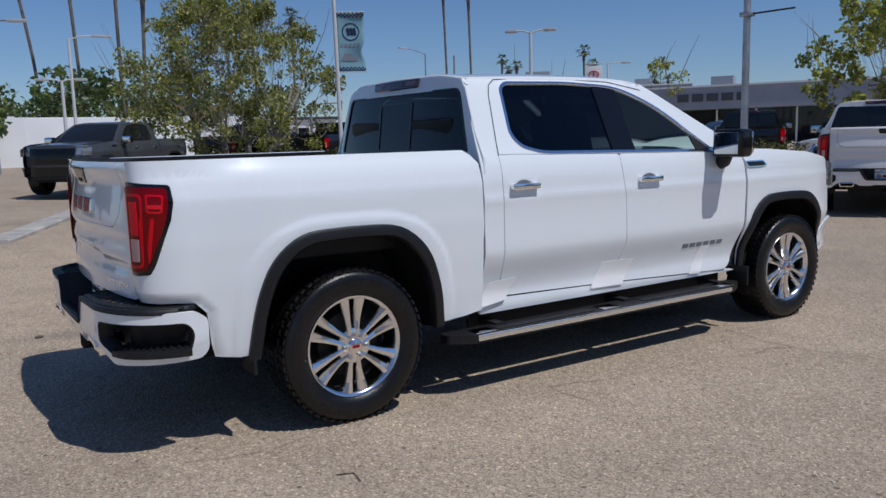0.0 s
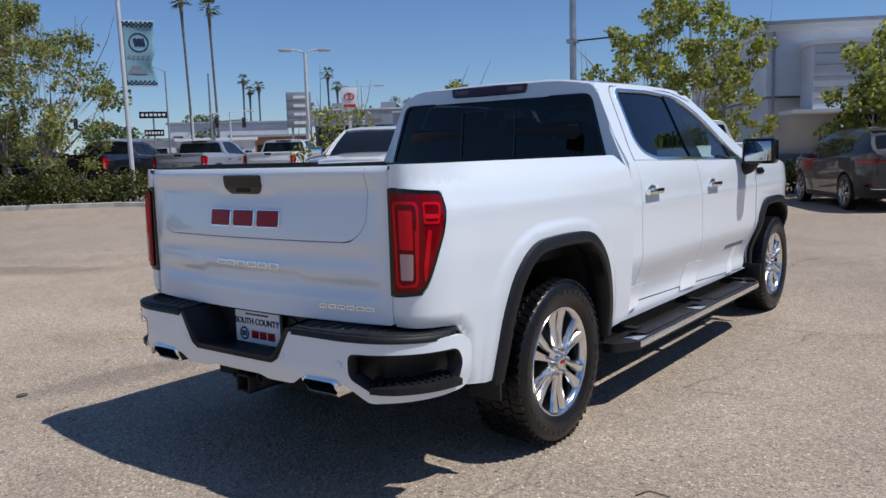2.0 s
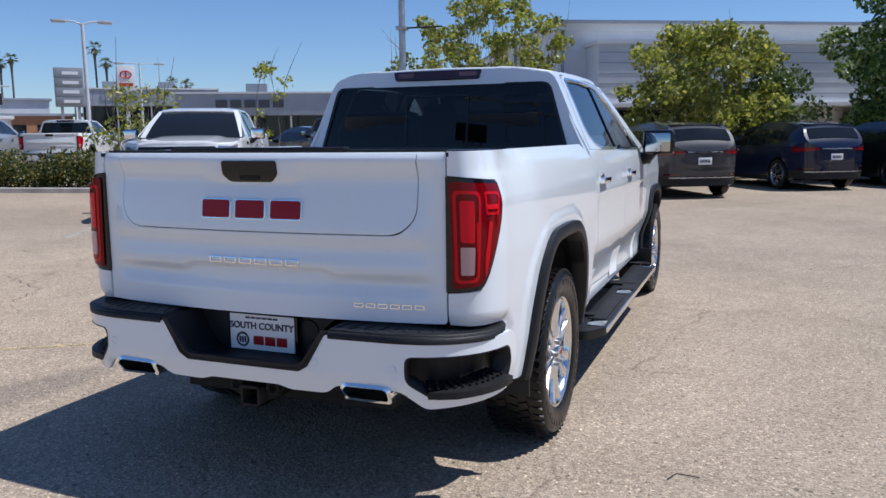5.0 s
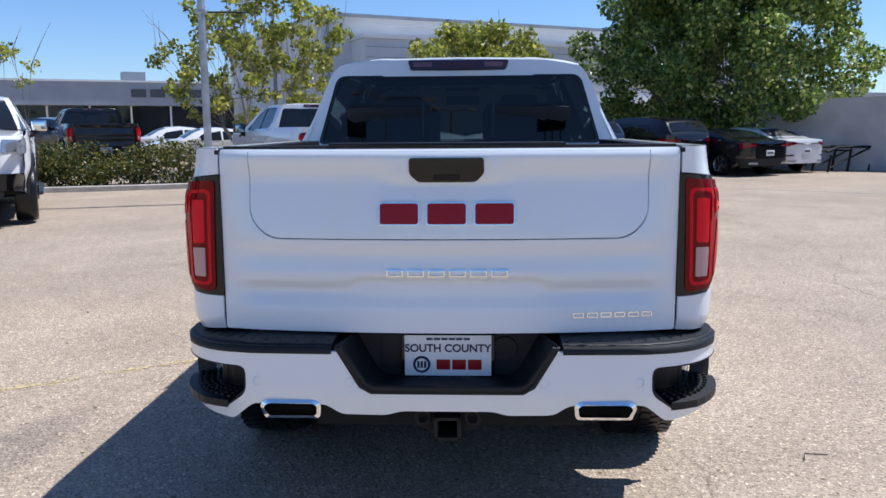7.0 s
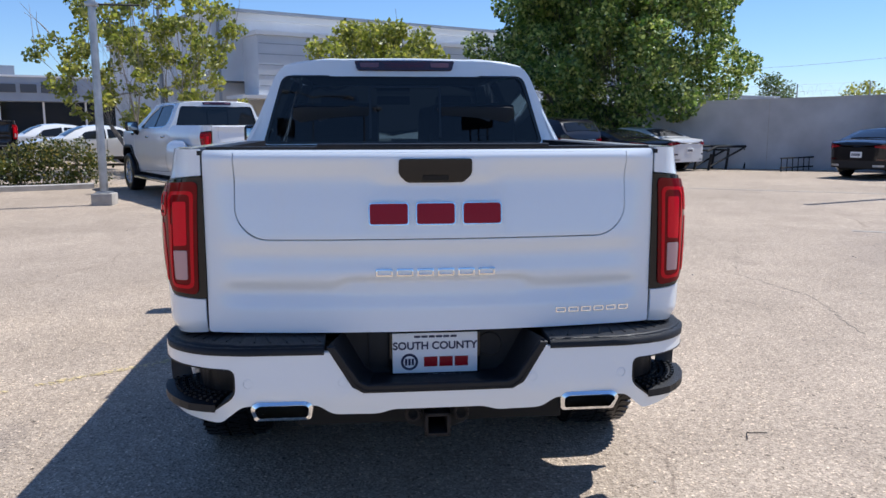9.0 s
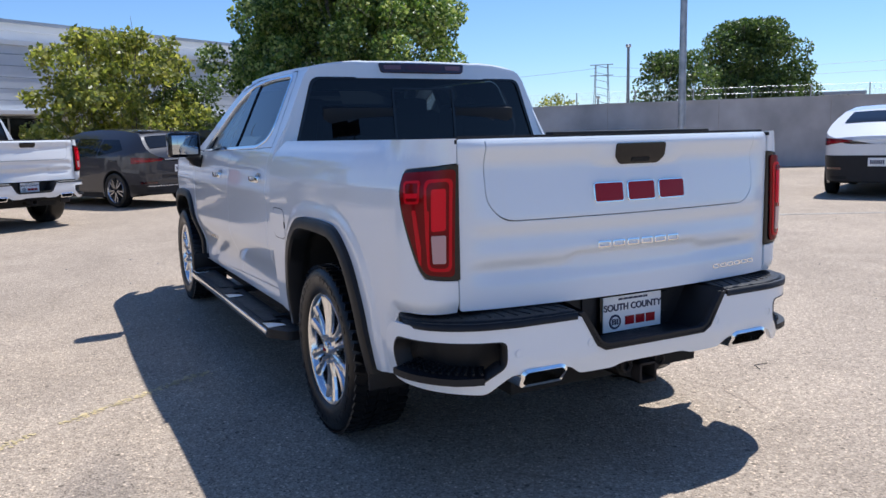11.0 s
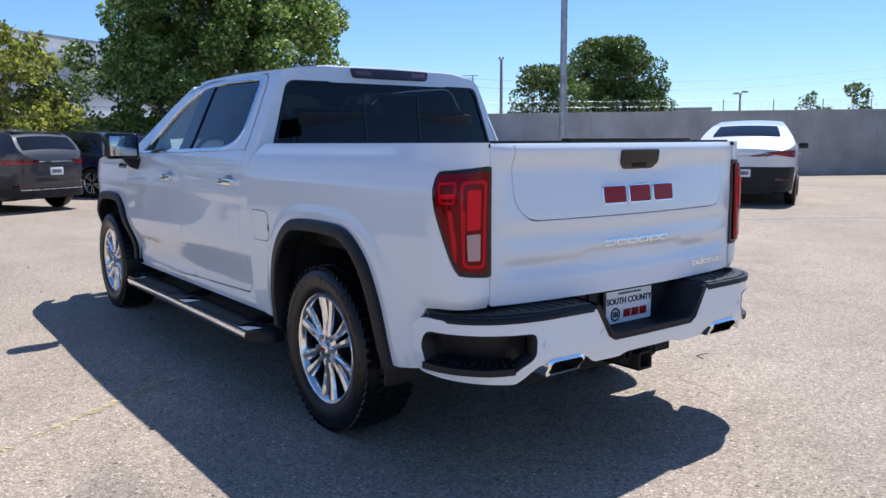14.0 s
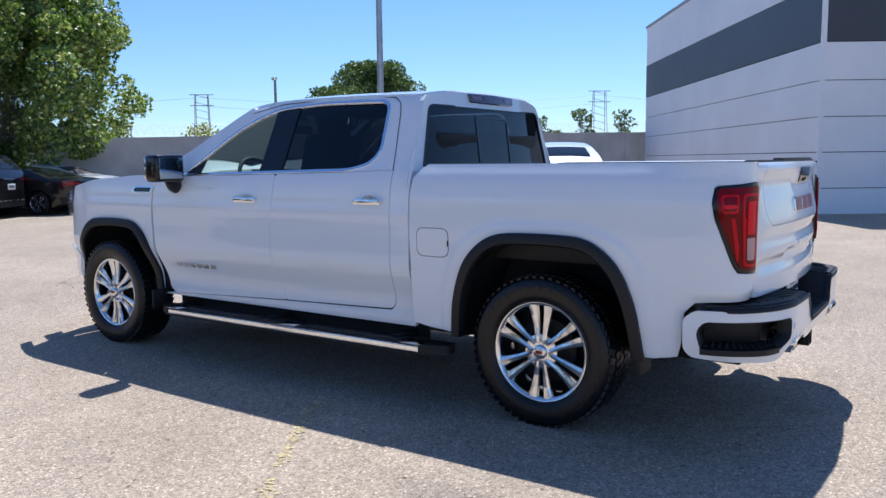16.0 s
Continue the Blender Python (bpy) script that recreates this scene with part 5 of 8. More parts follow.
    fy, fz = steps(-0.9, 0.9, 0.08), steps(0.4, 1.3, 0.1)
    panel("front_panel", [[(-0.86, 0.72), (0.86, 0.72), (0.86, 1.2), (-0.86, 1.2)]], front, paintm, T, (1, 0, 0), (fy, fz), 0.03, 0)
    gr = panel("grille", [rounded([(-0.56, 0.78), (0.56, 0.78), (0.6, 1.17), (-0.6, 1.17)], 0.05)], front, GLOSSBLK, T, (1, 0, 0), (fy, fz), 0.02, 0.01, "dark grille")
    for k in range(5):
        zz = 0.84 + k * 0.07
        panel("grille_bar", [[(-0.55, zz), (0.55, zz), (0.55, zz + 0.022), (-0.55, zz + 0.022)]], front, trim, gr, (1, 0, 0), (fy, ()), 0.01, 0.02)
    for sgn in (1, -1):
        panel("headlamp", [rounded([(sgn * 0.6, 1.0), (sgn * 0.84, 1.02), (sgn * 0.84, 1.17), (sgn * 0.62, 1.18)], 0.02)], front, HEADLENS, T, (1, 0, 0), (fy, fz), 0.02, 0.012)
    fb = panel("front_bumper", [rounded([(-0.86, 0.5), (0.86, 0.5), (0.86, 0.72), (-0.86, 0.72)], 0.03)], lambda y, z: (lambda p: (p[0] + 0.05, p[1], p[2]))(front(y, z)), paintm if detail else trim, T, (1, 0, 0), (fy, fz), 0.08, 0, "front bumper")
    panel("lower_grille", [rounded([(-0.6, 0.42), (0.6, 0.42), (0.6, 0.52), (-0.6, 0.52)], 0.02)], lambda y, z: (lambda p: (p[0] + 0.04, p[1], p[2]))(front(y, z)), PLASTIC, fb, (1, 0, 0), (fy, fz), 0.05, 0)
    # underbody, with unseen dark boxes added to deepen the shade beneath
    box_part("chassis", (1.8, 0, 0.42), (5.4, 1.0, 0.14), DARK, T, 0.0)
    # unseen box, added to block light under the tail
    box_part("rear_shade_block", (-0.72, 0, 0.58), (0.44, 1.5, 0.22), DARK, T, 0.02)
    for sgn in (1, -1):
        box_part("inner_sill", (2.0, sgn * 0.77, 0.4), (2.3, 0.03, 0.2), DARK, T, 0.0)
        # unseen box, added to block light ahead of the rear wheel
        box_part("bed_shade_block", (0.66, sgn * 0.7, 0.55), (0.3, 0.3, 0.3), DARK, T, 0.02)
    box_part("cab_floor", (2.3, 0, 0.5), (2.9, 1.75, 0.08), DARK, T, 0.0)
    for x in (0, WB):
        tube_part("axle", [(x, -0.75, 0.4), (x, 0.75, 0.4)], 0.05, DARK, T, 8)
    if detail:
        # cabin
        for yy in (0.4, -0.4):
            for x in (2.25, 1.25):
                s = new("cabin_seat")
                s.parent = T
                bm = bmesh.new()
                add_box(bm, (x + 0.1, yy, 0.92), (0.52, 0.52, 0.18), 0.06)
                part("seat", bm, SEATM, s, "", True)
                bm = bmesh.new()
                add_box(bm, (0, 0, 0.33), (0.13, 0.5, 0.66), 0.055, Matrix.Translation((x - 0.2, yy, 0.95)) @ Matrix.Rotation(radians(-14), 4, "Y"))
                part("backrest", bm, SEATM, s, "", True)
                bm = bmesh.new()
                add_box(bm, (x - 0.36, yy, 1.6 if x > 2 else 1.47), (0.09, 0.26, 0.15), 0.04)
                part("headrest", bm, SEATM, s, "", True)
        sw = new("steering_wheel")
        sw.parent = T
        bm = bmesh.new()
        add_tube(bm, [(0.185 * math.cos(a), 0.185 * math.sin(a), 0) for a in np.linspace(0, 2 * math.pi, 33)], 0.016, 8, False)
        bmesh.ops.transform(bm, matrix=pose(2.66, 0.4, 1.27, 0, -62, 0), verts=bm.verts)
        bmesh.ops.recalc_face_normals(bm, faces=bm.faces)
        part("wheel_rim", bm, SEATM, sw, "", True)
        box_part("wheel_boss", (2.68, 0.4, 1.26), (0.05, 0.16, 0.1), SEATM, sw, 0.02)
        bm = bmesh.new()
        add_box(bm, (2.98, 0, 1.18), (0.4, 1.62, 0.26), 0.06)
        part("dashboard", bm, TRIMIN, T, "", True)
        for sgn in (1, -1):
            box_part("door_card", (2.0, sgn * 0.87, 1.0), (2.2, 0.03, 0.6), TRIMIN, T, 0.01)
        box_part("rear_view_mirror", (2.62, 0, 1.66), (0.03, 0.26, 0.07), DARK, T, 0.01)
        box_part("headlining", (1.68, 0, 1.775), (1.36, 1.2, 0.02), SEATM, T, 0.0)
    return T


truck = pickup_truck("white crew-cab pickup truck with chrome wheels standing on the lot", WHITE)
# ---- site: ground, kerbs, walls, buildings ----
TH = radians(29)
AX, BX = Vector((math.cos(TH), math.sin(TH), 0)), Vector((-math.sin(TH), math.cos(TH), 0))


def lift(x, y):
    """The lot rises gently towards the street."""
    t = min(max((y - 6) / 20, 0), 1)
    far = max(math.hypot(x, y) - 45, 0)
    return 0.36 * t * t * (3 - 2 * t) + min(far * 0.006, 0.8) * (1 if y > 0 else 0)


def ground_sheet():
    ax = sorted(set([-1800, -700, -300, -150, -90, -60] + list(np.arange(-45, 75.1, 1.5)) + [90, 120, 160, 220, 320, 600, 1000, 1800]))
    vs = [(x, y, lift(x, y)) for x in ax for y in ax]
    n = len(ax)
    fs = [(i * n + j, (i + 1) * n + j, (i + 1) * n + j + 1, i * n + j + 1) for i in range(n - 1) for j in range(n - 1)]
    me = bpy.data.meshes.new("ground")
    me.from_pydata(vs, [], fs)
    me.polygons.foreach_set("use_smooth", [True] * len(fs))
    return tagged(ob_mesh("ground", me, ASPHALT), "worn tan asphalt of a car lot", "ground", kind="structure")


ground_sheet()


def ribbon(name, pts, width, height, material, label, category, base=0.0, bevel=0.02, kind="structure"):
    """A kerb or low strip along pts on the ground."""
    bm = bmesh.new()
    prof = [(-width / 2, base - 0.05), (-width / 2, height - bevel), (-width / 2 + bevel, height), (width / 2 - bevel, height), (width / 2, height - bevel), (width / 2, base - 0.05)]
    rings = []
    for i, p in enumerate(pts):
        p = Vector((*p, 0))
        a, b = Vector((*pts[max(i - 1, 0)], 0)), Vector((*pts[min(i + 1, len(pts) - 1)], 0))
        d = (b - a).normalized()
        nn = Vector((-d.y, d.x, 0))
        rings.append([bm.verts.new(p + nn * w + Vector((0, 0, h + lift(p.x, p.y)))) for w, h in prof])
    for r0, r1 in zip(rings, rings[1:]):
        for k in range(len(prof) - 1):
            bm.faces.new((r0[k], r0[k + 1], r1[k + 1], r1[k]))
    bm.faces.new(rings[0])
    bm.faces.new(rings[-1])
    bmesh.ops.recalc_face_normals(bm, faces=bm.faces)
    return tagged(part(name, bm, material, None), label, category, kind=kind)


def split(pts, d=1.0):
    out = []
    for p, q in zip(pts, pts[1:]):
        k = max(1, int(math.dist(p, q) / d))
        out += [(p[0] + (q[0] - p[0]) * j / k, p[1] + (q[1] - p[1]) * j / k) for j in range(k)]
    return out + [pts[-1]]


ISLAND = [(15.6, 6.6), (14.9, 7.8), (13.95, 9.5), (10.1, 15.9), (8.5, 17.7), (7.0, 18.6), (5.0, 19.5)]
ribbon("kerb", split(ISLAND), 0.16, 0.13, CONCRETE, "pale concrete kerb along the planted island", "kerb")
ribbon("gutter_kerb", split([(-0.95, 9.2), (-0.6, 10.0), (1.35, 14.6), (2.2, 17.4)]), 0.42, 0.07, CONCRETE, "pale concrete gutter kerb with weeds", "kerb")
# soil bed of the island
bm = bmesh.new()
front_l = split(ISLAND)
va = [bm.verts.new((x, y, lift(x, y) + 0.06)) for x, y in front_l]
vb = [bm.verts.new((x + 1.5, y + 1.05, lift(x, y) + 0.06)) for x, y in front_l]
for k in range(len(va) - 1):
    bm.faces.new((va[k], va[k + 1], vb[k + 1], vb[k]))
bmesh.ops.recalc_face_normals(bm, faces=bm.faces)
tagged(part("planting_bed", bm, SOIL, None), "dry soil bed of the planted island", "soil", kind="structure")
# worn yellow marking
bm = bmesh.new()
rng = random.Random(5)
p0, p1 = Vector((0.05, 3.2, 0)), Vector((1.3, 1.3, 0))
for k in range(900):
    t = rng.random()
    c = p0.lerp(p1, t)
    r = rng.uniform(0.004, 0.015)
    if 0.5 < t < 0.58 or rng.random() < 0.35:
        continue
    n = rng.randint(5, 7)
    o = Vector((rng.gauss(0, 0.02), rng.gauss(0, 0.02), lift(c.x, c.y) + 0.001 + 0.0035 * k / 900))
    bm.faces.new([bm.verts.new(c + o + Vector((r * rng.uniform(0.5, 1.3) * math.cos(2 * math.pi * j / n), r * rng.uniform(0.5, 1.2) * math.sin(2 * math.pi * j / n), 0))) for j in range(n)])
tagged(part("worn_marking", bm, YELLOWLINE, None), "flaked yellow paint marking on the asphalt", "road marking", kind="stuff")
# cracks and seams in the asphalt
CRACKS = [[(-4.9, 4.6), (-4.0, 5.3), (-2.6, 6.3), (-1.4, 7.4)], [(-3.6, 1.6), (-3.0, 1.75), (-2.3, 1.5), (-1.6, 1.9), (-1.0, 1.7)], [(1.2, -3.2), (2.6, -3.6), (3.6, -3.4), (5.2, -4.2)], [(0.5, 3.4), (0.9, 4.2), (1.9, 4.6), (2.4, 5.7)], [(-1.2, -4.6), (-0.3, -5.6), (0.2, -7.0)]]
for path in CRACKS:
    bm = bmesh.new()
    q = split(path, 0.07)
    prev = None
    for k, (x, y) in enumerate(q):
        w = 0.002 + 0.004 * rng.random() * (0.3 if k % 9 > 6 else 1)
        c = Vector((x + rng.gauss(0, 0.02), y + rng.gauss(0, 0.02), lift(x, y) + 0.0015))
        cur = [bm.verts.new(c + Vector((w, -w, 0))), bm.verts.new(c + Vector((-w, w, 0)))]
        if prev:
            bm.faces.new((prev[0], cur[0], cur[1], prev[1]))
        prev = cur
    tagged(part("asphalt_crack", bm, TAR, None), "thin dark crack in the asphalt", "crack", kind="structure")
# faded white bay lines
for p, q in (((6.5, -6.5), (2.2, -14.0)), ((14.6, -6.2), (11.0, -12.5)), ((13.0, 12.0), (5.0, 7.6))):
    ribbon("bay_line", split([p, q], 2.0), 0.1, 0.004, mat("faded_white_marking", (0.36, 0.33, 0.28), 0.85, var=0.3, scale=6), "faded white bay line on the asphalt", "road marking", 0.05, 0.001)


def block(name, o, ax_len, bx_len, z0, z1, material, parent, bevel=0.0, label=""):
    """A box on the site's axes: from corner o along AX and BX."""
    bm = bmesh.new()
    m = Matrix.Translation((o[0], o[1], 0)) @ Matrix.Rotation(TH, 4, "Z")
    add_box(bm, (ax_len / 2, bx_len / 2, (z0 + z1) / 2), (abs(ax_len), abs(bx_len), z1 - z0), bevel, m)
    return part(name, bm, material, parent, label)


def at(o, a, b):
    p = Vector((o[0], o[1], 0)) + AX * a + BX * b
    return (p.x, p.y)


# boundary wall with coils of wire on top
def boundary_wall():
    a, b = Vector((23.4, -9.6, 0)), Vector((11.0, -31.9, 0))
    d = (b - a).normalized()
    ln = (b - a).length
    ang = math.atan2(d.y, d.x)
    W = thing("boundary_wall", "pale painted block wall topped with coiled wire", "wall", kind="structure")
    m = Matrix.Translation(a) @ Matrix.Rotation(ang, 4, "Z")
    top = lambda x: float(np.interp(x, [0, 8, ln], [2.16, 2.36, 2.56]))

    def sloped(name, x0, x1, y, w, z0, dz0, dz1, material):
        """A block from z0 (or from dz0 over the sloping top) up to dz1 over it."""
        bm = bmesh.new()
        add_box(bm, ((x0 + x1) / 2, y, 0), (x1 - x0, w, 1.0))
        for v in bm.verts:
            h = top(v.co.x)
            v.co.z = h + dz1 if v.co.z > 0 else (z0 if dz0 is None else h + dz0)
        bmesh.ops.transform(bm, matrix=m, verts=bm.verts)
        return part(name, bm, material, W)
    for x0, x1 in ((0.0, 8.0), (8.0, ln)):
        sloped("wall_body", x0, x1, 0.1, 0.2, -0.02, None, 0.0, BLOCKW)
        sloped("wall_cap", x0, x1, 0.1, 0.26, 0, 0.0, 0.05, BLOCKW)
    for k in range(1, 7):
        sloped("wall_joint", 4.0 * k - 0.01, 4.0 * k + 0.01, -0.003, 0.006, 0.0, None, -0.02, CONCRETE)
    rw = random.Random(8)
    for k in range(int(ln / 2.1)):
        x = 0.6 + k * 2.1
        tube_part("wire_post", [m @ Vector((x, 0.1, top(x))), m @ Vector((x, 0.1 + rw.uniform(-0.05, 0.05), top(x) + 0.48))], 0.022, STEEL, W, 6)
    n = int(ln / 0.31)
    bm = bmesh.new()
    wob = [rw.uniform(0.7, 1.15) for k in range(n + 2)]
    pts = []
    for t in range(n * 14):
        f = t / 14
        r = 0.19 * (wob[int(f)] * (1 - f % 1) + wob[int(f) + 1] * (f % 1))
        x = 0.2 + f * 0.305 + 0.06 * math.sin(f * 1.7)
        pts.append(m @ Vector((x, 0.1 + r * math.cos(2 * math.pi * f), top(x) + 0.25 + r * math.sin(2 * math.pi * f))))
    add_tube(bm, pts, 0.0026, 4, False)
    part("coiled_wire", bm, STEEL, W, "coiled security wire")
    for z in (0.24, 0.46):
        tube_part("straight_wire", [m @ Vector((x, 0.1, top(x) + z)) for x in (0, 8, ln)], 0.003, STEEL, W, 4)


boundary_wall()


def white_building():
    """Panelled white building with a dark band; the corner nearest the lot."""
    H = thing("white_building", "white panelled building with a dark grey band", "building", kind="structure")
    c, e = Vector((1.35, -16.4, 0)), Vector((10.75, -30.6, 0))
    d = (e - c).normalized()
    ln, ang = (e - c).length, math.atan2(d.y, d.x)
    m = Matrix.Translation(c) @ Matrix.Rotation(ang, 4, "Z")
    rows = [(0.0, 0.62), (0.64, 1.49), (1.51, 2.34), (2.36, 3.2), (3.22, 4.1), (5.52, 7.15)]
    bm = bmesh.new()
    add_box(bm, (ln / 2, -5.0, 3.55), (ln - 0.06, 9.94, 7.1), 0, m)
    part("core", bm, PANELD, H)
    for z0, z1 in rows:
        bm = bmesh.new()
        add_box(bm, (ln / 2, -0.0, (z0 + z1) / 2), (ln, 0.06, z1 - z0), 0.006, m)
        part("wall_panel", bm, PANELW, H)
        bm = bmesh.new()
        add_box(bm, (-0.0, -5.03, (z0 + z1) / 2), (0.06, 10.0, z1 - z0), 0.006, m)
        part("wall_panel", bm, PANELW, H)
    for cx, cy, sx, sy in ((ln / 2, 0.003, ln + 0.006, 0.06), (-0.003, -5.03, 0.06, 10.0)):
        bm = bmesh.new()
        add_box(bm, (cx, cy, 4.81), (sx, sy, 1.38), 0.004, m)
        part("dark_band", bm, PANELD, H, "dark grey band")
        bm = bmesh.new()
        add_box(bm, (cx, cy, 7.2), (sx + 0.1, sy + 0.1, 0.1), 0.01, m)
        part("roof_edge", bm, GREYROOF, H)
    bm = bmesh.new()
    add_box(bm, (0.0, 0.0, 3.55), (0.1, 0.1, 7.1), 0.005, m)
    part("corner_trim", bm, PANELW, H)


white_building()


def grey_building():
    H = thing("grey_building", "grey workshop building with a flat metal roof edge", "building", kind="structure")
    o = (30.0, 6.3)
    m = Matrix.Translation((o[0], o[1], 0)) @ Matrix.Rotation(TH, 4, "Z")

    def b(name, c, s, material, bev=0.0):
        bm = bmesh.new()
        add_box(bm, c, s, bev, m)
        return part(name, bm, material, H)
    b("upper_wall", (9, -13, 4.55), (18, 26, 2.5), GREYWALL)
    b("lower_wall", (9.5, -13, 1.6), (18, 25.6, 3.3), STUCCO)
    b("canopy", (-0.95, -13.3, 2.6), (1.9, 25.6, 0.14), SIGNWHITE)
    b("roof_edge", (9, -13, 5.93), (18.3, 26.3, 0.26), SIGNWHITE)
    b("roof_gutter", (8.9, -13, 6.12), (18.5, 26.5, 0.12), GREYROOF)
    b("lower_block", (-0.8, -13.6, 3.85), (1.6, 24.6, 2.4), GREYWALL)
    b("lower_block_edge", (-0.8, -13.6, 5.14), (1.75, 24.8, 0.16), SIGNWHITE)
    for k in range(5):
        b("panel_joint", (-1.605, -13.6, 3.05 + 0.42 * k), (0.012, 24.5, 0.025), GREYROOF)
    for k in range(4):
        b("window_pane", (-0.01, -4 - k * 5.4, 1.5), (0.05, 2.6, 1.9), CARGLASS)
        b("window_mullion", (-0.05, -4 - k * 5.4, 1.5), (0.05, 0.06, 1.9), GREYROOF)
    b("downpipe", (-0.06, -0.25, 3.0), (0.1, 0.1, 6.0), GREYROOF)
    b("blue_base", (-0.03, -13, 0.5), (0.08, 25, 1.0), mat("blue_grey_paint", (0.1, 0.14, 0.2), 0.6, var=0.1))


grey_building()


def showroom(name, label, o, th, w, h, sign, signs):
    """A long low dealership with a glazed front and a light fascia."""
    S = thing(name, label, "building", kind="structure")
    m = Matrix.Translation((o[0], o[1], lift(o[0], o[1]))) @ Matrix.Rotation(radians(th), 4, "Z")

    def b(nm, c, s, material, bev=0.0):
        bm = bmesh.new()
        add_box(bm, c, s, bev, m)
        return part(nm, bm, material, S)
    b("back_wall", (w / 2, 6, h / 2), (w, 8, h), GREYWALL)
    b("fascia", (w / 2, 1.6, h - 0.9), (w + 0.4, 1.2, 1.8), GREYROOF, 0.03)
    b("roof_edge", (w / 2, 1.6, h + 0.05), (w + 0.5, 1.4, 0.14), SIGNWHITE)
    n = max(3, int(w / 3))
    for k in range(n):
        x = (k + 0.5) * w / n
        b("glass_pane", (x, 1.95, (h - 1.8) / 2), (w / n - 0.15, 0.05, h - 1.85), CARGLASS)
        b("mullion", (x + w / n / 2, 1.9, (h - 1.8) / 2), (0.14, 0.12, h - 1.8), SIGNWHITE)
    for x0, x1 in sign:
        b("sign_block", (x0 / 2 + x1 / 2, 0.96, h - 0.85), (x1 - x0, 0.08, 0.62), signs, 0.02)
    for x in (w * 0.2, w * 0.62):
        b("roof_unit", (x, 5, h + 0.5), (1.8, 1.6, 1.0), SIGNGREY, 0.03)


showroom("showroom", "long grey dealership showroom with a glazed front", (48.5, 42.0), -61, 30, 4.6, [(3 + 1.15 * k, 3.9 + 1.15 * k) for k in range(5)] + [(18 + 1.4 * k, 19.1 + 1.4 * k) for k in range(4)], PANELD)
showroom("street_shop", "low grey shop with a pale roof edge", (61.0, 65.0), -50, 14, 6.2, [(2, 5.5), (6.3, 8)], SIGNGREY)


def low_house(name, label, o, th, w, dpt, h, wall, roofm):
    S = thing(name, label, "building", kind="structure")
    m = Matrix.Translation((o[0], o[1], lift(o[0], o[1]))) @ Matrix.Rotation(radians(th), 4, "Z")
    bm = bmesh.new()
    add_box(bm, (w / 2, dpt / 2, h / 2), (w, dpt, h), 0, m)
    part("wall", bm, wall, S)
    bm = bmesh.new()
    add_box(bm, (w / 2, dpt / 2, h + 0.15), (w + 0.6, dpt + 0.6, 0.3), 0.03, m)
    part("roof", bm, roofm, S)
    for k in range(int(w / 2.4)):
        bm = bmesh.new()
        add_box(bm, (1.2 + 2.4 * k, -0.02, h * 0.52), (1.3, 0.06, h * 0.4), 0.0, m)
        part("window", bm, CARGLASS, S)


low_house("street_house", "orange low shop across the street", (58, 76), -38, 9, 6, 3.4, ORANGEW, GREYROOF)
low_house("street_house", "white low shop across the street", (45, 82), -30, 10, 6, 3.2, STUCCO, GREYROOF)
low_house("street_house", "pale low shop across the street", (33, 90), -25, 10, 7, 3.6, PANELW, PANELD)
low_house("street_house", "pale low shop across the street", (70, 74), -45, 10, 6, 3.6, STUCCO, PANELD)
low_house("street_house", "long white low building across the street", (-30, 62), -4, 34, 5, 3.0, STUCCO, SIGNWHITE)
low_house("street_house", "white low shop with a flat roof", (47, 71), -38, 8, 5, 2.9, STUCCO, SIGNWHITE)
low_house("street_house", "grey upper storey beyond the shops", (60, 92), -38, 16, 8, 5.6, GREYWALL, GREYROOF)
low_house("street_house", "pale two-storey house up the street", (16, 88), -15, 12, 7, 4.9, STUCCO, ORANGEW)
low_house("street_house", "grey hillside house", (24, 118), -20, 14, 8, 5.5, GREYWALL, ORANGEW)
low_house("street_house", "grey hillside house", (2, 112), -5, 14, 8, 5.0, STUCCO, GREYROOF)
low_house("warehouse", "low grey shed roof beyond the wall", (37.5, -18.6), -60, 5.2, 6, 2.75, GREYWALL, GREYROOF)
low_house("warehouse", "low white warehouse beyond the wall", (44, -66), -50, 16, 8, 4.3, STUCCO, GREYROOF)
tagged(ribbon("street_wall", split([(-14, 50.5), (3.8, 50.0), (14.5, 51.0), (20, 50)], 4), 0.25, 3.0, PANELW, "long low white street wall", "wall"), "long low white street wall")


# ---- poles, lamps, signs ----
def pole(name, x, y, h, r0, r1, material, label, lean=(0, 0)):
    P = thing(name, label, "pole", at=pose(x, y, lift(x, y)))
    tube_part("shaft", [(0, 0, 0), (lean[0] / 2, lean[1] / 2, h / 2), (lean[0], lean[1], h)], [r0, (r0 + r1) / 2, r1], material, P, 12)
    return P


def concrete_foot(P, r=0.28, h=0.28):
    revolve_part("foot", [(r, -0.1), (r, h - 0.03), (r - 0.03, h), (0.001, h)], CONCRETE, P, 16, "Z", "concrete foot")
    box_part("base_plate", (0, 0, h + 0.012), (0.32, 0.32, 0.025), STEEL, P, 0.004)


P2 = pole("lamp_pole", 11.54, 5.08, 9.5, 0.075, 0.055, STEEL, "grey steel lamp pole with a banner arm on a concrete foot")
bm = bmesh.new()
add_box(bm, (0, 0, 0.1), (0.38, 0.38, 0.24), 0.02)
part("foot", bm, CONCRETE, P2, "concrete foot", True)
box_part("base_plate", (0, 0, 0.232), (0.26, 0.26, 0.025), STEEL, P2, 0.004)
tube_part("banner_arm", [(0, 0, 3.63), (0.42, -0.72, 3.68)], 0.018, PLASTIC, P2, 8)
box_part("arm_bracket", (0, 0, 3.63), (0.2, 0.2, 0.08), STEEL, P2, 0.01)
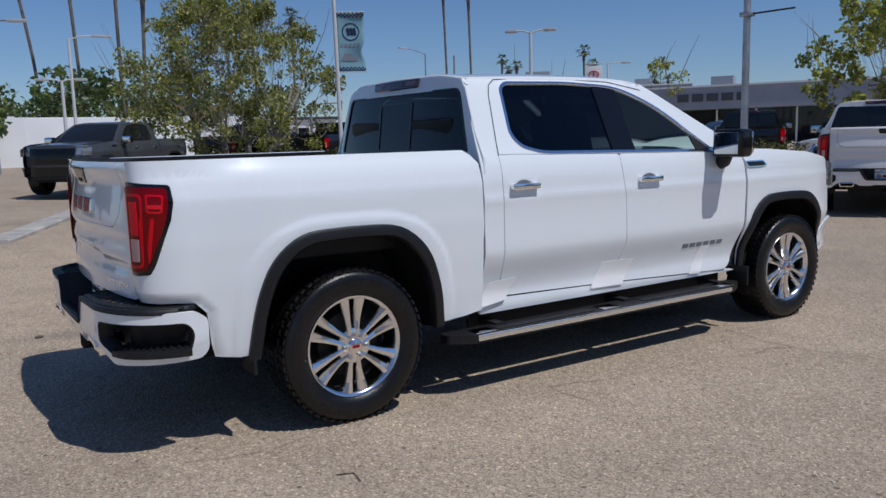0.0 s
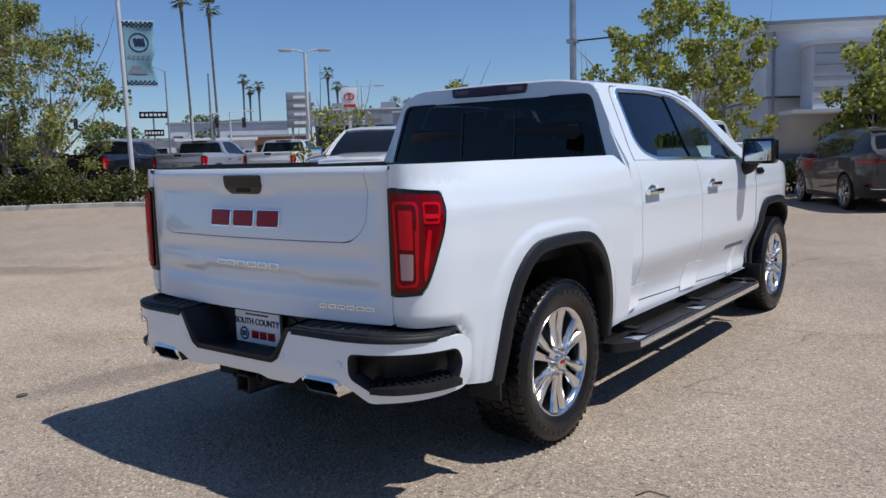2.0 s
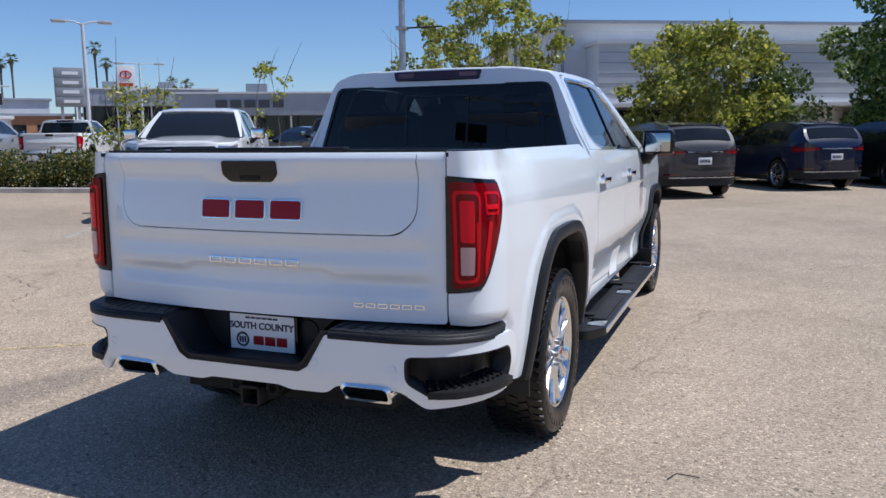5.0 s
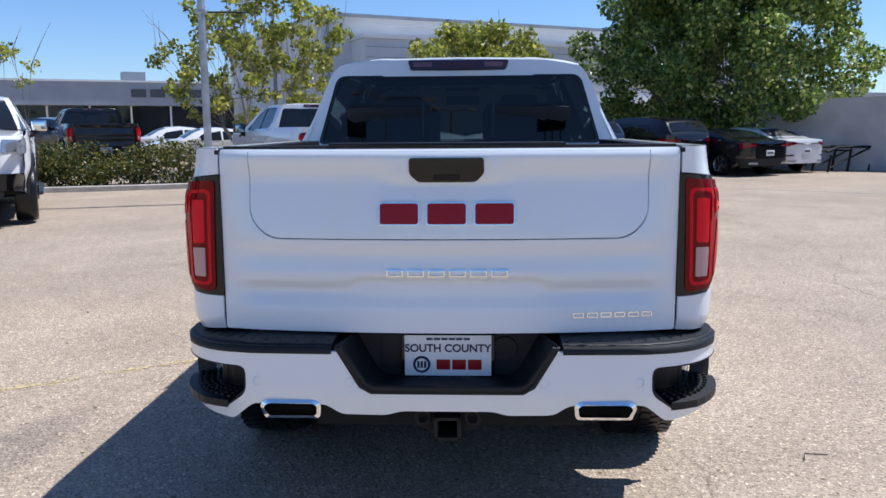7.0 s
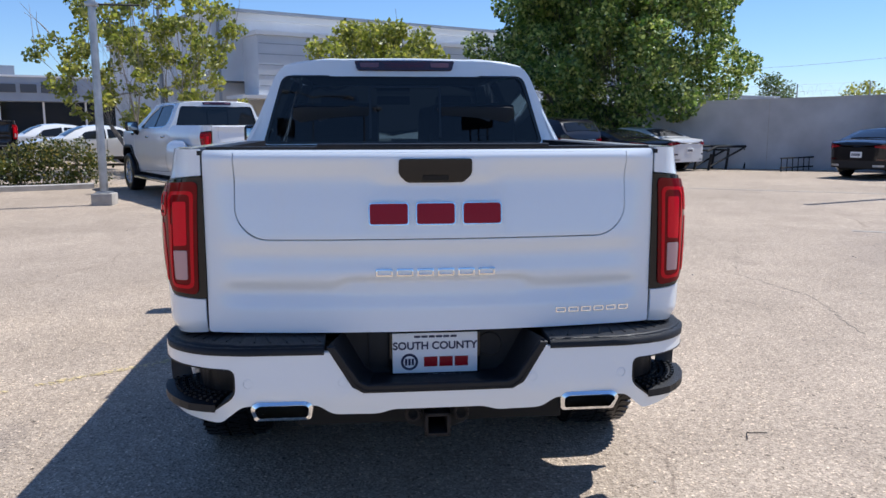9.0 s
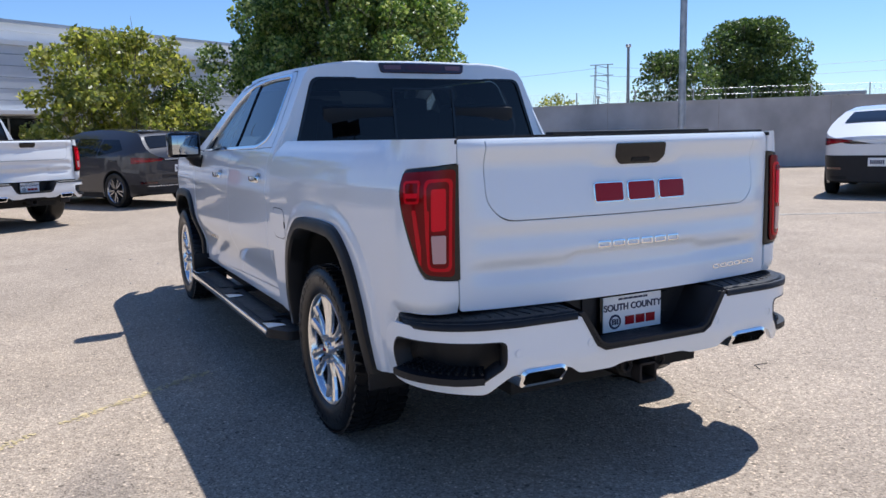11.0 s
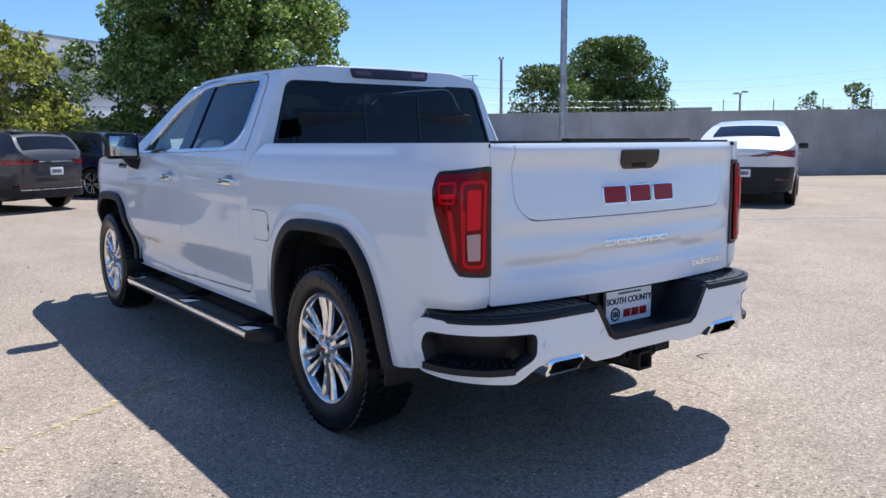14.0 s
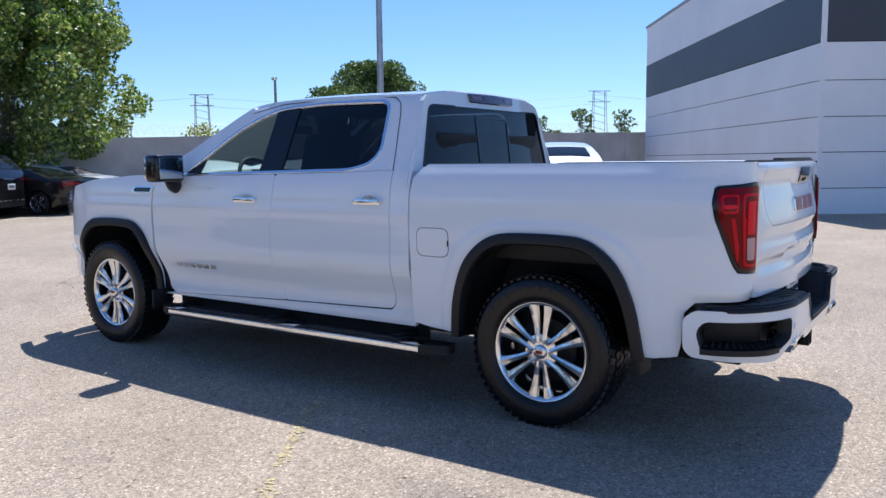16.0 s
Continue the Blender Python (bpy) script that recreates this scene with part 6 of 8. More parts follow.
P3 = pole("lamp_pole", 12.1, -13.0, 9.5, 0.1, 0.075, STEEL, "tall grey steel lamp pole on the lot")
concrete_foot(P3)


def banner_pole():
    x, y = 9.3, 17.95
    P = pole("banner_pole", x, y, 9.0, 0.07, 0.05, POLEW, "pale leaning steel pole with a blue banner", (-0.1, 0.03))
    # cloth, hanging on the side away from the lot's drive
    d = Vector((0.86, -0.5, 0)).normalized()
    w, z0, z1 = 0.84, 3.34, 5.13
    B = new("banner")
    B.parent = P
    tagged(B, "pale blue cloth banner with checked edges")
    n, k = 10, 16
    vs, fs = [], []
    for j in range(k + 1):
        z = z0 + (z1 - z0) * j / k
        for i in range(n + 1):
            u = i / n
            bow = 0.05 * math.sin(u * 3.1) * math.sin(j / k * 3.1) + 0.05 * u * math.sin(j * 0.6)
            wl = w * u - (0.12 * u * math.exp(-((j / k - 0.35) / 0.12) ** 2))
            p = Vector((-0.1 * z / 9.0 + 0.05, 0.03 * z / 9.0, z)) + d * wl + Vector((0.5, 0.86, 0)) * bow
            vs.append(p)
    for j in range(k):
        for i in range(n):
            fs.append((j * (n + 1) + i, j * (n + 1) + i + 1, (j + 1) * (n + 1) + i + 1, (j + 1) * (n + 1) + i))
    me = bpy.data.meshes.new("cloth")
    me.from_pydata(vs, [], fs)
    me.polygons.foreach_set("use_smooth", [True] * len(fs))
    cl = ob_mesh("cloth", me, BANNERBLUE, B)
    so = cl.modifiers.new("thick", "SOLIDIFY")
    so.thickness = 0.006
    nn = d.cross(Vector((0, 0, 1))).normalized()
    if nn.dot(Vector((-0.5, -0.86, 0))) < 0:
        nn = -nn

    def on(u, z, e):
        f = (z - z0) / (z1 - z0)
        i, j = min(int(u * n), n - 1), min(max(int(f * k), 0), k - 1)
        fu, fv = u * n - i, f * k - j
        q = [vs[(j + b) * (n + 1) + i + a] for a, b in ((0, 0), (1, 0), (0, 1), (1, 1))]
        return (q[0] * (1 - fu) + q[1] * fu) * (1 - fv) + (q[2] * (1 - fu) + q[3] * fu) * fv + nn * e
    for sd in (0.01, -0.01):
        for r in range(3):
            for c in range(14):
                if (r + c) % 2:
                    continue
                for base in (z0 + 0.01, z1 - 0.16):
                    zz = base + r * 0.05
                    u0 = c / 14
                    bm = bmesh.new()
                    bm.faces.new([bm.verts.new(on(a, b, sd)) for a, b in ((u0, zz), (u0 + 1 / 14, zz), (u0 + 1 / 14, zz + 0.05), (u0, zz + 0.05))])
                    part("check_square", bm, INKBLUE, B)
        bm = bmesh.new()
        for q in range(24):
            a0, a1 = q * math.pi / 12, (q + 1) * math.pi / 12
            bm.faces.new([bm.verts.new(on(0.5 + r * math.cos(a) / w, 4.55 + r * math.sin(a), sd)) for a, r in ((a0, 0.27), (a1, 0.27), (a1, 0.235), (a0, 0.235))])
        part("round_emblem", bm, INKBLUE, B)
        for q in range(3):
            bm = bmesh.new()
            bm.faces.new([bm.verts.new(on(0.5 + a / w, 4.55 + b, sd)) for a, b in ((-0.15 + q * 0.1, 0.1), (-0.06 + q * 0.1, 0.13), (-0.02 + q * 0.1, -0.1), (-0.1 + q * 0.1, -0.12))])
            part("emblem_bar", bm, INKBLUE, B)
        for q in range(5):
            bm = bmesh.new()
            bm.faces.new([bm.verts.new(on(a, b, sd)) for a, b in ((0.12 + q * 0.16, 4.1), (0.23 + q * 0.16, 4.1), (0.23 + q * 0.16, 4.19), (0.12 + q * 0.16, 4.19))])
            part("emblem_bar", bm, INKGREY, B)
        for a0, a1, b0, b1 in ((0.1, 0.75, 3.68, 3.8), (0.2, 0.6, 3.8, 3.9)):
            bm = bmesh.new()
            bm.faces.new([bm.verts.new(on(a, b, sd)) for a, b in ((a0, b0), (a1, b0), (a1 - 0.05, b1), (a0 + 0.05, b1))])
            part("picture_shape", bm, INKGREY, B)
    for zz in (z0, z1):
        pz = Vector((-0.1 * zz / 9.0, 0.03 * zz / 9.0, zz))
        tube_part("banner_rod", [pz, pz + d * (w + 0.08)], 0.014, POLEW, P, 8)


banner_pole()


def street_lamp(x, y, h, arms, material, label, head=0.7, group=""):
    P = pole("street_lamp", x, y, h, 0.11, 0.07, material, label)
    if group:
        tagged(P, group=group)
    for ax, ay, up in arms:
        d = Vector((ax, ay, 0))
        tube_part("arm", [(0, 0, h - 0.05), (ax * 0.5, ay * 0.5, h + up * 0.7), (ax, ay, h + up)], 0.04, material, P, 8)
        m = Matrix.Translation((ax, ay, h + up)) @ Matrix.Rotation(math.atan2(ay, ax), 4, "Z")
        bm = bmesh.new()
        add_box(bm, (head / 2, 0, -0.02), (head, 0.3, 0.13), 0.04, m)
        part("head", bm, LAMPHEAD, P, "lamp head", True)
    return P


street_lamp(23.6, 25.9, 6.1, [(0.45, -0.45, 0.1), (-0.45, 0.45, 0.1)], POLEW, "white double-headed street lamp", 0.6, "street lamps")
street_lamp(5.9, 44.9, 7.2, [(1.2, -0.2, 0.2)], POLEW, "white street lamp with one arm", 1.0, "street lamps")
street_lamp(4.8, 41.0, 4.6, [(0.6, -0.2, 0.05), (-0.6, 0.2, 0.05)], POLEW, "white double-headed street lamp", 0.6, "street lamps")
street_lamp(1.2, 36.5, 6.7, [(0.9, -0.4, 0.1)], POLEG, "grey street lamp with one arm", 0.8, "street lamps")
pole("mast", 32.5, 45.5, 7.2, 0.1, 0.06, POLEG, "plain grey steel mast on the street")
street_lamp(34.7, 9.5, 6.9, [(-1.6, 0.9, 0.25)], POLEG, "grey street lamp with one arm behind the grey building", 1.0, "street lamps")
street_lamp(47.0, 62.0, 5.6, [(1.5, -0.8, 0.1)], POLEW, "white street lamp with one arm", 0.7, "street lamps")
street_lamp(29.5, 43.5, 4.1, [(1.0, -0.6, 0.1)], POLEW, "white street lamp with one arm", 0.6, "street lamps")
street_lamp(47.7, 73.5, 10.5, [(-3.2, -1.2, 0.35)], POLEG, "grey street lamp with one long arm", 1.3, "street lamps")
street_lamp(48.0, 45.0, 7.0, [(0.8, -0.8, 0), (-0.8, 0.8, 0)], POLEW, "white double-headed street lamp", 0.8, "street lamps")
street_lamp(30.6, -27.0, 5.9, [(0.35, -0.3, 0.15)], POLEG, "grey floodlight pole beyond the wall", 0.55, "flood lights")
street_lamp(29.1, -48.0, 4.6, [(0.5, -0.4, 0.1), (-0.5, 0.4, 0.1)], POLEG, "grey double floodlight pole beyond the wall", 0.5, "flood lights")
street_lamp(47.0, -38.0, 4.0, [(0.5, -0.4, 0.1), (-0.5, 0.4, 0.1)], POLEG, "grey double floodlight pole beyond the wall", 0.5, "flood lights")


def sign_board():
    S = thing("sign_tower", "tall grey sign board with four plain panels", "sign", at=pose(36.0, 40.0, lift(36, 40) + 0.0, 0, 0, -42))
    box_part("board", (0, 0, 4.4), (1.75, 0.3, 2.5), SIGNGREY, S, 0.03)
    for k in range(4):
        p = box_part("sign_panel", (0, -0.16, 3.5 + 0.6 * k), (1.6, 0.04, 0.52), SIGNGREY if k % 2 else POLEG, S, 0.01)
        box_part("sign_bar", (0.1, -0.185, 3.5 + 0.6 * k), (0.95, 0.02, 0.2), SIGNWHITE, p, 0.0)
    for x in (-0.5, 0.5):
        box_part("leg", (x, 0, 1.6), (0.18, 0.2, 3.2), SIGNGREY, S, 0.0)
    R = thing("red_white_sign", "white square sign with a red emblem on a post", "sign", at=pose(46.0, 44.6, lift(46, 44), 0, 0, -47))
    box_part("board", (0, 0, 5.7), (1.35, 0.25, 1.95), SIGNWHITE, R, 0.03)
    bm = bmesh.new()
    add_tube(bm, [(0.4 * math.cos(a), -0.14, 5.98 + 0.27 * math.sin(a)) for a in np.linspace(0, 2 * math.pi, 25)], 0.05, 6, False)
    part("emblem_ring", bm, REDSIGN, R)
    box_part("emblem_bar", (0, -0.14, 5.98), (0.12, 0.05, 0.5), REDSIGN, R, 0.01)
    box_part("sign_bar", (0, -0.14, 5.2), (1.0, 0.04, 0.24), REDSIGN, R, 0.0)
    box_part("post", (0, 0.1, 2.4), (0.3, 0.3, 4.8), POLEW, R, 0.0)


sign_board()


def tall_sign(x, y, z, w, deg, label):
    S = thing("tall_sign", label, "sign", "tall signs", at=pose(x, y, 0, 0, 0, deg))
    box_part("board", (0, 0, z), (0.5, w, 0.95), PLASTIC, S, 0.03)
    for yy in (-0.3 * w, 0.0, 0.25 * w):
        box_part("post", (0, yy, z / 2 - 0.25), (0.3, 0.3, z - 0.5), POLEG, S, 0.0)


tall_sign(-38.1, -9.5, 11.7, 4.6, 12, "dark sign board on tall posts mirrored in the rear window")
tall_sign(-37.2, 12.6, 11.2, 3.4, -18, "dark sign board on tall posts mirrored in the rear window")
street_lamp(-28.6, 6.1, 10.3, [(0.6, 3.2, 0.15), (-0.6, -3.2, 0.1)], POLEG, "grey double-armed lamp mirrored in the rear window", 1.1, "street lamps")
street_lamp(-29.1, 0.95, 9.8, [(0.1, 0.7, 0.05), (-0.1, -0.7, 0.05)], POLEG, "grey double-headed lamp mirrored in the rear window", 0.6, "street lamps")


def traffic_signal(x, y, deg, label):
    S = thing("traffic_signal", label, "traffic light", "traffic signals", at=pose(x, y, lift(x, y), 0, 0, deg))
    tube_part("post", [(0, 0, 0), (0, 0, 4.3)], [0.14, 0.1], POLEG, S, 10)
    tube_part("mast_arm", [(0, 0, 4.1), (1.4, 0, 4.25), (2.8, 0, 4.3)], [0.09, 0.07, 0.05], POLEG, S, 8)
    for xx in (0.3, 2.5):
        hd = box_part("signal_head", (xx, -0.15, 4.05), (0.3, 0.24, 0.85), GLOSSBLK, S, 0.03, "black signal head")
        for k, c in enumerate((REDSIGN, YELLOWLINE, LEAF_P)):
            rv = revolve_part("lens", [(0.001, 0.02), (0.1, 0.015), (0.11, 0.0)], REDDARK if k == 0 else SMOKE, hd, 14)
            rv.matrix_local = pose(xx, -0.28, 4.32 - 0.27 * k, 0, 0, 180)


S = thing("street_name_sign", "black street-name boards with plain white bars on a post", "sign", at=pose(26.5, 43.4, lift(26.5, 43.4), 0, 0, -33))
tube_part("post", [(0, 0, 0), (0, 0, 4.3)], 0.06, POLEG, S, 8)
for w, z, h in ((1.7, 4.05, 0.42), (1.2, 2.9, 0.42)):
    bd = box_part("board", (0, -0.08, z), (w, 0.05, h), GLOSSBLK, S, 0.01)
    for k in range(6):
        box_part("sign_bar", (-w * 0.38 + k * w * 0.152, -0.11, z), (w * 0.1, 0.01, h * 0.38), SIGNWHITE, bd, 0.0)


traffic_signal(38.6, 53.4, -40, "grey traffic signal with a long arm")
traffic_signal(26.5, 58.5, -20, "grey traffic signal with a long arm")


def pylon(x, y, h, label):
    P = thing("power_pylon", label, "power pylon", "power pylons", at=pose(x, y, 0, 0, 0, 40))
    for sx in (-2.2, 2.2):
        for sy in (-2, 2):
            tube_part("leg", [(sx * 1.3, sy, 0), (sx, sy * 0.4, h * 0.96), (sx * 1.0, sy * 0.3, h)], 0.14, POLEG, P, 4)
    for k in range(8):
        z = h * (0.25 + 0.1 * k)
        tube_part("brace", [(-2.4, 0, z), (2.4, 0, z + h * 0.05)], 0.09, POLEG, P, 4)
    for z in (h * 0.85, h):
        tube_part("cross_arm", [(-4.2, 0, z), (4.2, 0, z)], 0.14, POLEG, P, 4)


pylon(230, -185, 25.5, "thin grey steel power pylon far away")
pylon(115, -272, 26, "thin grey steel power pylon far away")
for a, b, z in (((230, -185), (115, -272), 24.5), ((230, -185), (115, -272), 21.5), ((115, -272), (20, -360), 24.5), ((230, -185), (330, -90), 24.5)):
    pts = [(a[0] + (b[0] - a[0]) * t, a[1] + (b[1] - a[1]) * t, z - 3.0 * (1 - (2 * t - 1) ** 2)) for t in np.linspace(0, 1, 9)]
    tagged(tube_part("power_line", pts, 0.05, POLEG, None, 4), "thin overhead power line", "cable")


# ---- plants ----
def leaf_mesh(name, cs, size, material, rs, up=0.3, long=2.7):
    """Many small folded leaves, one at each centre."""
    n = len(cs)
    d = rs.normal(size=(n, 3))
    d[:, 2] -= 0.25
    d /= np.linalg.norm(d, axis=1)[:, None]
    r = rs.normal(size=(n, 3))
    s = np.cross(d, r)
    s /= np.linalg.norm(s, axis=1)[:, None]
    nn = np.cross(s, d)
    sz = size * rs.uniform(0.6, 1.35, size=(n, 1))
    base, tip = cs - d * sz * 0.5, cs + d * sz * 0.5
    lw = sz / long
    le, ri = cs + s * lw + nn * lw * up, cs - s * lw + nn * lw * up
    vs = np.stack([base, le, tip, ri], axis=1).reshape(-1, 3)
    i = np.arange(n)[:, None] * 4
    fs = np.concatenate([i + np.array([[0, 1, 2]]), i + np.array([[0, 2, 3]])], axis=1).reshape(-1, 3)
    me = bpy.data.meshes.new(name)
    me.vertices.add(len(vs))
    me.vertices.foreach_set("co", vs.ravel())
    me.loops.add(len(fs) * 3)
    me.loops.foreach_set("vertex_index", fs.ravel())
    me.polygons.add(len(fs))
    me.polygons.foreach_set("loop_start", np.arange(len(fs)) * 3)
    me.polygons.foreach_set("loop_total", np.full(len(fs), 3))
    me.update()
    me.validate()
    me.materials.append(material)
    return me


def clump_points(rs, clumps, per, shell=0.55):
    out = []
    for c, r in clumps:
        n = int(per * r * r)
        d = rs.normal(size=(n, 3))
        d /= np.linalg.norm(d, axis=1)[:, None]
        rad = r * (shell + (1 - shell) * rs.random((n, 1)) ** 0.6)
        out.append(np.array(c)[None] + d * rad * np.array([[1, 1, 0.82]]))
    return np.concatenate(out)


def tree(name, label, x, y, h, spread, crown0, trunk_r, leafm, leaf, n_clump, per, seed, stems=1, clump_r=(0.6, 1.1), shell=0.5, twigs=0, squash=1.0, skew=(0, 0), bark=BARK, limb=0.34, belly=0.38, dome=0.66):
    """A tree: stems that fork into limbs, and a crown of leafy clumps round the limbs' ends."""
    rs = np.random.default_rng(seed)
    rr = random.Random(seed)
    P = thing(name, label, "tree", at=pose(x, y, lift(x, y)))
    bm = bmesh.new()
    clumps = []
    cz = (crown0 + h) / 2
    for k in range(n_clump):
        a = k * 2.4 + rr.uniform(-0.3, 0.3)
        f = math.sqrt((k + 0.5) / n_clump)
        zz = crown0 + (h - crown0) * rr.random() ** 0.9
        w = spread * f * math.sqrt(max(1 - ((zz - crown0 - (h - crown0) * belly) / ((h - crown0) * dome)) ** 2, 0.05)) * rr.uniform(0.82, 1.08)
        r = rr.uniform(*clump_r)
        clumps.append(((w * math.cos(a) * squash + skew[0] * zz / h, w * math.sin(a) + skew[1] * zz / h, min(zz, h - r * 0.7)), r))
    forks = []
    for s in range(stems):
        a = s * 2 * math.pi / stems + 0.7
        b0 = (0.12 * stems * math.cos(a) * 0.5, 0.12 * stems * math.sin(a) * 0.5, -0.1)
        lean = 0.1 * spread if stems == 1 else 0.28 * spread
        f1 = (b0[0] + lean * 0.5 * math.cos(a), b0[1] + lean * 0.5 * math.sin(a), crown0 * 0.55)
        f2 = (b0[0] + lean * math.cos(a + 0.3), b0[1] + lean * math.sin(a + 0.3), crown0 * 1.05)
        add_tube(bm, [b0, ((b0[0] + f1[0]) / 2 + 0.03, (b0[1] + f1[1]) / 2 - 0.03, f1[2] / 2), f1, f2], [trunk_r * 1.25, trunk_r, trunk_r * 0.85, trunk_r * 0.68], 9)
        forks.append(f2)
    for c, r in clumps:
        f = min(forks, key=lambda q: math.dist(q, c))
        mid = [(f[i] * 0.5 + c[i] * 0.5) + rr.uniform(-0.15, 0.15) for i in range(3)]
        mid[2] += 0.12
        lr = trunk_r * (limb if rr.random() < 7 / n_clump else 0.34 * math.sqrt(7 / (n_clump + 7)) * 0.5)
        add_tube(bm, [f, mid, c], [lr, lr * 0.6, 0.01], 6, False)
        for q in range(2):
            e = [c[i] + rr.uniform(-1, 1) * r * 0.9 for i in range(3)]
            add_tube(bm, [c, e], [0.013, 0.005], 4, False)
    for k in range(twigs):
        c, r = clumps[rr.randrange(len(clumps))]
        e = (c[0] * 1.15 + rr.uniform(-0.5, 0.5), c[1] * 1.15 + rr.uniform(-0.5, 0.5), c[2] + rr.uniform(0.5, 1.5))
        m = [(c[i] + e[i]) / 2 + rr.uniform(-0.12, 0.12) for i in range(3)]
        add_tube(bm, [c, m, e], [0.014, 0.009, 0.004], 4, False)
    bmesh.ops.recalc_face_normals(bm, faces=bm.faces)
    part("trunk", bm, bark, P, "forked bark trunk and limbs", True)
    pts = clump_points(rs, clumps, per, shell)
    ob_mesh("crown", leaf_mesh("crown", pts, leaf, leafm, rs), leafm, P, "leafy crown")
    return P


tree("big_tree", "large dense green tree shading parked cars", 25.6, -8.9, 9.2, 5.05, 1.4, 0.28, LEAF_A, 0.15, 360, 720, 11, 3, (0.4, 0.85), 0.45, 10, 1.0, (0, 0), BARK, 0.34, 0.15, 0.86)
tree("island_tree", "sparse yellow-green tree with bare twigs on the island", 21.8, 6.7, 5.9, 3.2, 1.4, 0.085, LEAF_B, 0.15, 150, 620, 12, 6, (0.2, 0.42), 0.15, 30, 1.0, (0, 0), PALEBARK)
tree("island_tree", "bushy yellow-green tree by the grey building", 21.6, -0.2, 4.6, 2.75, 0.8, 0.08, LEAF_B, 0.15, 170, 640, 13, 5, (0.22, 0.48), 0.2, 12)
tree("dry_tree", "broad tree with dry twigs and yellow-green leaves on the island", 7.3, 21.9, 5.9, 3.8, 1.0, 0.16, LEAF_C, 0.11, 270, 700, 14, 4, (0.22, 0.5), 0.2, 90, 1.0, (-0.15, 0), PALEBARK, 0.45)
tree("sapling", "thin sapling with bright leaf tufts behind the hedge", 17.8, 12.7, 3.7, 0.95, 1.4, 0.035, LEAF_B, 0.125, 13, 330, 15, 3, (0.2, 0.4), 0.2, 4)
tree("bush", "loose yellow-green bush behind the hedge", 13.6, 14.0, 2.8, 1.4, 0.3, 0.04, LEAF_B, 0.115, 30, 300, 16, 4, (0.3, 0.5), 0.3, 14)
tree("garden_tree", "dense round tree beyond the boundary wall", 36.0, -42.7, 8.7, 3.9, 1.0, 0.22, LEAF_G, 0.2, 150, 330, 17, 2, (0.7, 1.15), 0.6)
tree("garden_tree", "lower green tree just beyond the boundary wall", 20.6, -20.9, 4.5, 1.75, 0.9, 0.1, LEAF_G, 0.13, 80, 520, 18, 2, (0.3, 0.6), 0.5)
tree("bush", "pale bush beyond the boundary wall", 33.5, -24.5, 3.6, 1.9, 0.6, 0.06, LEAF_B, 0.16, 22, 200, 19, 3, (0.4, 0.7), 0.4)
for k, (x, y, h, w) in enumerate([(39, -75.5, 6.2, 1.0), (35.6, -72, 4.4, 0.9), (30.8, -68.4, 6.2, 1.25), (27.1, -70, 6.2, 1.35), (46, -70, 4.2, 1.6), (51, -62, 4.0, 1.5), (40, -58, 3.9, 1.1)]):
    tree("cypress", "dark narrow conifer far beyond the wall", x, y, h, w, 1.0, 0.1, LEAF_F, 0.32, 22, 60, 30 + k, 1, (0.45, 0.8), 0.5)
for k, (x, y, h, w) in enumerate([(-16, 40, 3.2, 2.6), (-6, 44, 2.8, 2.4), (0.5, 47, 3.6, 1.6), (9, 62, 7, 4.5), (20, 78, 8, 5), (33, 104, 9, 6), (44, 112, 9, 7), (26, 100, 7, 5), (56, 100, 6, 5), (13, 84, 7, 5), (3, 80, 7, 5), (66, 92, 7, 5), (80, 70, 7, 4)]):
    tree("street_tree", "dark round tree across the street", x, y, h, w, 1.6, 0.16, LEAF_F, 0.45, 34, 34, 50 + k, 2, (0.9, 1.5), 0.5)


def hedge(label, pts, w, h, seed, leafm=LEAF_H):
    rs = np.random.default_rng(seed)
    rr = random.Random(seed)
    H = thing("hedge", label, "hedge", "island hedges")
    pts = split(pts, 0.5)
    cl = []
    for x, y in pts:
        for q in range(12):
            cl.append(((x + rr.uniform(-w / 2, w / 2) * 0.7, y + rr.uniform(-w / 2, w / 2) * 0.7, lift(x, y) + rr.uniform(0.12, h - 0.25)), rr.uniform(0.24, 0.4)))
        for q in range(7):
            cl.append(((x + rr.uniform(-w / 2, w / 2) * 0.75, y + rr.uniform(-w / 2, w / 2) * 0.75, lift(x, y) + rr.uniform(0.15, 0.5 * h)), rr.uniform(0.22, 0.34)))
    ob_mesh("foliage", leaf_mesh("foliage", clump_points(rs, cl, 760, 0.4), 0.078, leafm, rs), leafm, H)
    bm = bmesh.new()
    for x, y in pts[::2]:
        for q in range(3):
            add_tube(bm, [(x, y, lift(x, y)), (x + rr.uniform(-0.3, 0.3), y + rr.uniform(-0.3, 0.3), lift(x, y) + h * 0.8)], [0.018, 0.008], 5, False)
    tagged(part("woody_stem", bm, BARK, H), kind="stuff")


tree("garden_tree", "dark round tree far beyond the wall", 62.3, -35.2, 5.9, 1.5, 1.2, 0.12, LEAF_F, 0.2, 26, 160, 22, 1, (0.6, 0.95), 0.5)
tree("bush", "dense dark shrub behind the parked grey car", 21.9, -2.3, 3.3, 1.3, 0.3, 0.05, LEAF_F, 0.11, 40, 480, 21, 3, (0.4, 0.65), 0.4)
off = lambda k: [(x + 0.72 * k, y + 0.47 * k) for x, y in ISLAND]
hedge("clipped green hedge on the planted island", off(1)[2:], 1.2, 1.12, 3)
hedge("clipped green hedge by the lamp pole", off(1)[:3], 1.3, 1.2, 4)
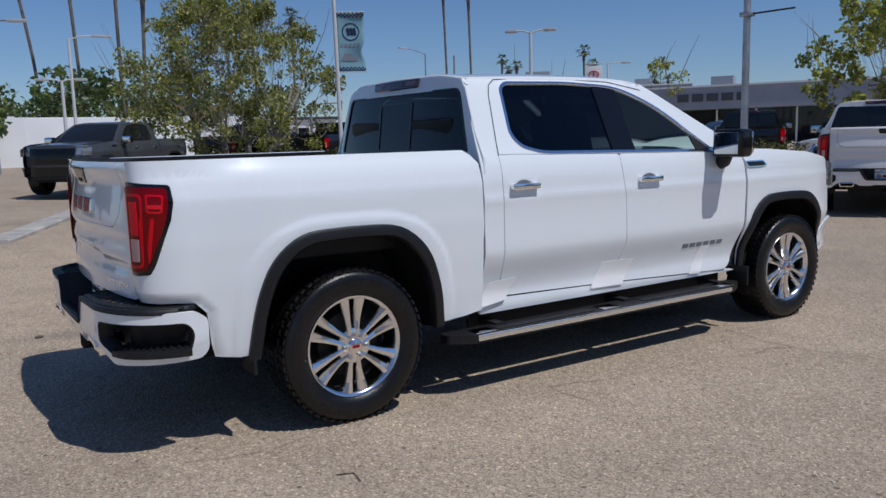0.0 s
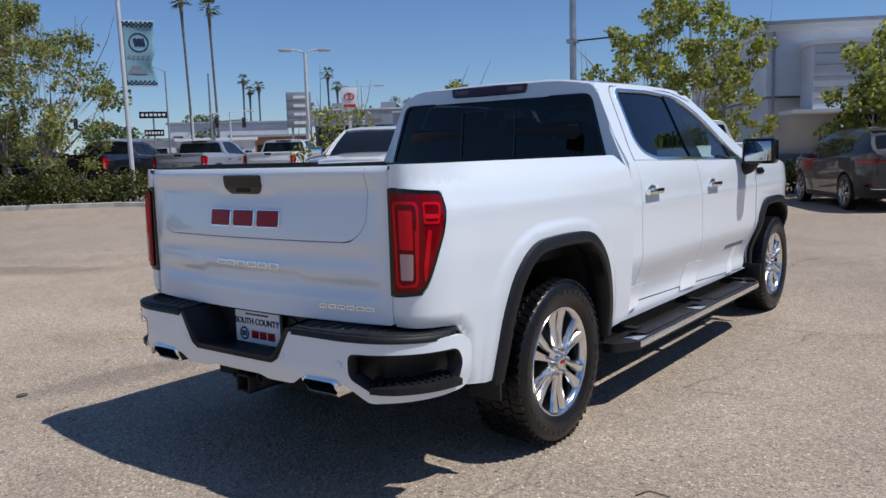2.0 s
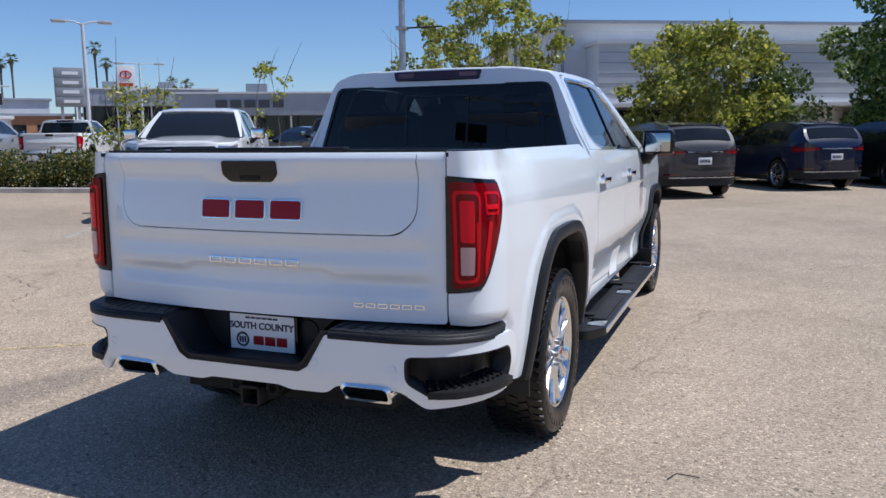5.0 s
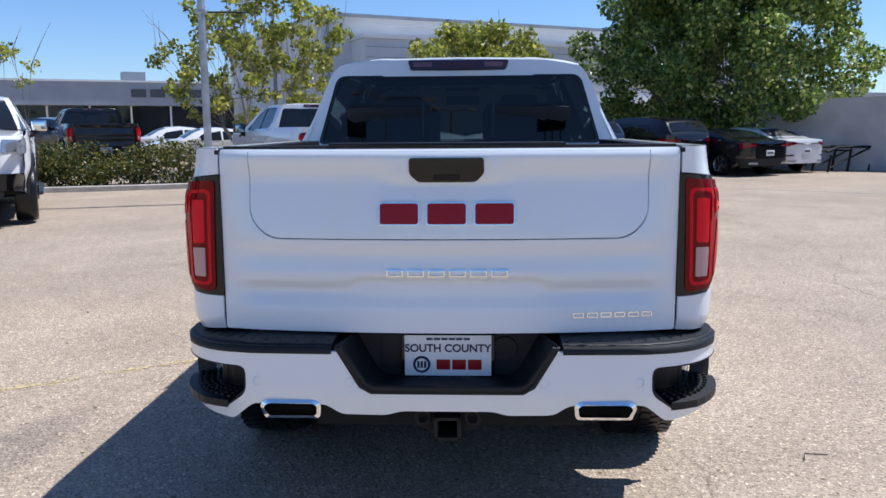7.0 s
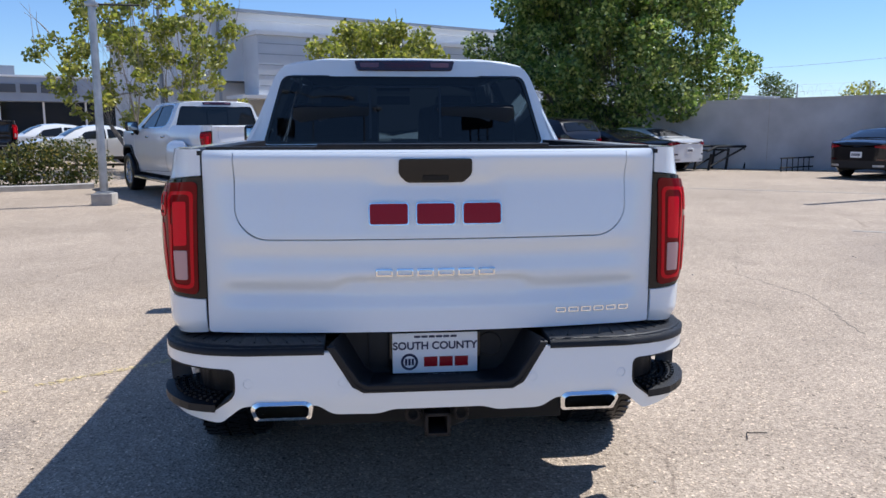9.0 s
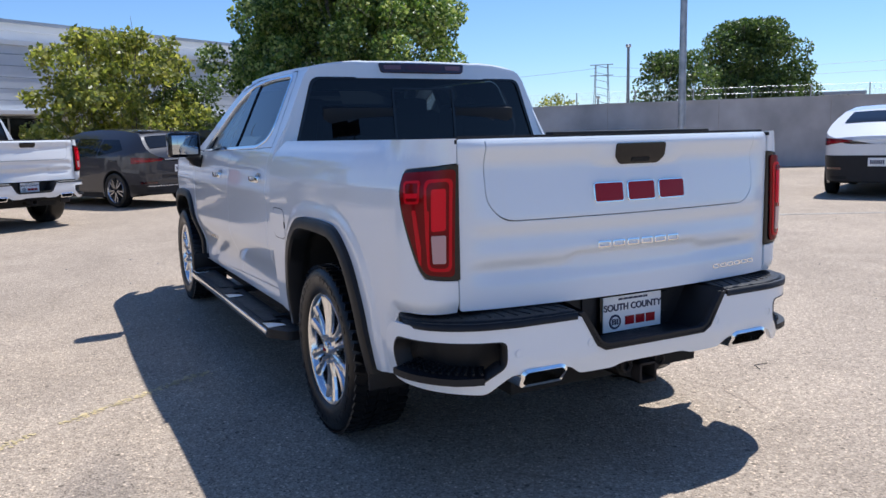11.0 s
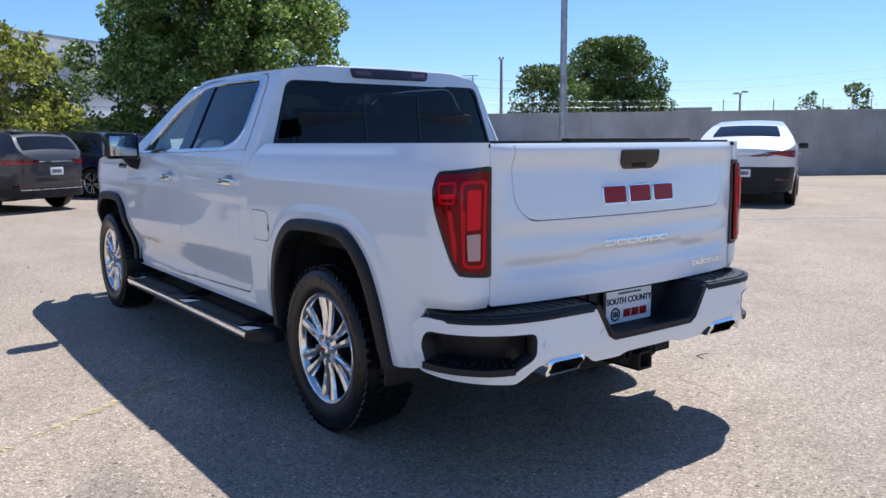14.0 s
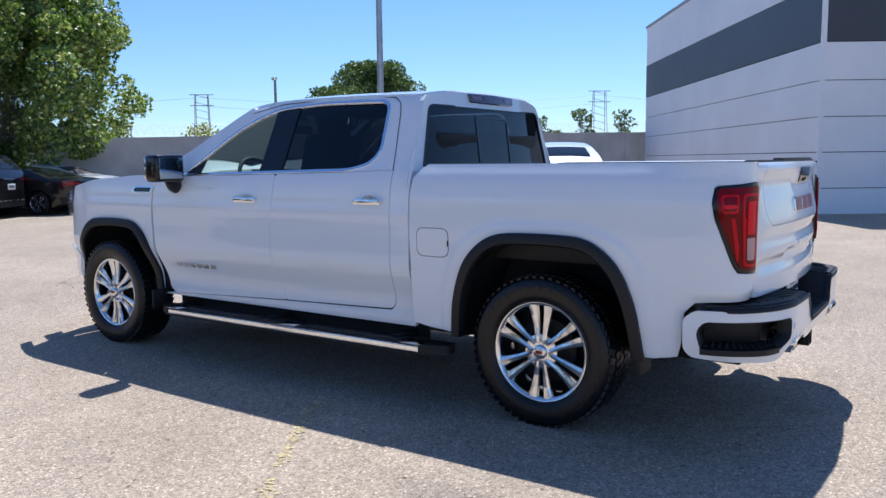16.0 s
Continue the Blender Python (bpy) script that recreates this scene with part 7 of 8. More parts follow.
hedge("low green hedge by the grey building", [(20.6, 3.6), (22.5, 0.6), (23.5, -1.4)], 1.2, 1.0, 6)
hedge("bushy green hedge beside the parked cars", [(-9, 27), (-5, 29), (-1.5, 30)], 2.0, 1.7, 7)


def palm(x, y, h, label, seed, crown=1.3, lean=(0, 0)):
    rr = random.Random(seed)
    P = thing("palm_tree", label, "palm tree", "street palms", at=pose(x, y, lift(x, y)))
    bm = bmesh.new()
    pts = [(lean[0] * t * t + 0.08 * math.sin(3 * t + seed), lean[1] * t * t, h * t) for t in np.linspace(0, 1, 9)]
    add_tube(bm, pts, [0.2, 0.16, 0.145, 0.135, 0.13, 0.13, 0.13, 0.16, 0.26], 9)
    bmesh.ops.recalc_face_normals(bm, faces=bm.faces)
    part("trunk", bm, PALMBARK, P, "slender ringed palm trunk", True)
    tip = Vector(pts[-1])
    bm = bmesh.new()
    for k in range(30):
        a, el = k * 2.4, rr.uniform(-0.7, 1.2)
        d = Vector((math.cos(a) * math.cos(el), math.sin(a) * math.cos(el), math.sin(el)))
        ln = crown * rr.uniform(0.8, 1.1)
        q0 = tip
        s = d.cross(Vector((0, 0, 1))).normalized()
        stalk = tip + d * ln * 0.55
        for j in range(9):
            t = (j - 4) / 4
            e = stalk + (d * (1 - 0.5 * abs(t)) + s * t * 0.9).normalized() * ln * 0.5 + Vector((0, 0, -0.12 * abs(t) - 0.1))
            w = s * 0.05 * crown + Vector((0, 0, 0.02))
            bm.faces.new([bm.verts.new(v) for v in (stalk - w, stalk + w, e)])
        bm.faces.new([bm.verts.new(v) for v in (tip - s * 0.03, tip + s * 0.03, stalk + s * 0.02, stalk - s * 0.02)])
    part("fronds", bm, LEAF_P, P, "tuft of fan fronds")
    bm = bmesh.new()
    for k in range(26):
        a = k * 2.4
        d = Vector((math.cos(a) * 0.3, math.sin(a) * 0.3, -1))
        s = Vector((-math.sin(a), math.cos(a), 0)) * 0.09
        t0 = tip + Vector((math.cos(a) * 0.16, math.sin(a) * 0.16, 0))
        bm.faces.new([bm.verts.new(v) for v in (t0 - s, t0 + s, t0 + d * rr.uniform(0.5, 1.0))])
    part("dry_skirt", bm, PALMBARK, P, "skirt of dry fronds")


for k, (x, y, h, c, ln) in enumerate([(7.3, 69.9, 17, 1.4, (-1.6, 0)), (9.6, 64.5, 16, 1.4, (-0.4, 0)), (11.6, 59.1, 15, 1.4, (0, 0)), (12.9, 57.5, 12.6, 1.3, (0.2, 0)), (20.1, 59.8, 14.5, 1.4, (-0.3, 0)), (31.5, 73.5, 13.6, 1.3, (0, 0)), (27.5, 74.0, 13.3, 1.2, (0, 0)),
                                          (51.6, 74.9, 18.7, 1.5, (-0.3, 0)), (54.0, 73.2, 17.8, 1.6, (-0.3, 0)), (75.2, 94.7, 12.6, 1.15, (0, 0)), (75.9, 94.2, 10.9, 1.0, (0, 0)), (76.9, 93.3, 11.6, 1.15, (0, 0)), (77.6, 79.1, 12.4, 1.2, (0, 0)), (78.6, 78.2, 10.6, 1.1, (0, 0)), (95.4, 81.9, 9.0, 1.3, (0, 0)), (92.9, 77.2, 8.4, 1.3, (0, 0)), (90, 96, 8.8, 1.2, (0, 0))]):
    palm(x, y, h, "tall slender fan palm on the street", 70 + k, c, ln)
# ---- parked vehicles ----
def place(T, x, y, deg, s=1.0):
    T.matrix_world = pose(x, y, lift(x, y), 0, 0, deg) @ Matrix.Diagonal((s, s, s, 1))


PICKUPS = "parked pickup trucks"
ALLOY = mat("dark_alloy", (0.09, 0.09, 0.095), 0.35, 0.8)
SILVERRIM = mat("silver_alloy", (0.55, 0.55, 0.56), 0.25, 0.9)
dually = pickup_truck("white heavy-duty pickup truck with twin rear wheels parked", WHITE2, False, CARGLASS, SILVERRIM, PICKUPS)
for sgn in (1, -1):
    panel("dual_fender", [rounded([(-0.72, 0.55), (-0.6, 1.0), (-0.3, 1.12), (0.3, 1.12), (0.6, 1.0), (0.72, 0.55)], 0.1)], lambda a, c: (a, sgn * (0.99 + 0.16 * max(0, 1 - ((c - 0.8) / 0.34) ** 2) ** 0.5 * max(0, 1 - (a / 0.74) ** 6)), c), WHITE2, dually, (0, sgn, 0), (steps(-0.8, 0.8, 0.1), steps(0.5, 1.2, 0.06)), 0.06, 0, "flared twin-wheel fender")
place(dually, 12.2, 2.75, 30, 1.06)
grey_pk = pickup_truck("graphite grey pickup truck parked nose out by the tree", GREYP, False, CARGLASS, ALLOY, PICKUPS, GLOSSBLK)
place(grey_pk, 3.87, 20.38, -130)
pk = pickup_truck("black pickup truck parked behind the hedge", BLACKP, False, CARGLASS, ALLOY, PICKUPS)
place(pk, 10.6, 22.3, 32)
pk = copy_thing(pk, Matrix.Identity(4))
tagged(pk, "black pickup truck parked beside the dry tree")
place(pk, 7.9, 24.2, 32)
sil = pickup_truck("silver grey pickup truck parked behind the hedge", SILVERP, False, CARGLASS, SILVERRIM, PICKUPS)
place(sil, 13.4, 21.0, 32)
wp = pickup_truck("white pickup truck parked behind the hedge", WHITE2, False, CARGLASS, SILVERRIM, PICKUPS)
place(wp, 16.0, 19.5, 32)
dk = pickup_truck("near-black pickup truck parked tail out behind the hedge", BLACKP, False, CARGLASS, ALLOY, PICKUPS, GLOSSBLK)
place(dk, 21.3, 11.9, 34, 1.12)
ws = pickup_truck("white pickup truck with black bumper standing by the kerb", WHITE2, False, CARGLASS, ALLOY, PICKUPS, GLOSSBLK)
for c in ws.children:
    if c.name.startswith(("front_bumper", "lower_grille")):
        c.data.materials[0] = GLOSSBLK
place(ws, 11.55, 9.75, -151, 1.085)


def car(label, paintm, L, H, hw, wheel_r, wb, rear_axle, prof, belt, windows, rear_glass, front_glass, lamp, category="car", plate_z=0.95, power=7.0, group="parked cars", rims=None, bumperm=None, spoiler=0.0, btop=0.5):
    """A passenger car. prof: the upper outline (x, z) from the rear to the nose; belt(x): the height of the window line."""
    T = thing("parked_car", label, category, group)
    x0, x1 = prof[0][0], prof[-1][0]
    xc, l2 = (x0 + x1) / 2, (x1 - x0) / 2

    def plan(x):
        return max(1 - min(abs(x - xc) / l2, 1) ** power, 0) ** (1 / power)

    def sect(x, z):
        b = belt(x)
        low = 0.94 + 0.06 * math.sin(min(max((z - 0.2) / (b - 0.2), 0), 1) * math.pi * 0.62)
        return low if z < b else low - 0.5 * (z - b) - 0.3 * (z - b) ** 2

    def S(x, z):
        return (x, hw * plan(x) * sect(x, z), z)

    def R(y, z, e=0.0):
        q = min(abs(y) / (hw * sect(x0, z)), 0.999)
        return (xc - l2 * (1 - q ** power) ** (1 / power), y, z)

    def F(y, z):
        q = min(abs(y) / (hw * sect(x1, z)), 0.999)
        return (xc + l2 * (1 - q ** power) ** (1 / power), y, z)
    fx = [xc + l2 * math.copysign(abs(math.cos(t)) ** (2 / power), math.cos(t)) for t in np.linspace(0.02, math.pi - 0.02, 41)]
    gx, gz = sorted(fx + steps(x0, x1, 0.15)), steps(0.2, H, 0.08)
    fa = rear_axle + wb

    def arch_pts(cx):
        r = wheel_r + 0.05
        return [(cx + r * math.cos(t), wheel_r + r * math.sin(t)) for t in np.linspace(-0.35, math.pi + 0.35, 15)]
    for sgn in (1, -1):
        sf = S if sgn > 0 else flip(S)
        o = list(prof) + [(x1, 0.32), (fa + wheel_r + 0.15, 0.22)] + arch_pts(fa) + [(fa - wheel_r - 0.12, 0.24), (rear_axle + wheel_r + 0.12, 0.24)] + arch_pts(rear_axle) + [(rear_axle - wheel_r - 0.12, 0.26), (x0, 0.4)]
        panel("body_side", [o], sf, paintm, T, (0, sgn, 0), (gx, gz), 0.05, 0, "painted body side", 0.1)
        sill = [(rear_axle + wheel_r + 0.1, 0.22), (fa - wheel_r - 0.1, 0.22), (fa - wheel_r - 0.08, 0.33), (rear_axle + wheel_r + 0.08, 0.33)]
        panel("sill_trim", [sill], sf, PLASTIC, T, (0, sgn, 0), (gx, ()), 0.02, 0.006)
        for w in windows:
            panel("side_window", [rounded(w, 0.04)], sf, CARGLASS, T, (0, sgn, 0), (gx, gz), 0.004, 0.006, "dark side glass")
        for xs in (windows[0][0][0] + 0.25, windows[-1][0][0] + 0.25):
            box_part("door_handle", (xs, sgn * (S(xs, belt(xs) - 0.13)[1] + 0.012), belt(xs) - 0.13), (0.18, 0.02, 0.03), paintm, T, 0.006)
        for xs in (windows[-1][0][0] - 0.02,):
            panel("door_seam", [[(xs, 0.35), (xs + 0.012, 0.35), (xs + 0.012, belt(xs)), (xs, belt(xs))]], sf, DARK, T, (0, sgn, 0), ((), gz), 0, 0.003)
        mx = windows[-1][1][0] - 0.12
        bm = bmesh.new()
        add_box(bm, (mx, sgn * (hw + 0.06), belt(mx) + 0.06), (0.13, 0.2, 0.13), 0.035)
        part("mirror", bm, GLOSSBLK if btop > 0.7 else paintm, T, "", True)
        for cx in (rear_axle, fa):
            wl = new("wheel")
            wl.parent = T
            wl.matrix_local = pose(cx, sgn * (hw - 0.03), wheel_r, 0, 0, 0 if sgn > 0 else 180)
            k = wheel_r / 0.4
            revolve_part("tyre", [(0.28 * k, -0.005), (0.34 * k, 0.012), (0.385 * k, 0.0), (0.4 * k, -0.04), (0.4 * k, -0.17), (0.37 * k, -0.2)], RUBBER, wl, 32)
            revolve_part("rim", [(0.26 * k, -0.15), (0.265 * k, -0.02), (0.285 * k, 0.004), (0.29 * k, -0.006)], rims or SILVERRIM, wl, 32)
            bm = bmesh.new()
            for q in range(10):
                a = q * math.pi / 5 + (0.12 if q % 2 else -0.12)
                b0, b1 = 0.05 * k, 0.268 * k
                lo = [(b0 * math.cos(a - 0.25), b0 * math.sin(a - 0.25)), (b1 * math.cos(a - 0.07), b1 * math.sin(a - 0.07)), (b1 * math.cos(a + 0.07), b1 * math.sin(a + 0.07)), (b0 * math.cos(a + 0.25), b0 * math.sin(a + 0.25))]
                add_prism(bm, lo, -0.04, -0.008, lambda p, r, e: (p, e, r))
            bmesh.ops.recalc_face_normals(bm, faces=bm.faces)
            part("spokes", bm, rims or SILVERRIM, wl)
            revolve_part("wheel_back", [(0.001, -0.1), (0.265 * k, -0.1)], DARK, wl, 20)
            bm = bmesh.new()
            ap = arch_pts(cx)
            rr = [[bm.verts.new((a, sgn * yy, c)) for yy in (hw * 0.95, hw * 0.5)] for a, c in ap]
            for r0, r1 in zip(rr, rr[1:]):
                bm.faces.new((r0[0], r0[1], r1[1], r1[0]))
            bm.faces.new([r[1] for r in rr])
            part("arch_liner", bm, DARK, T)
    # top skin between the sides
    pts = dense([tuple(p) for p in prof], 0.1)
    pts = [p for p in pts if x0 <= p[0] <= x1]
    cut = pts.index(min(pts, key=lambda p: math.dist(p, prof[-1])))
    pts = pts[:cut + 1]
    n = 13

    def top(i, v):
        a = pts[min(max(i, 0), len(pts) - 1)]
        y = S(a[0], a[1])[1] * v
        return Vector((a[0], y, a[1] + 0.05 * (1 - v * v) * min(1, S(a[0], a[1])[1] / hw)))
    bm = bmesh.new()
    rows = [[bm.verts.new(top(i, v)) for v in np.linspace(-1, 1, n)] for i in range(len(pts))]
    for r0, r1 in zip(rows, rows[1:]):
        for k in range(n - 1):
            bm.faces.new((r0[k], r0[k + 1], r1[k + 1], r1[k]))
    bmesh.ops.recalc_face_normals(bm, faces=bm.faces)
    part("top_skin", bm, paintm, T, "painted hood, roof and tail", True)

    def strip(name, xa, xb, w, material, lab, lift_=0.012):
        """Glass laid on the top skin between two stretches of x (walking along the outline)."""
        ids = [i for i, p in enumerate(pts) if xa <= p[0] <= xb and (p[1] > belt(p[0]) - 0.12)]
        b2 = bmesh.new()
        rws = []
        for i in ids:
            t = (top(min(i + 1, len(pts) - 1), 0) - top(max(i - 1, 0), 0)).normalized()
            nn = Vector((-t.z, 0, t.x))
            if nn.z < 0:
                nn = -nn
            rws.append([b2.verts.new(top(i, v * w) + nn * lift_) for v in np.linspace(-1, 1, n)])
        for r0, r1 in zip(rws, rws[1:]):
            for k in range(n - 1):
                b2.faces.new((r0[k], r0[k + 1], r1[k + 1], r1[k]))
        bmesh.ops.recalc_face_normals(b2, faces=b2.faces)
        part(name, b2, material, T, lab, True)
    kind_ = lamp[3]
    strip("rear_window", *rear_glass, 0.88 if kind_ == "bar" else 0.74, CARGLASS, "dark rear window")
    strip("windscreen", *front_glass, 0.9, CARGLASS, "windscreen")
    # tail: lamps, plate, bumper trim, handle strip
    z0, z1, y0, kind = lamp
    ry = steps(-hw, hw, 0.06)
    for sgn in (1, -1):
        zm = (z0 + z1) / 2
        sh = [(sgn * y0, zm + 0.02), (sgn * y0 * 1.03, zm + 0.035), (sgn * hw * 0.93, z1 + 0.03), (sgn * hw * 0.93, z0 - 0.02)]
        tl = panel("tail_lamp", [rounded(sh, 0.02)], R, WEDGERED, T, (-1, 0, 0), (ry, ()), 0.01, 0.012, "red tail lamp")
        panel("lamp_bar", [[(sgn * (y0 + 0.05), (z0 + z1) / 2 + 0.005), (sgn * hw * 0.9, (z0 + z1) / 2 + 0.012), (sgn * hw * 0.9, (z0 + z1) / 2 - 0.012), (sgn * (y0 + 0.05), (z0 + z1) / 2 - 0.005)]], R, FARRED, tl, (-1, 0, 0), (ry, ()), 0.003, 0.016)
        lo = panel("reflector", [[(sgn * hw * 0.6, 0.52), (sgn * hw * 0.85, 0.52), (sgn * hw * 0.85, 0.56), (sgn * hw * 0.6, 0.56)]], R, REDDARK, T, (-1, 0, 0), (ry, ()), 0.004, 0.014)
        ex = panel("exhaust_trim", [rounded([(sgn * hw * 0.5, 0.34), (sgn * hw * 0.78, 0.35), (sgn * hw * 0.78, 0.4), (sgn * hw * 0.5, 0.4)], 0.015)], R, STEEL if kind == "plain" and btop < 0.7 else DARK, T, (-1, 0, 0), (ry, ()), 0.02, 0.012, "dull exhaust trim")
        panel("headlamp", [rounded([(sgn * hw * 0.5, 0.66), (sgn * hw * 0.92, 0.7), (sgn * hw * 0.92, 0.82), (sgn * hw * 0.5, 0.76)], 0.02)], F, HEADLENS, T, (1, 0, 0), (ry, ()), 0.01, 0.012)
    panel("lower_bumper", [rounded([(-hw * 0.9, 0.3), (hw * 0.9, 0.3), (hw * 0.94, btop), (-hw * 0.94, btop)], 0.04)], R, bumperm or PLASTIC, T, (-1, 0, 0), (ry, ()), 0.04, 0.008, "painted lower bumper" if bumperm is paintm else "dark lower bumper")
    if kind == "bar":
        for zz, mm in ((0.7, paintm), (0.58, paintm)):
            panel("bumper_ledge", [rounded([(-hw * 0.72, zz), (hw * 0.72, zz), (hw * 0.78, zz + 0.035), (-hw * 0.78, zz + 0.035)], 0.01)], R, mm, T, (-1, 0, 0.3), (ry, ()), 0.03, 0.028)
    if kind == "bar":
        panel("bright_strip", [[(-hw * 0.75, 0.46), (hw * 0.75, 0.46), (hw * 0.78, 0.48), (-hw * 0.78, 0.48)]], R, SATIN, T, (-1, 0, 0), (ry, ()), 0.006, 0.014)
    pl = box_part("number_plate", (R(0, plate_z)[0] - 0.012, 0, plate_z), (0.012, 0.31, 0.155), PLATEW, T, 0.003, "white number plate with plain bars")
    bars(pl, "plate_bar", lambda a, c, d: (R(0, plate_z)[0] - 0.018 - d, a, c), [(-0.11 + 0.034 * k, -0.085 + 0.034 * k, plate_z - 0.035, plate_z + 0.035) for k in range(7)], INKBLUE, 0.002)
    panel("tail_strip", [[(-y0 + 0.02, z1 - 0.035), (y0 - 0.02, z1 - 0.035), (y0 - 0.02, z1 - 0.01), (-y0 + 0.02, z1 - 0.01)]], R, CHROME if kind == "bar" else paintm, T, (-1, 0, 0), (ry, ()), 0.006, 0.01)
    panel("grille", [rounded([(-hw * 0.42, 0.4), (hw * 0.42, 0.4), (hw * 0.45, 0.72), (-hw * 0.45, 0.72)], 0.06)], F, GLOSSBLK, T, (1, 0, 0), (ry, ()), 0.01, 0.012, "dark grille")
    if spoiler:
        xr = spoiler
        zr = max(p[1] for p in prof if abs(p[0] - xr) < 0.3)
        bm = bmesh.new()
        add_box(bm, (xr, 0, zr + 0.035), (0.22, hw * 1.25, 0.025), 0.01)
        part("roof_spoiler", bm, paintm, T, "", True)
    box_part("underbody", (xc, 0, 0.33), (2 * l2 * 0.86, hw * 1.5, 0.14), DARK, T, 0)
    return T


def suv(label, paintm, rims=None, category="car", coupe=False):
    if coupe:
        prof = [(-2.42, 0.98), (-2.36, 1.1), (-2.1, 1.2), (-1.7, 1.4), (-1.2, 1.6), (-0.5, 1.7), (0.1, 1.69), (0.5, 1.6), (0.95, 1.36), (1.3, 1.17), (1.8, 1.12), (2.25, 1.0), (2.42, 0.85)]
        rg, fg = (-1.86, -1.26), (0.5, 1.24)
        wins = [[(-1.55, 1.22), (-0.55, 1.16), (-0.55, 1.52), (-1.05, 1.48)], [(-0.48, 1.155), (0.6, 1.1), (0.2, 1.48), (-0.48, 1.53)]]
        return car(label, paintm, 4.84, 1.72, 1.0, 0.38, 2.92, -1.42, prof, lambda x: 1.13 - 0.03 * x, wins, rg, fg, (0.98, 1.08, 0.42, "plain"), category, 0.66, 6, "parked cars", rims, PLASTIC, 0.0, 0.78)
    prof = [(-2.4, 0.98), (-2.385, 1.08), (-2.33, 1.17), (-2.06, 1.5), (-1.93, 1.585), (-1.3, 1.66), (-0.5, 1.69), (0.1, 1.66), (0.5, 1.55), (0.95, 1.3), (1.25, 1.13), (1.8, 1.08), (2.25, 0.95), (2.4, 0.8)]
    wins = [[(-1.7, 1.24), (-0.9, 1.12), (-0.9, 1.47), (-1.45, 1.46)], [(-0.84, 1.115), (0.02, 1.08), (0.02, 1.5), (-0.84, 1.48)], [(0.08, 1.075), (0.95, 1.05), (0.45, 1.4), (0.08, 1.5)]]
    return car(label, paintm, 4.8, 1.7, 0.98, 0.38, 2.88, -1.4, prof, lambda x: 1.1 - 0.03 * x, wins, (-2.31, -1.98), (0.48, 1.2), (0.96, 1.05, 0.42, "bar"), category, 0.83, 5.5, "parked cars", rims, None, -1.85)


def sedan(label, paintm, low=0.0, rims=None, soft_top=False):
    prof = [(-2.4, 0.86), (-2.36, 0.96), (-2.2, 1.02 - low * 0.3), (-1.75, 1.04 - low * 0.3), (-1.35, 1.2 - low * 0.5), (-0.9, 1.37 - low), (-0.3, 1.43 - low), (0.2, 1.4 - low), (0.6, 1.26 - low), (1.05, 1.0), (1.7, 0.93), (2.2, 0.82), (2.38, 0.7)]
    wins = [[(-1.3, 1.06 - low * 0.3), (-0.45, 0.97), (-0.45, 1.3 - low), (-0.9, 1.28 - low)], [(-0.38, 0.965), (0.6, 0.95), (0.3, 1.2 - low), (-0.38, 1.31 - low)]]
    T = car(label, paintm, 4.78, 1.45, 0.92, 0.33, 2.85, -1.4, prof, lambda x: 0.95 - 0.01 * x, wins, (-1.72, -0.92), (0.25, 1.02), (0.8, 0.93, 0.45, "plain"), "car", 0.66, 7, "parked cars", rims, paintm if paintm is WHITE2 else None)
    if soft_top:
        for c in T.children:
            if c.name.startswith("rear_window"):
                c.data.materials[0] = TRIMIN
    return T


place(suv("graphite grey sport utility car parked tail out", BROWNP, SILVERRIM), 16.6, 0.45, 30)
place(suv("dark navy sport utility car parked under the big tree", NAVYP), 19.9, -2.4, 30)
place(suv("black sport utility car parked under the big tree", BLACKP, ALLOY), 21.3, -5.1, 30)
place(sedan("black low car parked under the big tree", BLACKP, 0.1), 21.2, -7.3, 28)
place(sedan("white convertible with a dark soft top parked under the big tree", WHITE2, 0.06, None, True), 22.6, -8.9, 28)
place(sedan("black saloon car standing by the boundary wall", BLACKP, 0.05), 17.5, -15.05, -62)
place(suv("white coupe-roofed sport utility car parked tail out", WHITE2, ALLOY, "car", True), 7.4, -14.6, -62, 1.06)
place(sedan("white saloon car parked behind the island", WHITE2), 26.5, 10.2, 120)
place(sedan("white saloon car parked behind the island", WHITE2), 29.6, 12.8, 120)
place(suv("black sport utility car parked nose out beyond the tree", BLACKP, ALLOY), -1.6, 20.9, -95)
place(suv("black sport utility car parked behind the lamp pole", BLACKP, ALLOY), 25.2, 15.8, 60)


# ---- small things ----
def iron_frame(x, y, deg):
    """Old wrought-iron frames leaning at the foot of the wall."""
    F = thing("iron_frame", "rusty dark iron bench frame at the foot of the wall", "bench frame", at=pose(x, y, lift(x, y), 0, 0, deg))
    for yy in (0, 0.55):
        tube_part("rail", [(-1.6, yy, 0.62), (-1.1, yy, 0.76), (0.6, yy, 0.74), (1.3, yy, 0.62), (1.7, yy, 0.4)], 0.045, DARK, F, 6)
        for xx in (-1.5, -0.6, 0.4, 1.4):
            tube_part("leg", [(xx, yy, 0), (xx + 0.12, yy, 0.7 if abs(xx) < 1.3 else 0.52)], 0.04, DARK, F, 6)
        tube_part("brace", [(-1.5, yy, 0.1), (0.4, yy, 0.72)], 0.03, DARK, F, 6)
    for xx in (-1.4, -0.5, 0.4, 1.3):
        tube_part("cross_bar", [(xx, 0, 0.64), (xx, 0.55, 0.64)], 0.03, DARK, F, 6)


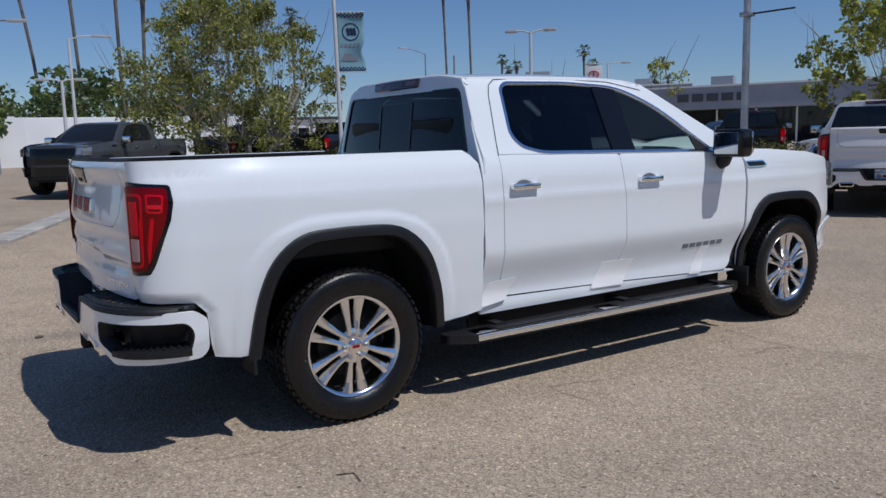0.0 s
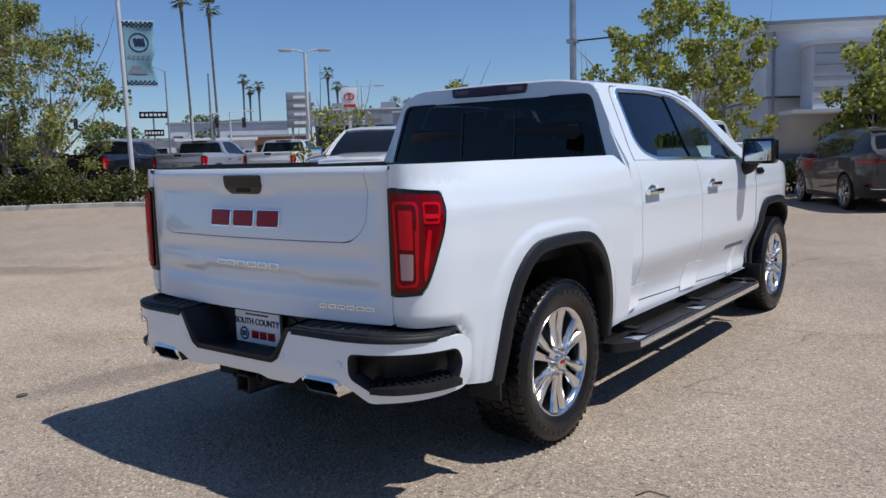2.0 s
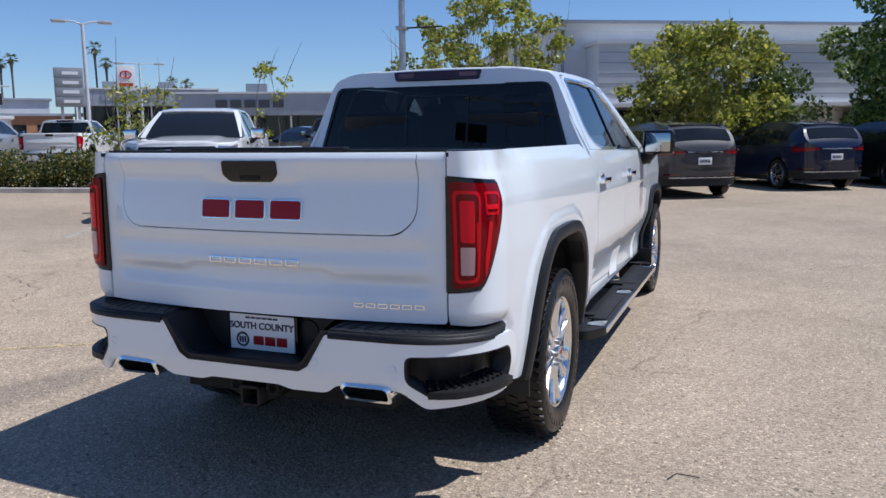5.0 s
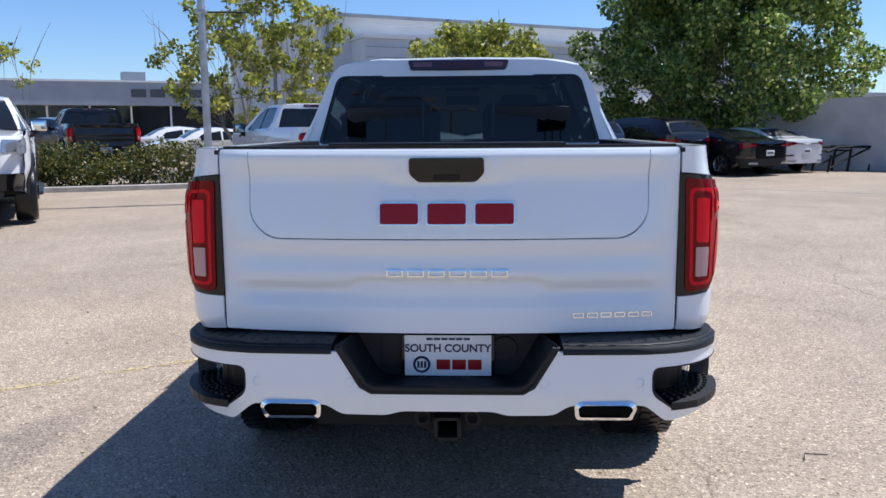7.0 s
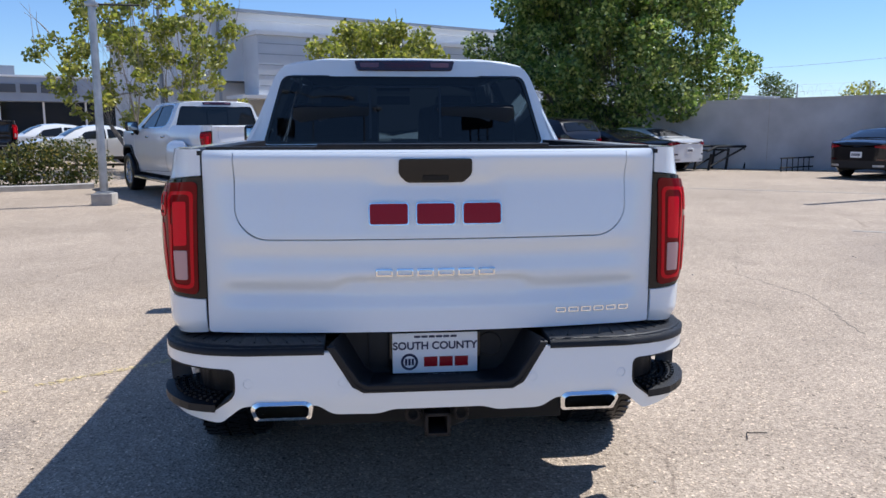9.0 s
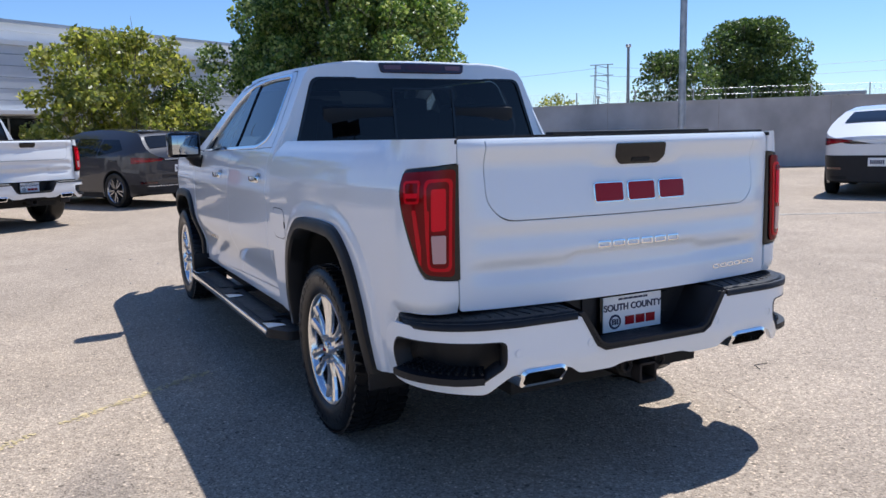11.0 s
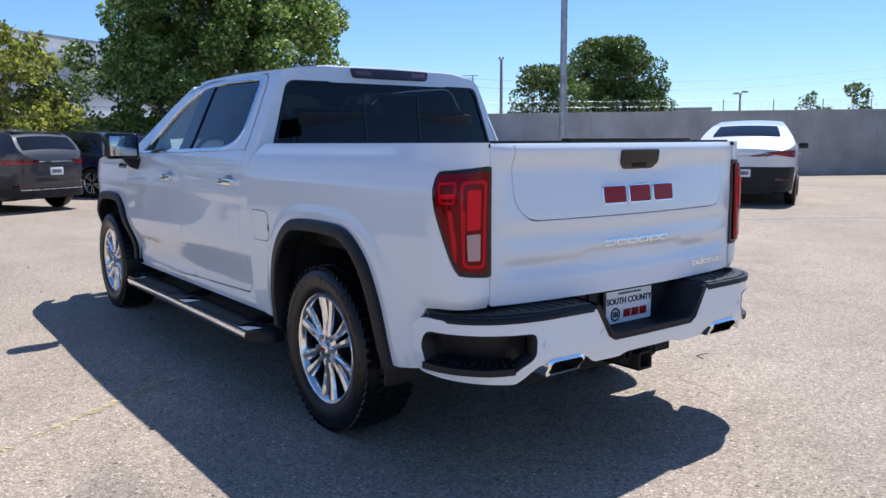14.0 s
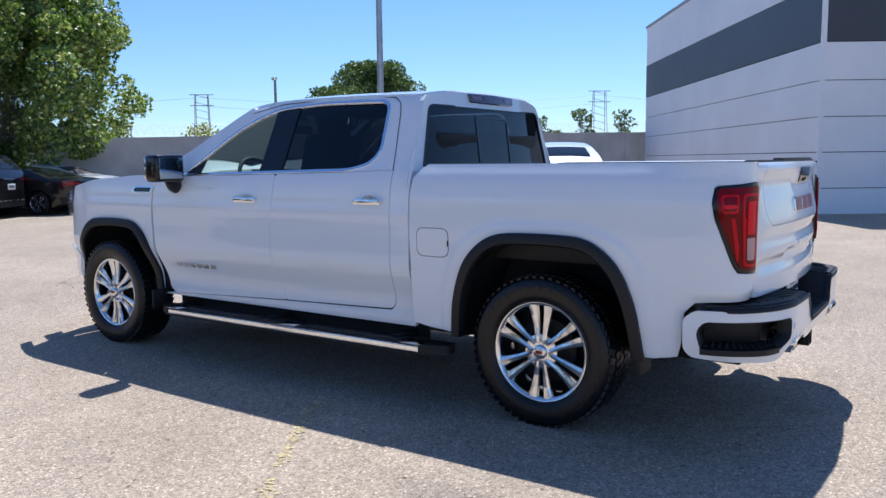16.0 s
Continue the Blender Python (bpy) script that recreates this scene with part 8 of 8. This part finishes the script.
iron_frame(21.6, -12.15, -61)
L = thing("low_railing", "low dark iron railing at the foot of the wall", "railing", at=pose(20.62, -14.05, 0, 0, 0, -61))
for z in (0.12, 0.42):
    tube_part("rail", [(-1.5, 0, z), (2.6, 0, z)], 0.025, DARK, L, 6)
for k in range(14):
    tube_part("bar", [(-1.45 + 0.31 * k, 0, 0), (-1.45 + 0.31 * k, 0, 0.42)], 0.016, DARK, L, 5)
B = thing("red_reel", "red hose reel standing by the hedge", "hose reel", at=pose(18.6, 3.6, lift(18.6, 3.6), 0, 0, 30))
tube_part("drum", [(0, -0.12, 0.95), (0, 0.12, 0.95)], 0.3, REDBALL, B, 20)
tube_part("stand", [(0, 0, 0), (0, 0, 0.7)], 0.05, POLEG, B, 8)
R = thing("red_ball", "red round sign ball on a thin post", "ball sign", at=pose(10.1, 36.1, lift(10, 36)))
revolve_part("ball", [(0.001, 2.23), (0.17, 2.28), (0.27, 2.48), (0.17, 2.68), (0.001, 2.73)], REDBALL, R, 20, "Z")
tube_part("post", [(0, 0, 0), (0, 0, 2.25)], 0.03, POLEW, R, 6)
tagged(tube_part("bent_wire", [(-0.40, -1.53, 0.006), (-0.33, -1.56, 0.006), (-0.345, -1.655, 0.008)], 0.0025, DARK, None, 5), "thin bent black wire lying on the asphalt", "wire")
bm = bmesh.new()
bmesh.ops.create_icosphere(bm, subdivisions=2, radius=0.035)
bmesh.ops.transform(bm, matrix=Matrix.Translation((-1.14, 2.19, 0.008)) @ Matrix.Diagonal((1, 0.8, 0.3, 1)), verts=bm.verts)
tagged(part("asphalt_lump", bm, TAR, None, "", True), "small dark lump of tar on the asphalt", "lump")
rr = random.Random(9)
bm = bmesh.new()
for k in range(220):
    x, y = rr.uniform(-6, 12), rr.uniform(-9, 10)
    if abs(y) < 0.9 and -1 < x < 4.5:
        continue
    r = rr.uniform(0.004, 0.013)
    vs = bmesh.ops.create_icosphere(bm, subdivisions=1, radius=r)["verts"]
    bmesh.ops.transform(bm, matrix=Matrix.Translation((x, y, lift(x, y) + r * 0.5)) @ Matrix.Diagonal((1, rr.uniform(0.6, 1.4), 0.6, 1)), verts=vs)
tagged(part("gravel", bm, CONCRETE, None), "loose pebbles and grit on the asphalt", "gravel", kind="stuff")
